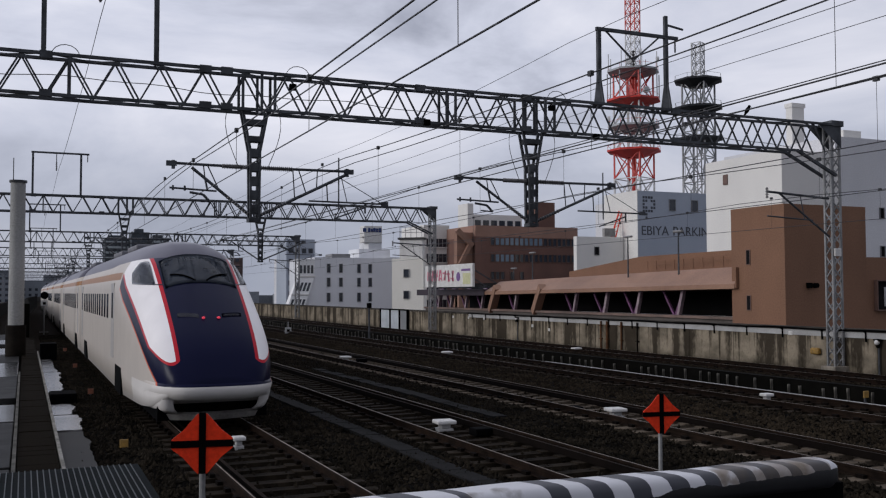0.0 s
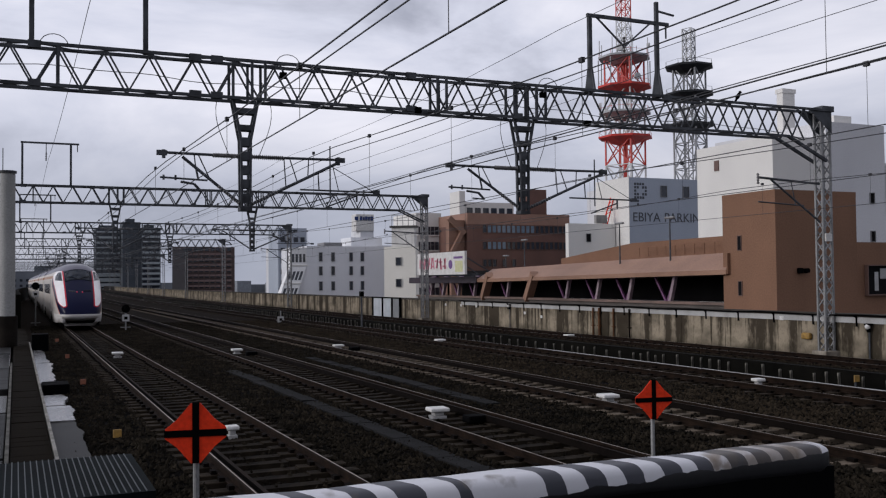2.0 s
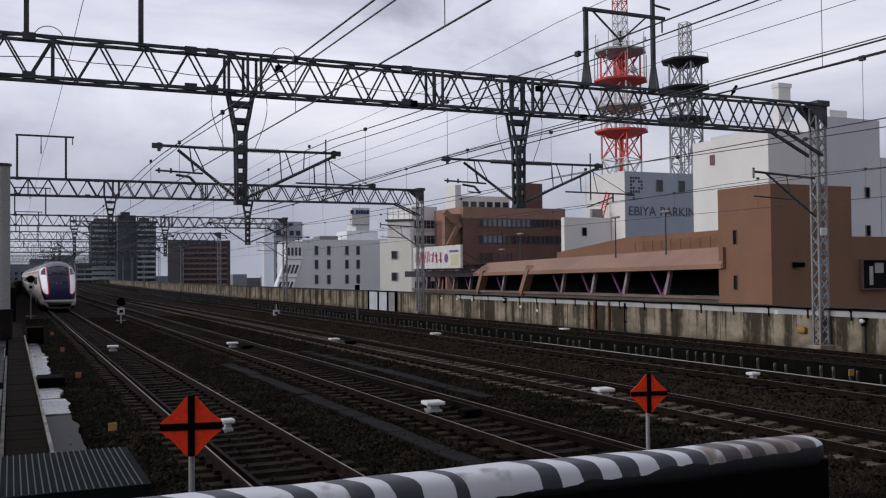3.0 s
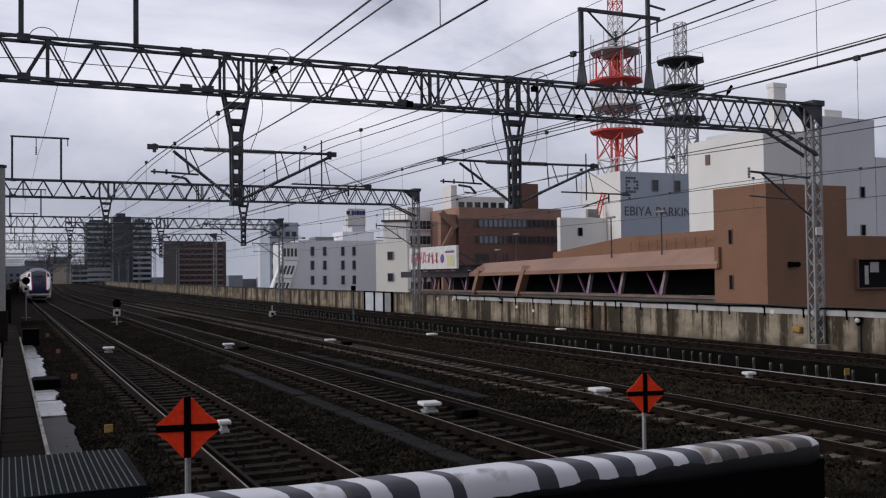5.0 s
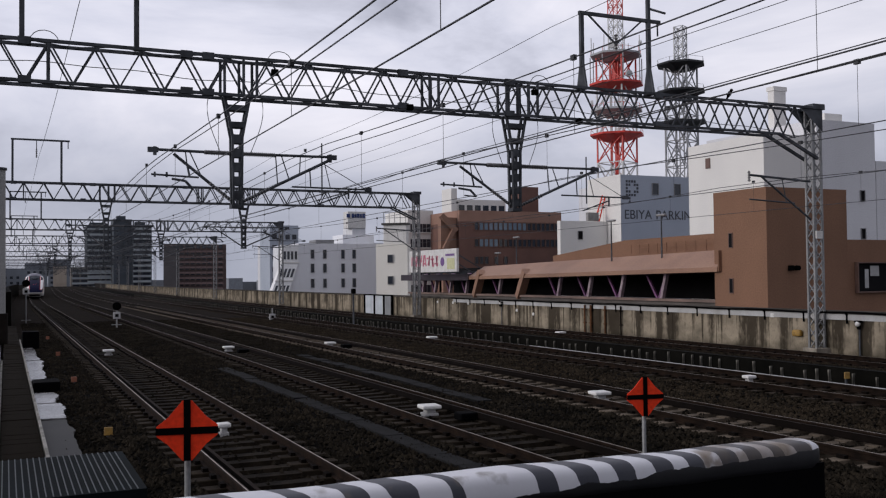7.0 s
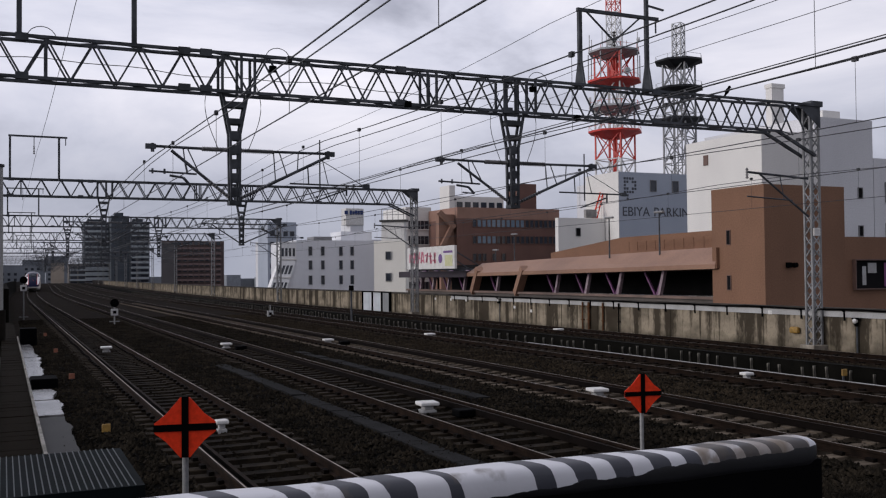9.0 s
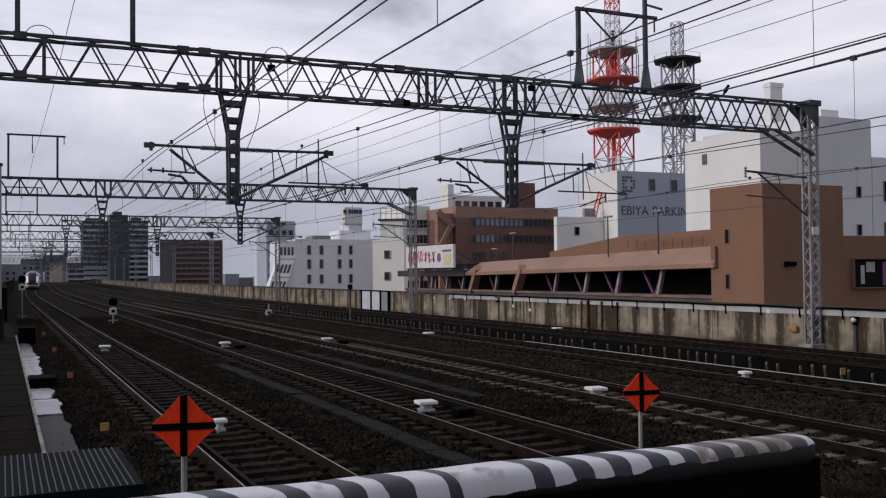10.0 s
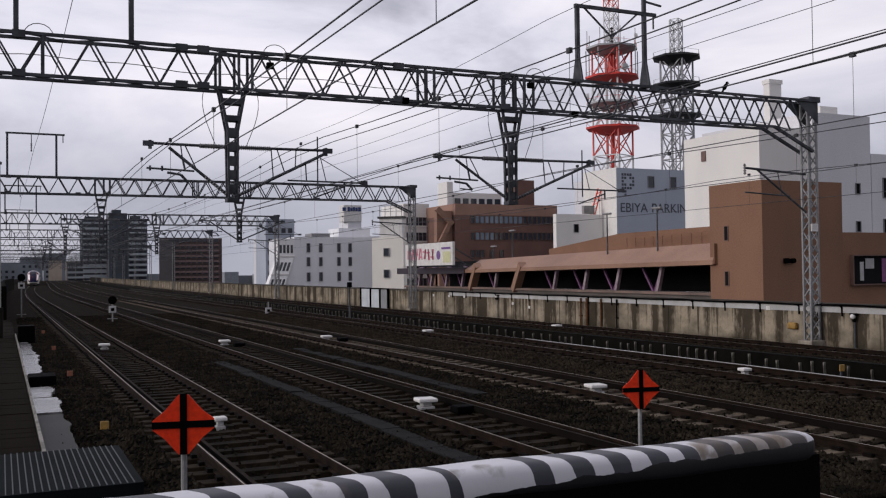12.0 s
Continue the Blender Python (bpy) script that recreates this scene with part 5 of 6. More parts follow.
        bm.faces.new((front[k][0], back[k][0], back[k + 1][0], front[k + 1][0]))
        bm.faces.new((front[k][1], front[k + 1][1], back[k + 1][1], back[k][1]))
    bm.faces.new((front[0][0], front[0][1], back[0][1], back[0][0]))
    bmesh.ops.recalc_face_normals(bm, faces=bm.faces[:])
    # whiter than the main block: the light the wing catches is in its colour
    wing = part("slanted_wing", bm, mat("lit_white_paint", (0.9, 0.9, 0.9), (0.84, 0.84, 0.84), 0.7, 0, 0.5, 10, 0), b, "white slanted stair wing")
    for z0, z1 in ((14.0, 15.4), (10.9, 12.4), (7.9, 9.5), (4.9, 6.5)):
        for k in range(4):
            bm = bmesh.new()
            f, g = lean(z0), lean(z1)
            xa, xb = 0.3 + k * 0.66, 0.3 + k * 0.66 + 0.42
            outer = [(f[1] + xa, f[0] - 0.03, z0), (f[1] + xb, f[0] - 0.03, z0), (g[1] + xb, g[0] - 0.03, z1), (g[1] + xa, g[0] - 0.03, z1)]
            lo = [bm.verts.new(p) for p in outer]
            hi = [bm.verts.new((p[0], p[1] + 0.1, p[2])) for p in outer]
            bm.faces.new(lo)
            for i in range(4):
                bm.faces.new((lo[i], hi[i], hi[(i + 1) % 4], lo[(i + 1) % 4]))
            part("window", bm, M_GLASS, wing)
    for z in (13.45, 10.3, 7.3):
        bm = bmesh.new()
        f = lean(z)
        box(bm, f[1] - 0.12, f[2] + 0.12, f[0] - 0.14, f[0], z - 0.12, z + 0.1, bevel=0.03)
        part("ledge", bm, white, wing)
    bm = bmesh.new()
    box(bm, 4, 7.5, 3, 7, 16.3, 17.6, bevel=0.1)
    part("roof_tank", bm, fr, b)
    bm = bmesh.new()
    box(bm, 9.5, 15.5, 4, 10, 16.3, 18.6)
    part("roof_storey", bm, pale, b)

    # cream house by the gantry
    cream = mat("cream_facade", (0.88, 0.85, 0.78), (0.8, 0.77, 0.7), 0.8, 0, 0.4, 10, 0.05)
    b = building("cream_house", "narrow cream-coloured house with small windows", 42.3, 46.4, 112, 113.6, 6.9, cream, 0.3, -38.0)
    put_windows(b, window_mesh(0.75, 0.9, fr), "-y", 0, [1.9], [9.9, 12.6])
    bm = bmesh.new()
    box(bm, 0.9, 3.9, 0.3, 1.4, 14.9, 17.3, bevel=0.03)
    part("upper_storey", bm, M_WHITE, b, "white set-back upper storey")
    bm = bmesh.new()
    box(bm, 0.7, 4.1, 0.1, 1.5, 17.3, 17.55)
    part("roof_slab", bm, mat("dark_roof_edge", (0.06, 0.055, 0.05), (0.03, 0.03, 0.03)), b, "dark overhanging roof slab")
    for i in range(5):
        bm = bmesh.new()
        bar(bm, (0.9 + i * 0.72, 0.5, 17.55), (0.9 + i * 0.72, 0.5, 18.9), 0.06)
        part("railing_post", bm, fr, b)
    for z in (18.2, 18.9):
        bm = bmesh.new()
        bar(bm, (0.85, 0.5, z), (3.85, 0.5, z), 0.07)
        part("railing_bar", bm, fr, b)

    # far offices
    b = building("far_office", "distant white office tower with a blue-lettered roof sign", 99, 103.4, 283, 292, 18.6, pale, 0.5)
    put_windows(b, window_mesh(1.2, 1.5, fr), "-y", 0, [1.4, 3.0], [12, 15.5, 19, 22.5])
    bm = bmesh.new()
    box(bm, -1.6, 4.4, -0.4, 4.0, 26.3, 31.6, bevel=0.15)
    s = part("roof_sign", bm, M_WHITE, b, "white roof sign box with dark blue lettering")
    blue_print = mat("blue_sign", (0.02, 0.05, 0.2), (0.02, 0.04, 0.15))
    for i, (xa, w0, h0) in enumerate(((-2.0, 1.1, 1.2), (-0.3, 0.75, 1.3), (0.6, 0.7, 1.1), (1.4, 0.8, 1.3), (2.3, 0.75, 1.2), (3.2, 0.95, 1.3))):
        bm = bmesh.new()
        box(bm, xa, xa + w0, -0.46, -0.4, 29.6, 29.6 + h0, bevel=0.1)
        part("sign_bar", bm, blue_print, s)
    b = building("far_office", "distant pale office with rows of windows", 91.0, 97.5, 243, 252, 12.2, pale, 0.5)
    put_windows(b, window_mesh(1.6, 1.3, fr), "-y", 0, [1.3, 3.3, 5.3], [9.5, 12.7, 15.9])
    b = building("far_office", "distant blue-grey office building", 77.5, 87, 302, 315, 20.0, blue, 0.5)
    put_windows(b, window_mesh(1.5, 1.5, fr), "-y", 0, [1.5, 3.7, 5.9, 8.1], [9.5, 13.0, 16.5, 20, 23.5])
    b = building("far_office", "distant blue-grey office building", 84, 98, 330, 345, 15.0, grey, 0.5)
    put_windows(b, window_mesh(1.5, 1.5, fr), "-y", 0, [2, 5, 8, 11], [9.5, 13.0, 16.5, 20])

    # apartment towers
    apt = mat("dark_apartment_wall", (0.065, 0.078, 0.095), (0.045, 0.055, 0.068), 0.8, 0, 0.2, 5, 0.05)
    aptl = mat("apartment_balcony", (0.40, 0.44, 0.46), (0.26, 0.29, 0.31), 0.8, 0, 0.2, 5, 0.05)
    for x0, x1, y0, top, gap in ((40.5, 53.4, 558, 33.0, 2.9), (53.5, 63, 547, 36.2, 0), (63.1, 73.4, 545, 33.0, 2.9)):
        b = building("apartment_tower", "tall dark grey apartment tower with stacked balconies", x0, x1, y0, y0 + 16, top, apt, 0.6)
        if gap:
            z = 6.5
            while z < top - GROUND - 2:
                bm = bmesh.new()
                box(bm, 0.4, x1 - x0 - 0.4, -1.3, 0, z, z + 1.15)
                part("balcony", bm, aptl, b)
                bm = bmesh.new()
                box(bm, 0.8, (x1 - x0) * 0.48, -0.08, 0, z + 1.2, z + 2.5)
                box(bm, (x1 - x0) * 0.54, x1 - x0 - 0.8, -0.08, 0, z + 1.2, z + 2.5)
                part("window_band", bm, M_GLASS, b)
                z += gap
        else:
            put_windows(b, window_mesh(1.2, 1.4, fr), "-y", 0, [2, 7.4], [8 + 2.9 * i for i in range(11)])
        bm = bmesh.new()
        box(bm, 2, (x1 - x0) * 0.7, 3, 8, top - GROUND - 0.5, top - GROUND + 2.0)
        part("roof_house", bm, apt, b)
    ab = mat("brown_tile_facade", (0.13, 0.088, 0.083), (0.1, 0.07, 0.066), 0.8, 0, 0.2, 5, 0.05)
    b = building("apartment_block", "brown tiled apartment block with a grid of windows", 60.4, 86.2, 413, 430, 17.6, ab, 0.8, -9.0)
    put_windows(b, window_mesh(1.7, 1.5, frd), "-y", 0, [7.3 + 2.3 * i for i in range(8)], [8.1 + 2.25 * i for i in range(8)])
    bm = bmesh.new()
    box(bm, 0, 5.6, -2.6, 0, 0, 24.4)
    part("stair_wing", bm, mat("brown_grey_stair", (0.1, 0.092, 0.095), (0.075, 0.068, 0.07), 0.8, 0, 0.2, 5, 0.05), b, "brown-grey stair wing")
    for i in range(9):
        bm = bmesh.new()
        box(bm, 6.0 + 2.3 * i, 6.25 + 2.3 * i, -1.3, 0, 0, 25.2)
        part("side_fin", bm, ab, b)
    bm = bmesh.new()
    box(bm, 0, 2.05, -1.1, 0, 0, 0.85)
    rail = mat("brown_balcony", (0.24, 0.165, 0.155), (0.17, 0.115, 0.11), 0.8, 0, 0.2, 5, 0.05)
    src = part("balcony", bm, rail, b)
    src.matrix_basis = pose(6.25, 0, 6.4)
    for i in range(8):
        for k in range(8):
            if i or k:
                again("balcony", src, b, pose(6.25 + 2.3 * i, 0, 6.4 + 2.25 * k))
    building("far_house", "distant beige house wall by the line", 25.2, 32.4, 599.0, 602, 11.3, mat("beige_facade", (0.5, 0.42, 0.34), (0.42, 0.35, 0.28), 0.8, 0, 0.3, 6, 0.05), 0.2)
    b = building("apartment_block", "distant low grey-brown apartment house", 32.6, 53.7, 558, 572, 10.1, mat("grey_brown_facade", (0.19, 0.17, 0.15), (0.14, 0.126, 0.112), 0.8, 0, 0.2, 5, 0.05), 0.4)
    for i in range(5):
        for k in range(5):
            bm = bmesh.new()
            box(bm, 0.7 + 4.1 * k, 4.2 + 4.1 * k, -0.1, 0, 4.2 + 2.8 * i, 5.7 + 2.8 * i)
            part("window", bm, M_GLASS, b)
        bm = bmesh.new()
        box(bm, 0.3, 20.8, -1.2, 0, 3.1 + 2.8 * i, 4.1 + 2.8 * i)
        part("balcony", bm, aptl, b)
    # far blocks with the distance haze mixed into their blue-grey colour
    for x0, x1, y0, top in ((-60, -38, 520, 12), (-34, -20, 470, 9), (-14, -4, 560, 15), (-2.4, 10.8, 576, 9.7), (10, 22, 600, 13), (24, 37, 640, 16), (88, 104, 520, 2.5)):
        b = building("far_office", "distant hazy grey building beyond the curve", x0, x1, y0, y0 + 12, top, mat("hazy_grey", (0.22, 0.24, 0.27), (0.17, 0.19, 0.22), 0.9, 0, 0.1, 3, 0), 0.4)
        put_windows(b, window_mesh(1.6, 1.4, fr), "-y", 0, [2 + 3.2 * i for i in range(int((x1 - x0 - 2) / 3.2))], [6 + 3 * i for i in range(int((top + 0.5) / 3))])
    # low far town and hills as one plain distance
    bm = bmesh.new()
    rng = random.Random(11)
    x = -260
    while x < 520:
        w0 = rng.uniform(8, 30)
        h = rng.uniform(2, 9)
        yy = rng.uniform(640, 900)
        box(bm, x, x + w0, yy, yy + 12, GROUND, GROUND + 6 + h * 0.6)
        x += w0 * rng.uniform(0.6, 1.5)
    tagged(link("far_town", bm, mat("far_town_grey", (0.26, 0.28, 0.31), (0.2, 0.22, 0.25), 0.9, 0, 0.05, 1, 0, vary=0.4)), "distant grey roofs of the town along the horizon", "buildings", kind="stuff")
    build_mall(brown, brownlight)
    build_masts()


def build_mall(brown, tan):
    """The long tan car-park front with its sloping canopy, raking columns and lamps."""
    m = thing("car_park", 38.0, 44.0, 0, 0, "long tan car park front with a sloping metal canopy", "building")
    bm = bmesh.new()
    def slope(y0, y1, za0, za1, zb0, zb1):
        vs = [bm.verts.new(p) for p in ((0.0, y0, zb0), (0.0, y1, zb1), (1.6, y1, za1), (1.6, y0, za0), (0.0, y0, zb0 - 0.28), (0.0, y1, zb1 - 0.28), (6, y1, zb1 - 0.28), (6, y0, zb0 - 0.28), (6, y1, za1 + 0.1), (6, y0, za0 + 0.1))]
        for q in ((0, 3, 2, 1), (4, 0, 1, 5), (4, 5, 6, 7), (3, 9, 8, 2), (0, 4, 7, 9, 3), (1, 2, 8, 6, 5)):
            bm.faces.new([vs[i] for i in q])
    slope(0.0, 33.0, 4.2, 3.62, 3.12, 2.72)
    part("canopy", bm, tan, m, "tan sloping metal canopy")
    bm = bmesh.new()
    box(bm, -0.1, 0.25, 33.0, 49.0, 2.35, 2.95, bevel=0.03)
    box(bm, 0.25, 6.0, 33.0, 49.0, 2.7, 2.95)
    part("dark_fascia", bm, mat("dark_purple_cladding", (0.035, 0.022, 0.035), (0.022, 0.015, 0.022), 0.6, 0, 1, 10, 0.05), m, "dark purple fascia below the billboard")
    bm = bmesh.new()
    box(bm, 0.02, 1.5, -0.12, -0.02, 2.85, 4.1, bevel=0.03)
    part("end_fin", bm, brown, m)
    bm = bmesh.new()
    box(bm, 0.5, 1.1, -0.5, 48, GROUND, 1.0)
    part("base_wall", bm, mat("grey_base", (0.15, 0.13, 0.12), (0.09, 0.078, 0.07), 0.85, 0, 0.5, 10, 0.1), m)
    bm = bmesh.new()
    box(bm, 0.3, 1.3, -0.5, 48, 1.0, 1.16)
    part("sill", bm, mat("dusty_pink_sill", (0.24, 0.16, 0.13), (0.13, 0.095, 0.08), 0.8, 0, 0.6, 12, 0.1), m)
    # back wall and floor near-black: the shade under the canopy is in the colour
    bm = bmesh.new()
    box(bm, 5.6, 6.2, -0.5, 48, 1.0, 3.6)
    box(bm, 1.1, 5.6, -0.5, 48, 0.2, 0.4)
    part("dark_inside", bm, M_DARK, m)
    # raking white columns and dark struts
    mauve = mat("mauve_column", (0.44, 0.36, 0.38), (0.2, 0.13, 0.17), 0.7, 0, 2, 10, 0.05)
    pur = mat("purple_strut", (0.2, 0.075, 0.19), (0.13, 0.055, 0.12), 0.6, 0, 2, 10, 0)
    for i, y in enumerate((6.0, 10.6, 14.6, 18.8, 28.5, 35.0, 38.5, 42.0, 45.0)):
        bm = bmesh.new()
        bar(bm, (0.85, y + 0.3, 1.1), (0.85, y - 0.3, 3.0), 0.24)
        part("column", bm, mauve, m, "mauve-grey raking column")
        bm = bmesh.new()
        bar(bm, (1.25, y + 1.1, 1.1), (1.25, y + 0.1, 3.0), 0.17)
        part("strut", bm, pur, m)
        bm = bmesh.new()
        bar(bm, (1.3, y + 1.3, 1.1), (1.3, y + 2.6, 2.9), 0.14)
        part("strut", bm, pur, m)
    for y in (23.5, 31.5):
        bm = bmesh.new()
        bar(bm, (0.55, y + 1.2, 1.0), (0.25, y - 0.6, 3.1), 0.62)
        part("pier", bm, tan, m, "broad tan raking pier")
    # upper deck set back, with railing
    bm = bmesh.new()
    vs = [bm.verts.new(p) for p in ((3.4, -0.2, 4.2), (3.4, 24, 3.8), (3.4, 24, 4.35), (3.4, 14.0, 5.25), (3.4, -0.2, 5.35), (8, -0.2, 4.2), (8, 24, 3.8), (8, 24, 4.35), (8, 14.0, 5.25), (8, -0.2, 5.35))]
    for q in ((0, 4, 3, 2, 1), (4, 9, 8, 3), (3, 8, 7, 2), (0, 5, 9, 4), (1, 2, 7, 6)):
        bm.faces.new([vs[i] for i in q])
    part("upper_deck", bm, brown, m, "brown upper deck")
    bm = bmesh.new()
    bar(bm, (2.6, 0, 5.0), (2.6, 12, 4.85), 0.06)
    bar(bm, (2.6, 0, 4.75), (2.6, 12, 4.6), 0.04)
    for i in range(13):
        bar(bm, (2.6, i, 4.2), (2.6, i, 5.0 - i * 0.012), 0.04)
    part("railing", bm, brown, m)
    # billboard
    b = thing("billboard", 36.5, 76.4, 0, 0, "white billboard with red lettering and a yellow corner", "billboard")
    bm = bmesh.new()
    box(bm, 0, 0.25, 0, 10.9, 3.15, 5.25, bevel=0.03)
    part("board", bm, M_WHITE, b)
    red = mat("pink_red_print", (0.68, 0.22, 0.3), (0.55, 0.13, 0.2), 0.5, 0, 2, 10, 0)
    bm = bmesh.new()
    rng = random.Random(2)
    for i in range(7):
        y = 10.3 - i * 0.92
        za, zb = 3.55 + 0.15 * rng.random(), 4.85 - 0.2 * rng.random()
        for _ in range(3):
            p, q = rng.uniform(0.05, 0.8), rng.uniform(0.05, 0.8)
            bar(bm, (-0.012, y - p, za + 0.1), (-0.012, y - q, zb), 0.025, 0.17)
        h = rng.uniform(za + 0.2, zb - 0.2)
        box(bm, -0.024, 0.0, y - 0.8, y - 0.05, h - 0.08, h + 0.08)
    part("print", bm, red, b, "unreadable red lettering bars")
    bm = bmesh.new()
    box(bm, -0.02, 0.0, 0.4, 2.0, 3.4, 4.4)
    part("print", bm, mat("lime_print", (0.66, 0.65, 0.38), (0.55, 0.55, 0.32)), b, "lime-yellow corner print")
    bm = bmesh.new()
    rod(bm, (-0.02, 3.0, 4.1), (0.0, 3.0, 4.1), 0.42, n=16)
    box(bm, -0.02, 0.0, 0.4, 2.3, 4.6, 4.8)
    part("print", bm, mat("violet_print", (0.2, 0.1, 0.3)), b)
    for y in (1, 4, 7, 10):
        for a, c, wd in (((0.2, y, 3.3), (3.2, y, 3.0), 0.16), ((0.3, y, 4.9), (3.4, y, 3.2), 0.1)):
            bm = bmesh.new()
            bar(bm, a, c, wd)
            part("stand", bm, M_STEEL, b)
    # tall lamps on the deck
    lp = thing("deck_lamp", 39.2, 50.7, 3.7, 0, "slim dark lamp post on the car park roof", "street lamp", "deck lamps")
    bm = bmesh.new()
    rod(bm, (0, 0, 0), (0, 0, 2.9), 0.06, 0.045)
    part("pole", bm, M_STEEL, lp)
    bm = bmesh.new()
    box(bm, -0.12, 0.12, -0.45, 0.45, 2.86, 3.0, bevel=0.04)
    part("lamp_head", bm, M_STEELLIGHT, lp)
    copy_thing(lp, pose(39.2, 56.4, 3.65))
    copy_thing(lp, pose(41.0, 77.0, 1.9))
    copy_thing(lp, pose(41.0, 73.5, 3.2))
    # road parapet beyond the tracks
    bm = bmesh.new()
    box(bm, 31.5, 31.8, 8, 70, GROUND, 0.95)
    box(bm, 31.45, 31.85, 8, 70, 0.95, 1.08)
    tagged(link("wall_road", bm, M_COPING), "pale road parapet between viaduct and car park", "wall", kind="structure")


def lattice_mast(name, label, x, y, z0, neck, z1, w0, w1, step, decks, mats, bar_w):
    """An upright square lattice mast with shallow eight-sided platforms and a slim top above the neck. mats: (height limit, material) upwards."""
    t = thing(name, x, y, 0, 25, label, "mast")

    def pick(z):
        for lim, m in mats:
            if z < lim:
                return m
        return mats[-1][1]
    groups = {}
    levels = [(z, w0 / 2) for z in ys(z0, neck, step)] + [(z, w1 / 2) for z in ys(neck, z1, 1.9)]
    cs = ((-1, -1), (1, -1), (1, 1), (-1, 1))
    for (a, ha), (b, hb) in zip(levels, levels[1:]):
        if b <= a:
            continue
        m = pick((a + b) / 2)
        bm = groups.setdefault(m.name, (bmesh.new(), m))[0]
        thin = bar_w if hb > w1 / 2 + 0.1 else bar_w * 0.6
        for k in range(4):
            p, q = cs[k], cs[(k + 1) % 4]
            bar(bm, (p[0] * ha, p[1] * ha, a), (p[0] * hb, p[1] * hb, b), thin * 1.6)
            bar(bm, (p[0] * ha, p[1] * ha, a), (q[0] * hb, q[1] * hb, b), thin)
            bar(bm, (q[0] * ha, q[1] * ha, a), (p[0] * hb, p[1] * hb, b), thin)
            bar(bm, (p[0] * hb, p[1] * hb, b), (q[0] * hb, q[1] * hb, b), thin)
        if hb > w1 / 2 + 0.1:
            # inner shaft with cable ladders
            for p in cs:
                bar(bm, (p[0] * 0.9, p[1] * 0.9, a), (p[0] * 0.9, p[1] * 0.9, b), thin)
            bar(bm, (-0.9, -0.9, a), (0.9, -0.9, b), thin)
            bar(bm, (-0.9, 0.9, b), (-0.9, -0.9, a), thin)
    for bm, m in groups.values():
        tagged(part("lattice", bm, m, t), kind="stuff")
    for z, r, m in decks:
        bm = bmesh.new()
        rod(bm, (0, 0, z - 1.15), (0, 0, z - 0.1), r * 0.4, r * 0.96, n=8)
        rod(bm, (0, 0, z - 0.1), (0, 0, z + 0.28), r, r, n=8)
        part("platform", bm, m, t)
        bm = bmesh.new()
        for k in range(8):
            a, a2 = math.tau * k / 8, math.tau * (k + 1) / 8
            c0, c1 = Vector((math.cos(a), math.sin(a), 0)) * r * 0.97, Vector((math.cos(a2), math.sin(a2), 0)) * r * 0.97
            up = Vector((0, 0, z))
            bar(bm, c0 + up, c0 + up + Vector((0, 0, 1.1)), 0.07)
            bar(bm, c0 + up + Vector((0, 0, 1.1)), c1 + up + Vector((0, 0, 1.1)), 0.05)
        tagged(part("railing", bm, mats[-1][1], t), kind="stuff")
    return t


def build_masts():
    red = mat("signal_red_steel", (0.66, 0.035, 0.02), (0.5, 0.03, 0.02), 0.5, 0, 0.5, 5, 0)
    wh = mat("white_steel", (0.6, 0.6, 0.6), (0.5, 0.5, 0.5), 0.5, 0, 0.5, 5, 0)
    dk = mat("dark_steel", (0.03, 0.033, 0.036), (0.02, 0.022, 0.025), 0.5, 0.3, 0.5, 5, 0)
    gr = mat("grey_steel", (0.42, 0.43, 0.44), (0.34, 0.35, 0.36), 0.5, 0.3, 0.5, 5, 0)
    t = lattice_mast("telecom_tower", "red and white lattice telecommunication tower with octagonal platforms", 109.6, 155.2, 19.5, 46.0, 74, 5.6, 2.1, 5.2,
                     [(30.2, 5.4, red), (35.0, 5.2, gr), (40.2, 5.4, red), (46.0, 5.2, gr)],
                     [(24.5, wh), (31.5, red), (38.5, wh), (44.5, red), (54, wh), (90, red)], 0.17)
    for za, zb, ra, rb in ((22, 31, 0.5, 0.4), (41, 45.4, 0.9, 0.7)):
        bm = bmesh.new()
        rod(bm, (0, 0, za), (0, 0, zb), ra, rb, n=10)
        part("core", bm, red, t)
    for k in range(8):
        a = math.tau * k / 8
        bm = bmesh.new()
        rod(bm, (5.2 * math.cos(a), 5.2 * math.sin(a), 40.6), (5.2 * math.cos(a), 5.2 * math.sin(a), 45.6), 0.11)
        part("cage_bar", bm, gr, t)
    bm = bmesh.new()
    for a, z, r in ((0.6, 47.5, 0.8), (3.5, 47.2, 0.7), (5.0, 48.2, 0.5), (2.2, 36.6, 0.8), (4.2, 41.6, 0.7)):
        bm = bmesh.new()
        p = Vector((4.6 * math.cos(a), 4.6 * math.sin(a), z))
        rod(bm, p, p + Vector((0.5 * math.cos(a), 0.5 * math.sin(a), 0)), r, r * 0.9, n=14)
        part("dish_aerial", bm, wh, t)
    for a in range(8):
        bm = bmesh.new()
        rod(bm, (5 * math.cos(a * 0.8), 5 * math.sin(a * 0.8), 46), (5 * math.cos(a * 0.8), 5 * math.sin(a * 0.8), 49.5), 0.09)
        part("rod_aerial", bm, wh, t)
    lattice_mast("telecom_tower", "grey lattice aerial mast with dark octagonal platforms", 125.8, 155.5, 19.5, 45.6, 53.6, 4.8, 1.9, 5.2,
                      [(33.6, 4.9, dk), (40.0, 5.0, dk), (45.6, 5.0, dk)], [(90, gr)], 0.19)
    # the roof block that carries the masts
    building("exchange_building", "grey exchange building below the masts", 107.5, 134, 150, 166, 20.5, MATS["grey_facade"], 0.5)


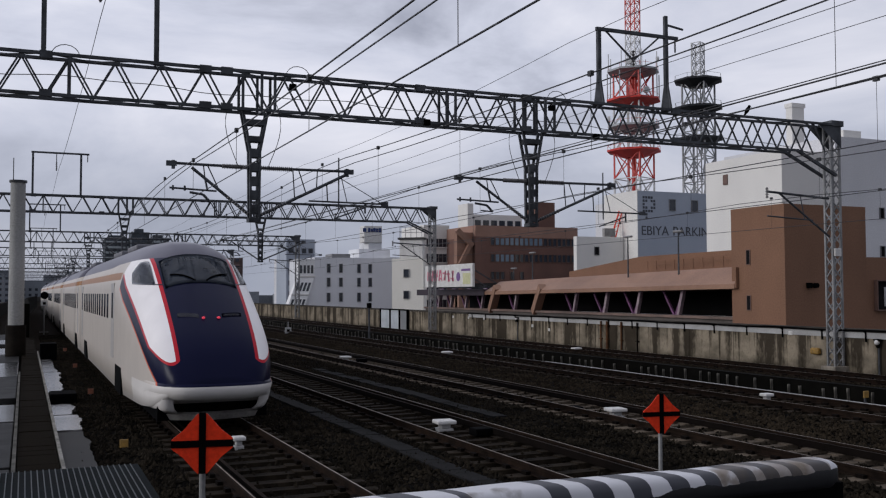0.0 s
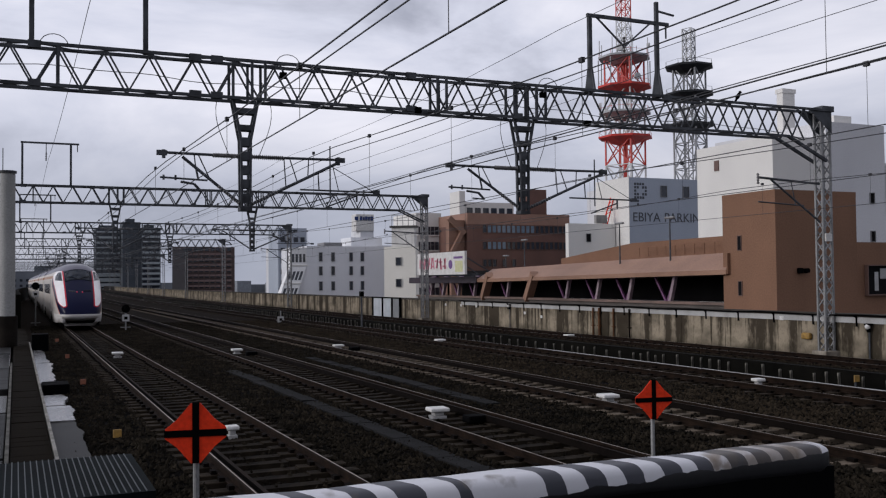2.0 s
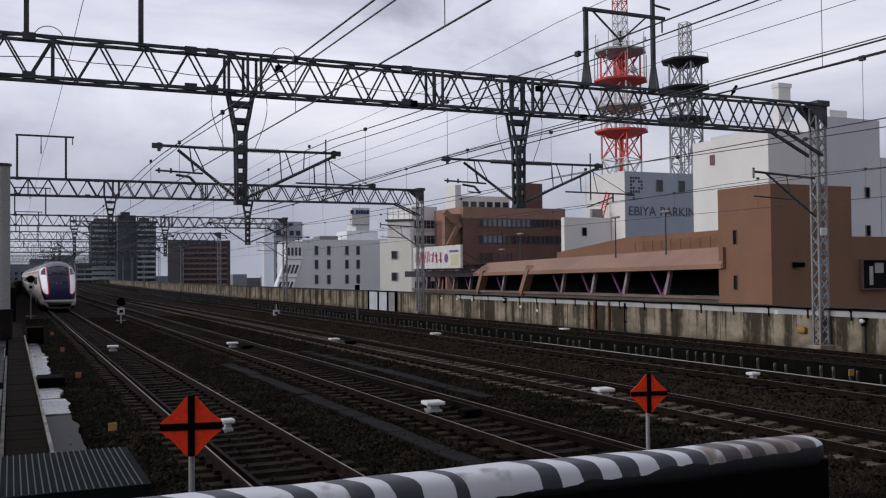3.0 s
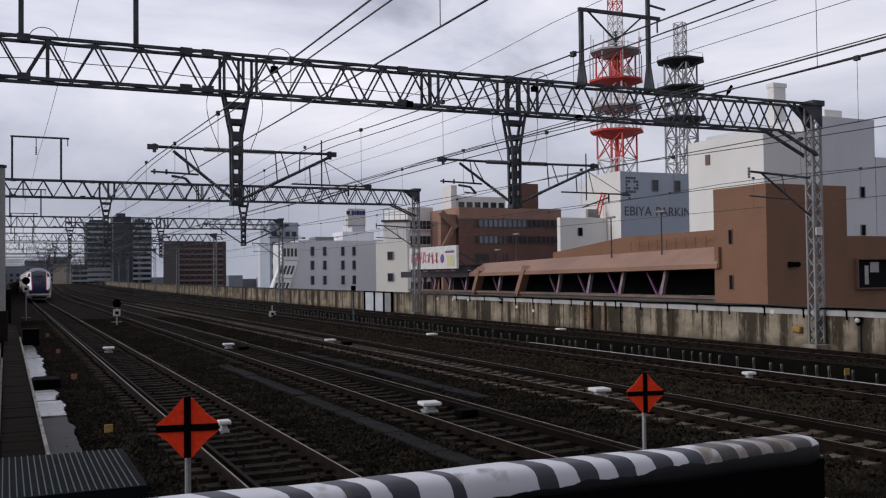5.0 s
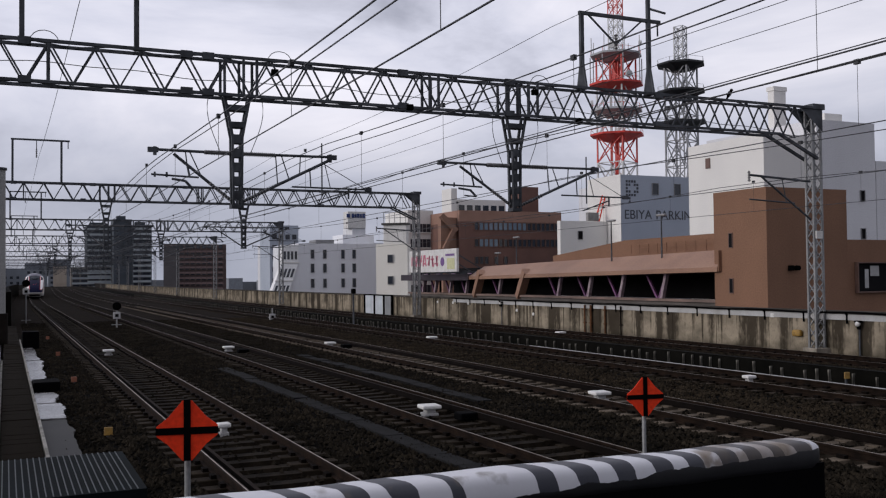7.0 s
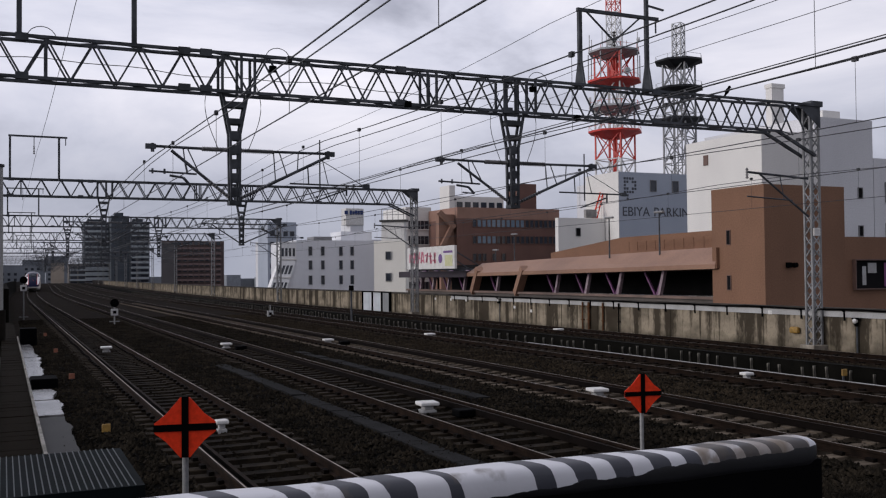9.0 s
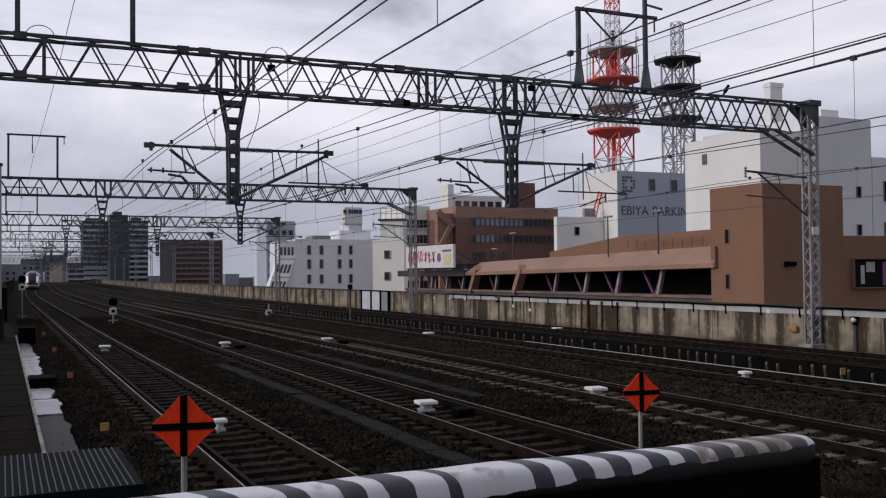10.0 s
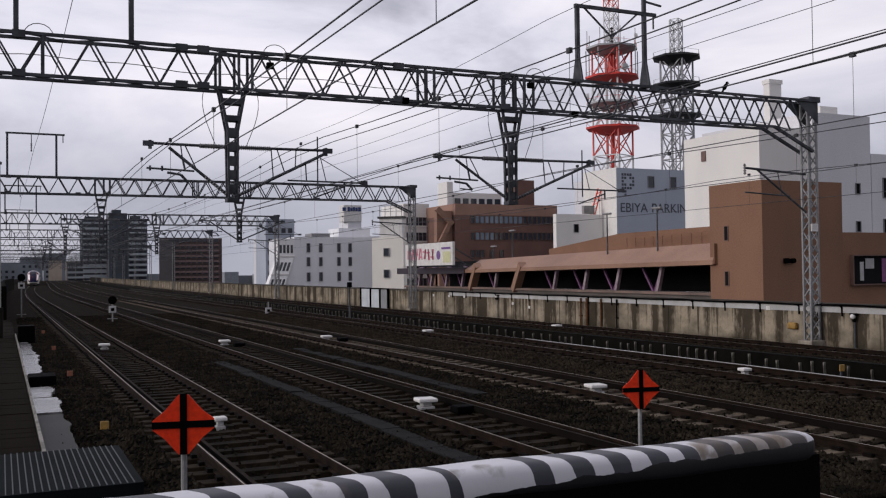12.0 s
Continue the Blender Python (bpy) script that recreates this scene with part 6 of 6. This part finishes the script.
# ---- trackside and platform end ----
def cross_sign(x, y, z, h, group):
    """A red diamond board with blunt corners and a black upright cross, on a grey post."""
    s = thing("stop_marker", x, y, -0.3, -12, "red diamond stop marker with a black cross on a post", "sign", group)
    zc = z + 0.3
    bm = bmesh.new()
    c = h * 0.16
    pts = [(-c, h), (c, h), (h * 0.62, h * 0.46), (h, c), (h, -c), (h * 0.62, -h * 0.46), (c, -h), (-c, -h), (-h * 0.62, -h * 0.46), (-h, -c), (-h, c), (-h * 0.62, h * 0.46)]
    front = [bm.verts.new((a, -0.012, zc + b)) for a, b in pts]
    back = [bm.verts.new((a, 0.0, zc + b)) for a, b in pts]
    bm.faces.new(front)
    bm.faces.new(list(reversed(back)))
    for i in range(len(pts)):
        j = (i + 1) % len(pts)
        bm.faces.new((front[j], front[i], back[i], back[j]))
    part("board", bm, M_RED, s)
    bm = bmesh.new()
    k = h * 0.115
    box(bm, -k, k, -0.02, -0.0125, zc - h * 1.0, zc + h * 1.04)
    box(bm, -h * 1.02, -k, -0.02, -0.0125, zc - k, zc + k)
    box(bm, k, h * 1.02, -0.02, -0.0125, zc - k, zc + k)
    part("cross", bm, M_BLACK, s)
    bm = bmesh.new()
    rod(bm, (0, 0.03, 0), (0, 0.03, zc + h * 0.9), 0.022, n=10)
    part("post", bm, M_STEELLIGHT, s)
    return s


def white_box(x, y, w=0.42):
    b = thing("track_marker", x, y, -0.19 + (LOW if x > 22 else 0.0), random.uniform(-6, 6), "small white table-shaped transponder between the rails", "marker", "white track markers")
    bm = bmesh.new()
    k = w / 0.42
    box(bm, -w / 2, w / 2, -0.2 * k, 0.2 * k, 0.13, 0.21, bevel=0.025)
    part("top", bm, M_WHITE, b)
    bm = bmesh.new()
    box(bm, -0.1 * k, 0.1 * k, -0.12 * k, 0.12 * k, 0.04, 0.132, bevel=0.015)
    box(bm, -0.15 * k, 0.15 * k, -0.17 * k, 0.17 * k, -0.04, 0.04, bevel=0.012)
    part("pedestal", bm, M_COPING, b, "stained pale pedestal")


def disc_signal(x, y, h, disc, group="ground signals"):
    s = thing("ground_signal", x, y, -0.25, 0, "low signal with black disc and white box", "signal", group)
    bm = bmesh.new()
    rod(bm, (0, 0, 0), (0, 0, h), 0.045, n=8)
    bar(bm, (-0.3, 0.05, 0.25), (0.3, 0.05, 0.25), 0.05)
    part("post", bm, M_STEELLIGHT, s)
    bm = bmesh.new()
    box(bm, -0.21, 0.21, -0.08, 0.08, h - 0.82, h - 0.4, bevel=0.03)
    part("number_box", bm, M_COPING, s)
    bm = bmesh.new()
    box(bm, -0.1, 0.1, -0.085, -0.081, h - 0.7, h - 0.52)
    part("marking", bm, M_BLACK, s)
    if disc:
        bm = bmesh.new()
        rod(bm, (0, -0.05, h - 0.05), (0, 0.03, h - 0.05), disc, n=24)
        rod(bm, (0, -0.2, h - 0.02), (0, -0.05, h - 0.02), disc * 0.4, n=12)
        part("disc", bm, M_BLACK, s)


def build_trackside():
    cross_sign(1.14, 6.72, 1.66, 0.205, "stop markers")
    cross_sign(6.2, 8.35, 1.4, 0.205, "stop markers")
    for x, y in ((8.1, 18.35), (12.5, 18.55), (8.1, 38.2), (12.38, 38.3), (17.5, 39.3), (25.1, 40.6), (3.62, 38.9)):
        white_box(x, y)
    white_box(3.7, 17.9, 0.24)
    white_box(17.85, 19.5, 0.28)
    disc_signal(1.27, 71.7, 2.85, 0.26)
    disc_signal(6.14, 60.9, 1.42, 0.25)
    disc_signal(16.88, 65.2, 0.9, 0)
    # junction boxes between the rails
    for x, y in ((8.45, 17.3), (12.0, 19.6), (8.4, 37.0), (12.75, 37.3)):
        bm = bmesh.new()
        box(bm, -0.2, 0.2, -0.18, 0.18, 0, 0.15, bevel=0.03)
        tagged(link("junction_box", bm, M_BLACK), "low black junction box on the ballast", "box", "junction boxes").matrix_world = pose(x, y, -0.18)
    # small yellow and orange markers
    for x, y, m, n in ((1.71, 18.4, M_YELLOW, 0.075), (1.74, 28.5, M_ORANGE, 0.075), (1.8, 38.8, M_ORANGE, 0.075), (1.85, 50, M_ORANGE, 0.075), (20.4, 18.6, M_YELLOW, 0.09)):
        s = thing("distance_marker", x, y, -0.25, 0, "small coloured marker plate on a stub", "marker", "distance markers")
        bm = bmesh.new()
        box(bm, -n, n, -0.02, 0.02, 0.12, 0.12 + 2 * n, bevel=0.01)
        part("plate", bm, m, s)
        bm = bmesh.new()
        box(bm, -0.03, 0.03, 0.02, 0.05, 0, 0.2)
        part("stub", bm, M_STEEL, s)
    # yellow box and lamp on the parapet near the first gantry
    bm = bmesh.new()
    box(bm, -0.1, 0.1, -0.22, 0.22, -0.13, 0.13, bevel=0.07)
    tagged(link("yellow_cover", bm, M_YELLOW), "round yellow cover hung beside the gantry post", "cover").matrix_world = pose(28.29, 28.19, 0.35)
    for y, z, lp in ((25.2, 0.83, 0.1), (52.75, 1.0, 0.085), (14.5, 0.85, 0.1)):
        s = thing("wall_lamp", WALL_X - 0.17, y, 0, 0, "white lamp on a dark post at the parapet", "lamp", "wall lamps")
        bm = bmesh.new()
        rod(bm, (0.04, 0, -0.58), (0.04, 0, z), 0.035)
        part("post", bm, M_STEEL, s)
        bm = bmesh.new()
        box(bm, -0.09, 0.09, -0.14, 0.14, z + 0.05, z + 0.12, bevel=0.02)
        rod(bm, (0, 0, z - 0.2), (0, 0, z - 0.06), 0.06, 0.09)
        part("housing", bm, M_BLACK, s)
        bm = bmesh.new()
        bmesh.ops.create_uvsphere(bm, u_segments=12, v_segments=8, radius=lp, matrix=Matrix.Translation((-0.05, 0, z)))
        part("lamp_glass", bm, M_WHITE, s, smooth=True)
    for y, z in ((29.57, 1.0), (50.9, 0.62), (48.9, 0.45), (60.0, 0.9), (62.6, 0.9), (57.6, 0.9)):
        bm = bmesh.new()
        box(bm, -0.012, 0.012, -0.11, 0.11, -0.08, 0.08, bevel=0.008)
        tagged(link("wall_plate", bm, M_WHITE), "small white plate on the stained parapet", "plate", "wall plates").matrix_world = pose(WALL_X - 0.09, y, z)
    rusty = mat("rusty_pipe", (0.16, 0.075, 0.035), (0.07, 0.035, 0.02), 0.85, 0, 3, 30, 0.2, spec=0.1)
    for y, r in ((43.3, 0.05), (42.7, 0.07), (41.4, 0.05), (40.0, 0.045)):
        bm = bmesh.new()
        rod(bm, (0, 0, -0.58), (0, 0, 1.12), r, n=10)
        for z in (0.15, 0.85):
            box(bm, -r - 0.02, 0.09, -r - 0.03, r + 0.03, z, z + 0.05)
        tagged(link("drain_pipe", bm, rusty if y > 41 else M_CLIP), "rusty upright drain pipe on the parapet", "pipe", "drain pipes").matrix_world = pose(WALL_X - 0.15, y, 0)
    # fence post with a cable lamp behind the fourth track
    s = thing("track_post", 19.0, 54.2, -0.3, 0, "thin grey post with a small head beside the channel", "post")
    bm = bmesh.new()
    rod(bm, (0, 0, 0), (0, 0, 2.1), 0.06)
    part("pole", bm, M_STEEL, s)
    bm = bmesh.new()
    box(bm, -0.12, 0.12, -0.15, 0.15, 2.05, 2.35, bevel=0.04)
    part("head", bm, M_BLACK, s)
    # round concrete column
    s = thing("concrete_column", -0.33, 46.0, -0.3, 0, "round pale concrete column with a dark cap", "column")
    bm = bmesh.new()
    rod(bm, (0, 0, 0), (0, 0, 7.9), 0.33, 0.31, n=28)
    part("shaft", bm, mat("pale_column", (0.36, 0.36, 0.35), (0.27, 0.27, 0.26), 0.75, 0, 0.8, 15, 0.15, streak=0.6), s)
    bm = bmesh.new()
    rod(bm, (0, 0, 7.9), (0, 0, 8.0), 0.37, n=28)
    rod(bm, (-0.2, 0, 8.0), (-0.2, 0, 9.0), 0.02)
    part("cap", bm, M_STEEL, s)
    bm = bmesh.new()
    rod(bm, (0, 0, -0.1), (0, 0, 1.6), 0.42, n=28)
    part("foot", bm, M_CONCDARK, s)
    # bird on the feeder cable
    b = thing("bird", 23.82, 26.75, ZT + 0.06, 10, "dark crow perched on the gantry beam", "bird")
    bm = bmesh.new()
    bmesh.ops.create_uvsphere(bm, u_segments=12, v_segments=8, radius=0.1, matrix=pose(0, 0, 0.19, 0, 38, 0) @ Matrix.Diagonal((0.75, 0.75, 1.8, 1)))
    part("body", bm, M_BLACK, b, smooth=True)
    bm = bmesh.new()
    bmesh.ops.create_uvsphere(bm, u_segments=10, v_segments=6, radius=0.058, matrix=Matrix.Translation((0.12, 0, 0.34)))
    rod(bm, (0.15, 0, 0.34), (0.25, 0, 0.32), 0.024, 0.004, n=6)
    part("head", bm, M_BLACK, b, smooth=True)
    bm = bmesh.new()
    bar(bm, (-0.06, 0, 0.1), (-0.2, 0, -0.06), 0.08, 0.03)
    part("tail", bm, M_BLACK, b)


def stripes():
    m = bpy.data.materials.new("striped_rail_paint")
    m.use_nodes = True
    nt = m.node_tree
    bs = nt.nodes["Principled BSDF"]
    bs.inputs["Roughness"].default_value = 0.5
    co = nt.nodes.new("ShaderNodeTexCoord")
    sp = nt.nodes.new("ShaderNodeSeparateXYZ")
    nt.links.new(co.outputs["Object"], sp.inputs[0])
    nz = nt.nodes.new("ShaderNodeTexNoise")
    nz.inputs["Scale"].default_value = 14
    nz.inputs["Detail"].default_value = 6
    nt.links.new(co.outputs["Object"], nz.inputs["Vector"])

    def op(kind, a, b):
        n = nt.nodes.new("ShaderNodeMath")
        n.operation = kind
        for i, v in enumerate((a, b)):
            if isinstance(v, (int, float)):
                n.inputs[i].default_value = v
            else:
                nt.links.new(v, n.inputs[i])
        return n.outputs[0]
    # bands of uneven width, taped across the rail by eye
    u = op("ADD", sp.outputs[0], op("MULTIPLY", op("SUBTRACT", nz.outputs["Fac"], 0.5), 0.022))
    u = op("ADD", u, op("SUBTRACT", op("MULTIPLY", sp.outputs[1], 0.5), 0.02))
    u = op("ADD", u, op("MULTIPLY", op("SUBTRACT", sp.outputs[2], 2.31), 0.3))
    edges = (0.1, 0.16, 0.23, 0.285, 0.33, 0.41, 0.45, 0.505, 0.545, 0.59, 0.64, 0.705, 0.735, 0.885, 0.93, 0.98, 1.025, 1.07, 1.12, 1.165, 1.215, 1.25, 1.3, 1.345, 1.39, 1.42, 1.455, 1.49, 1.525, 1.56, 1.605)
    tape = nt.nodes.new("ShaderNodeValToRGB")
    tape.color_ramp.interpolation = "CONSTANT"
    te = tape.color_ramp.elements
    te[0].position, te[0].color = 0.0, (1, 1, 1, 1)
    te[1].position, te[1].color = edges[0] / 1.7, (0, 0, 0, 1)
    for i, q in enumerate(edges[1:]):
        e = te.new(q / 1.7)
        e.color = (0, 0, 0, 1) if i % 2 else (1, 1, 1, 1)
    nt.links.new(op("DIVIDE", u, 1.7), tape.inputs["Fac"])
    band = tape.outputs["Color"]
    dirt = op("MULTIPLY", op("SUBTRACT", sp.outputs[0], 1.36), 3.5)
    dirt = op("MINIMUM", op("MAXIMUM", op("ADD", dirt, op("MULTIPLY", op("SUBTRACT", nz.outputs["Fac"], 0.52), 5.0)), 0.0), 0.68)
    dirt = op("MULTIPLY", dirt, op("LESS_THAN", sp.outputs[0], 1.648))
    mx = nt.nodes.new("ShaderNodeMix")
    mx.data_type = "RGBA"
    mx.inputs["A"].default_value = (0.60, 0.60, 0.63, 1)
    mx.inputs["B"].default_value = (0.042, 0.044, 0.056, 1)
    nt.links.new(band, mx.inputs["Factor"])
    wear = nt.nodes.new("ShaderNodeValToRGB")
    wear.color_ramp.elements[0].position = 0.60
    wear.color_ramp.elements[1].position = 0.78
    nt.links.new(nz.outputs["Fac"], wear.inputs["Fac"])
    rust = nt.nodes.new("ShaderNodeMix")
    rust.data_type = "RGBA"
    nt.links.new(wear.outputs["Color"], rust.inputs["Factor"])
    nt.links.new(mx.outputs["Result"], rust.inputs["A"])
    rust.inputs["B"].default_value = (0.12, 0.10, 0.08, 1)
    ochre = nt.nodes.new("ShaderNodeMix")
    ochre.data_type = "RGBA"
    nt.links.new(dirt, ochre.inputs["Factor"])
    nt.links.new(rust.outputs["Result"], ochre.inputs["A"])
    grime = nt.nodes.new("ShaderNodeMix")
    grime.data_type = "RGBA"
    nt.links.new(op("MULTIPLY", band, 0.75), grime.inputs["Factor"])
    grime.inputs["A"].default_value = (0.15, 0.108, 0.065, 1)
    grime.inputs["B"].default_value = (0.03, 0.028, 0.03, 1)
    nt.links.new(grime.outputs["Result"], ochre.inputs["B"])
    # lower side black, its ragged edge climbing towards the right end
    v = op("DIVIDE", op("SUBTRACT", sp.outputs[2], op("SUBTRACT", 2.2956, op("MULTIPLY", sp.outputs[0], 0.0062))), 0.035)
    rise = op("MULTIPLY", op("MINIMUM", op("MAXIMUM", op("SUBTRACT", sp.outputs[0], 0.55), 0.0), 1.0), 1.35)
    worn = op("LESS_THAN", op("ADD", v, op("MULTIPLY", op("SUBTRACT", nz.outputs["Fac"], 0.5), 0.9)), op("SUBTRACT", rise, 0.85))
    low_black = nt.nodes.new("ShaderNodeMix")
    low_black.data_type = "RGBA"
    nt.links.new(worn, low_black.inputs["Factor"])
    nt.links.new(ochre.outputs["Result"], low_black.inputs["A"])
    low_black.inputs["B"].default_value = (0.006, 0.006, 0.0075, 1)
    nt.links.new(low_black.outputs["Result"], bs.inputs["Base Color"])
    bp = nt.nodes.new("ShaderNodeBump")
    bp.inputs["Strength"].default_value = 0.25
    bp.inputs["Distance"].default_value = 0.01
    nt.links.new(nz.outputs["Fac"], bp.inputs["Height"])
    nt.links.new(bp.outputs["Normal"], bs.inputs["Normal"])
    return m


def build_platform():
    bm = bmesh.new()
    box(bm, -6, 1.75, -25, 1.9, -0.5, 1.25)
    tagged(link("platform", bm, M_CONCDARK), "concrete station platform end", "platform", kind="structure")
    # striped guard rail across the platform end
    r = thing("guard_rail", 0, 1.64, 0, 0, "thick guard rail wrapped in black and white stripes", "railing")
    bm = bmesh.new()
    rings = []
    stops = [-2.0 + 0.06 * i for i in range(61)] + [1.645, 1.665, 1.679, 1.687, 1.69]
    for x in stops:
        k = 1.0 if x <= 1.645 else math.sqrt(max(0.0, 1 - ((x - 1.645) / 0.0452) ** 2)) * 0.75 + 0.25
        zc = 2.31 - 0.0062 * (x + 2.0) - 0.002 + 0.0015 * math.sin(x * 9) + 0.001 * math.sin(x * 23)
        ring = []
        for j in range(28):
            a = math.tau * j / 28
            ca, sa = math.cos(a), math.sin(a)
            ring.append(bm.verts.new((x, 0.006 + 0.044 * k * math.copysign(abs(ca) ** 0.5, ca), zc + 0.035 * k * math.copysign(abs(sa) ** 0.6, sa))))
        rings.append(ring)
    for q, w in zip(rings, rings[1:]):
        for j in range(28):
            bm.faces.new((q[j], q[(j + 1) % 28], w[(j + 1) % 28], w[j]))
    bm.faces.new(rings[-1])
    bmesh.ops.recalc_face_normals(bm, faces=bm.faces[:])
    part("rail", bm, stripes(), r, smooth=True)
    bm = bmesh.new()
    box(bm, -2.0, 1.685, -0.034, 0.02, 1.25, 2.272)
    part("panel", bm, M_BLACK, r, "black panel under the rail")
    bm = bmesh.new()
    for x in (-1.5, 0.0, 1.5):
        box(bm, x - 0.04, x + 0.04, 0.03, 0.1, 1.25, 2.25)
    part("upright", bm, M_STEEL, r)
    # ribbed steel deck past the rail
    d = thing("steel_deck", -2.59, 6.99, 0, 0, "dark ribbed steel deck plate on trestles", "deck")
    bm = bmesh.new()
    box(bm, 0, 3.5, 0, 1.6, 1.15, 1.235)
    part("plate", bm, mat("dark_deck_steel", (0.005, 0.0088, 0.0105), (0.0022, 0.004, 0.0046), 0.85, 0, 2, 25, 0.1, spec=0.08), d)
    bm = bmesh.new()
    box(bm, -0.004, 0.004, 0, 1.6, 0, 0.006)
    src = part("rib", bm, mat("worn_rib", (0.042, 0.056, 0.061), (0.014, 0.02, 0.022), 0.5, 0, 2, 25, 0.05, spec=0.3), d)
    src.matrix_basis = pose(0.05, 0, 1.235)
    for i in range(1, 75):
        again("rib", src, d, pose(0.05 + i * 0.0458, 0, 1.235))
    bm = bmesh.new()
    for x in (0.2, 1.7, 3.3):
        for y in (0.15, 1.25):
            box(bm, x - 0.06, x + 0.06, y - 0.06, y + 0.06, -0.3, 1.17)
    part("trestle", bm, M_STEEL, d)
    # cable trough lids, walkway and wet concrete slabs beside the first track
    w = thing("walkway", 0, 0, 0, 0, "dark brown walkway with cable trough lids beside the track", "walkway", kind="structure")
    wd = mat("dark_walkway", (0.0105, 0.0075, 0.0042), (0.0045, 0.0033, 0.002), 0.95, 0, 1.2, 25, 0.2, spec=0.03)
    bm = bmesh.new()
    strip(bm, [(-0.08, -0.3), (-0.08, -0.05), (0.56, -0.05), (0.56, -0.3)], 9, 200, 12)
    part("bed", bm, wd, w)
    bm = bmesh.new()
    strip(bm, [(0.57, -0.3), (0.57, 0.02), (0.62, 0.02), (0.62, -0.3)], 9, 48, 12)
    part("kerb_edge", bm, mat("worn_kerb", (0.34, 0.325, 0.3), (0.12, 0.115, 0.1), 0.85, 0, 2.5, 25, 0.2, placed=True, spec=0.1), w, "pale worn kerb edge")
    bm = bmesh.new()
    strip(bm, [(-0.15, -0.3), (-0.15, 0.0), (-0.09, 0.0), (-0.09, -0.3)], 9, 36, 12)
    part("kerb_edge", bm, mat("mossy_kerb", (0.16, 0.155, 0.14), (0.04, 0.039, 0.033), 0.85, 0, 2, 20, 0.2, placed=True, spec=0.1), w, "mossy grey kerb edge")
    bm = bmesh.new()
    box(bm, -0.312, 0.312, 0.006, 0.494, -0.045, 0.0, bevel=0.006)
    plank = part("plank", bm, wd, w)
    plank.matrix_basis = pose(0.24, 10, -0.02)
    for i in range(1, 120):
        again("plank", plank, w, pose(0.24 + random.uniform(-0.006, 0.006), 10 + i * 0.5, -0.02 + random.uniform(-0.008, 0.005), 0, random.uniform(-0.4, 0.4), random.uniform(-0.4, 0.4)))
    wet = mat("wet_pale_concrete", (0.27, 0.265, 0.265), (0.06, 0.058, 0.056), 0.2, 0, 1.8, 9, 0.1, 0.35)
    for y0, y1, x1 in ((21.0, 23.55, 1.2), (23.7, 25.9, 1.17), (29.1, 36.5, 1.15), (36.7, 43.5, 1.1), (10, 20.9, 1.2)):
        bm = bmesh.new()
        n = 36
        ring_v = [bm.verts.new((0.64, y0, -0.1)), bm.verts.new((0.64, y1, -0.1))]
        ring_v += [bm.verts.new((x1 - 0.05 + 0.16 * noise.noise((y0 * 3.1, 0.9 * (y1 + (y0 - y1) * i / n), 1.0)) + random.uniform(-0.02, 0.02), y1 + (y0 - y1) * i / n, -0.1)) for i in range(n + 1)]
        f = bm.faces.new(ring_v)
        e = bmesh.ops.extrude_face_region(bm, geom=[f])
        bmesh.ops.translate(bm, verts=[v for v in e["geom"] if isinstance(v, bmesh.types.BMVert)], vec=(0, 0, -0.2))
        bmesh.ops.translate(bm, verts=bm.verts[:], vec=(0, 0, 0.0 if y0 > 20.0 else -0.03))
        bmesh.ops.recalc_face_normals(bm, faces=bm.faces[:])
        part("wet_slab", bm, wet if y0 > 20.0 else mat("damp_slab", (0.013, 0.0115, 0.0095), (0.0045, 0.004, 0.0035), 0.7, 0, 0.9, 9, 0.1, 0.5), w, "wet concrete slab beside the track")
    # dark cabinet on the walkway
    for y, h in ((44.5, 0.55), (27.2, 0.08)):
        bm = bmesh.new()
        box(bm, 0.64, 1.3, y - 0.5, y + 0.5, -0.25, h, bevel=0.03)
        tagged(link("trackside_box", bm, M_BLACK), "black trackside equipment box", "box", "trackside boxes")
    # low dark roofs and sheds left of the line
    wet2 = mat("wet_dark_slab", (0.036, 0.036, 0.036), (0.009, 0.009, 0.009), 0.6, 0, 1.6, 9, 0.1, 0.4, spec=0.1)
    pool = mat("flooded_slab", (0.08, 0.084, 0.088), (0.012, 0.0125, 0.013), 0.22, 0, 1.1, 9, 0.08, 0.3)
    for y0, y1, m in ((11, 16.5, wet2), (16.7, 22.4, wet2), (22.6, 26.0, pool), (27.6, 34.4, wet2), (34.7, 41.5, pool), (41.8, 47, wet2), (47.3, 52.5, pool), (57, 62, pool), (62.3, 70, wet2)):
        bm = bmesh.new()
        box(bm, -1.6, -0.17, y0, y1, -0.25, -0.06, bevel=0.02)
        tagged(link("cover_slab", bm, m), "flooded concrete cover slab beside the walkway" if m is pool else "wet grey cover slab beside the walkway", "slab", "cover slabs")


build_structure()
build_city()
build_trackside()
build_platform()
TRAIN = build_train()
build_tracks()
build_stones()


def motions():
    rows = []
    for t in (0, 1, 2, 3, 4, 5, 6, 7, 8, 9, 10, 11, 12):
        y = 18.9 + 20.7 * t + 0.045 * t * t
        rows.append((t, pose(TRACKS[0] + off(y), y, 0, 0, 0, heading(y))))
    walk(TRAIN, rows)


motions()
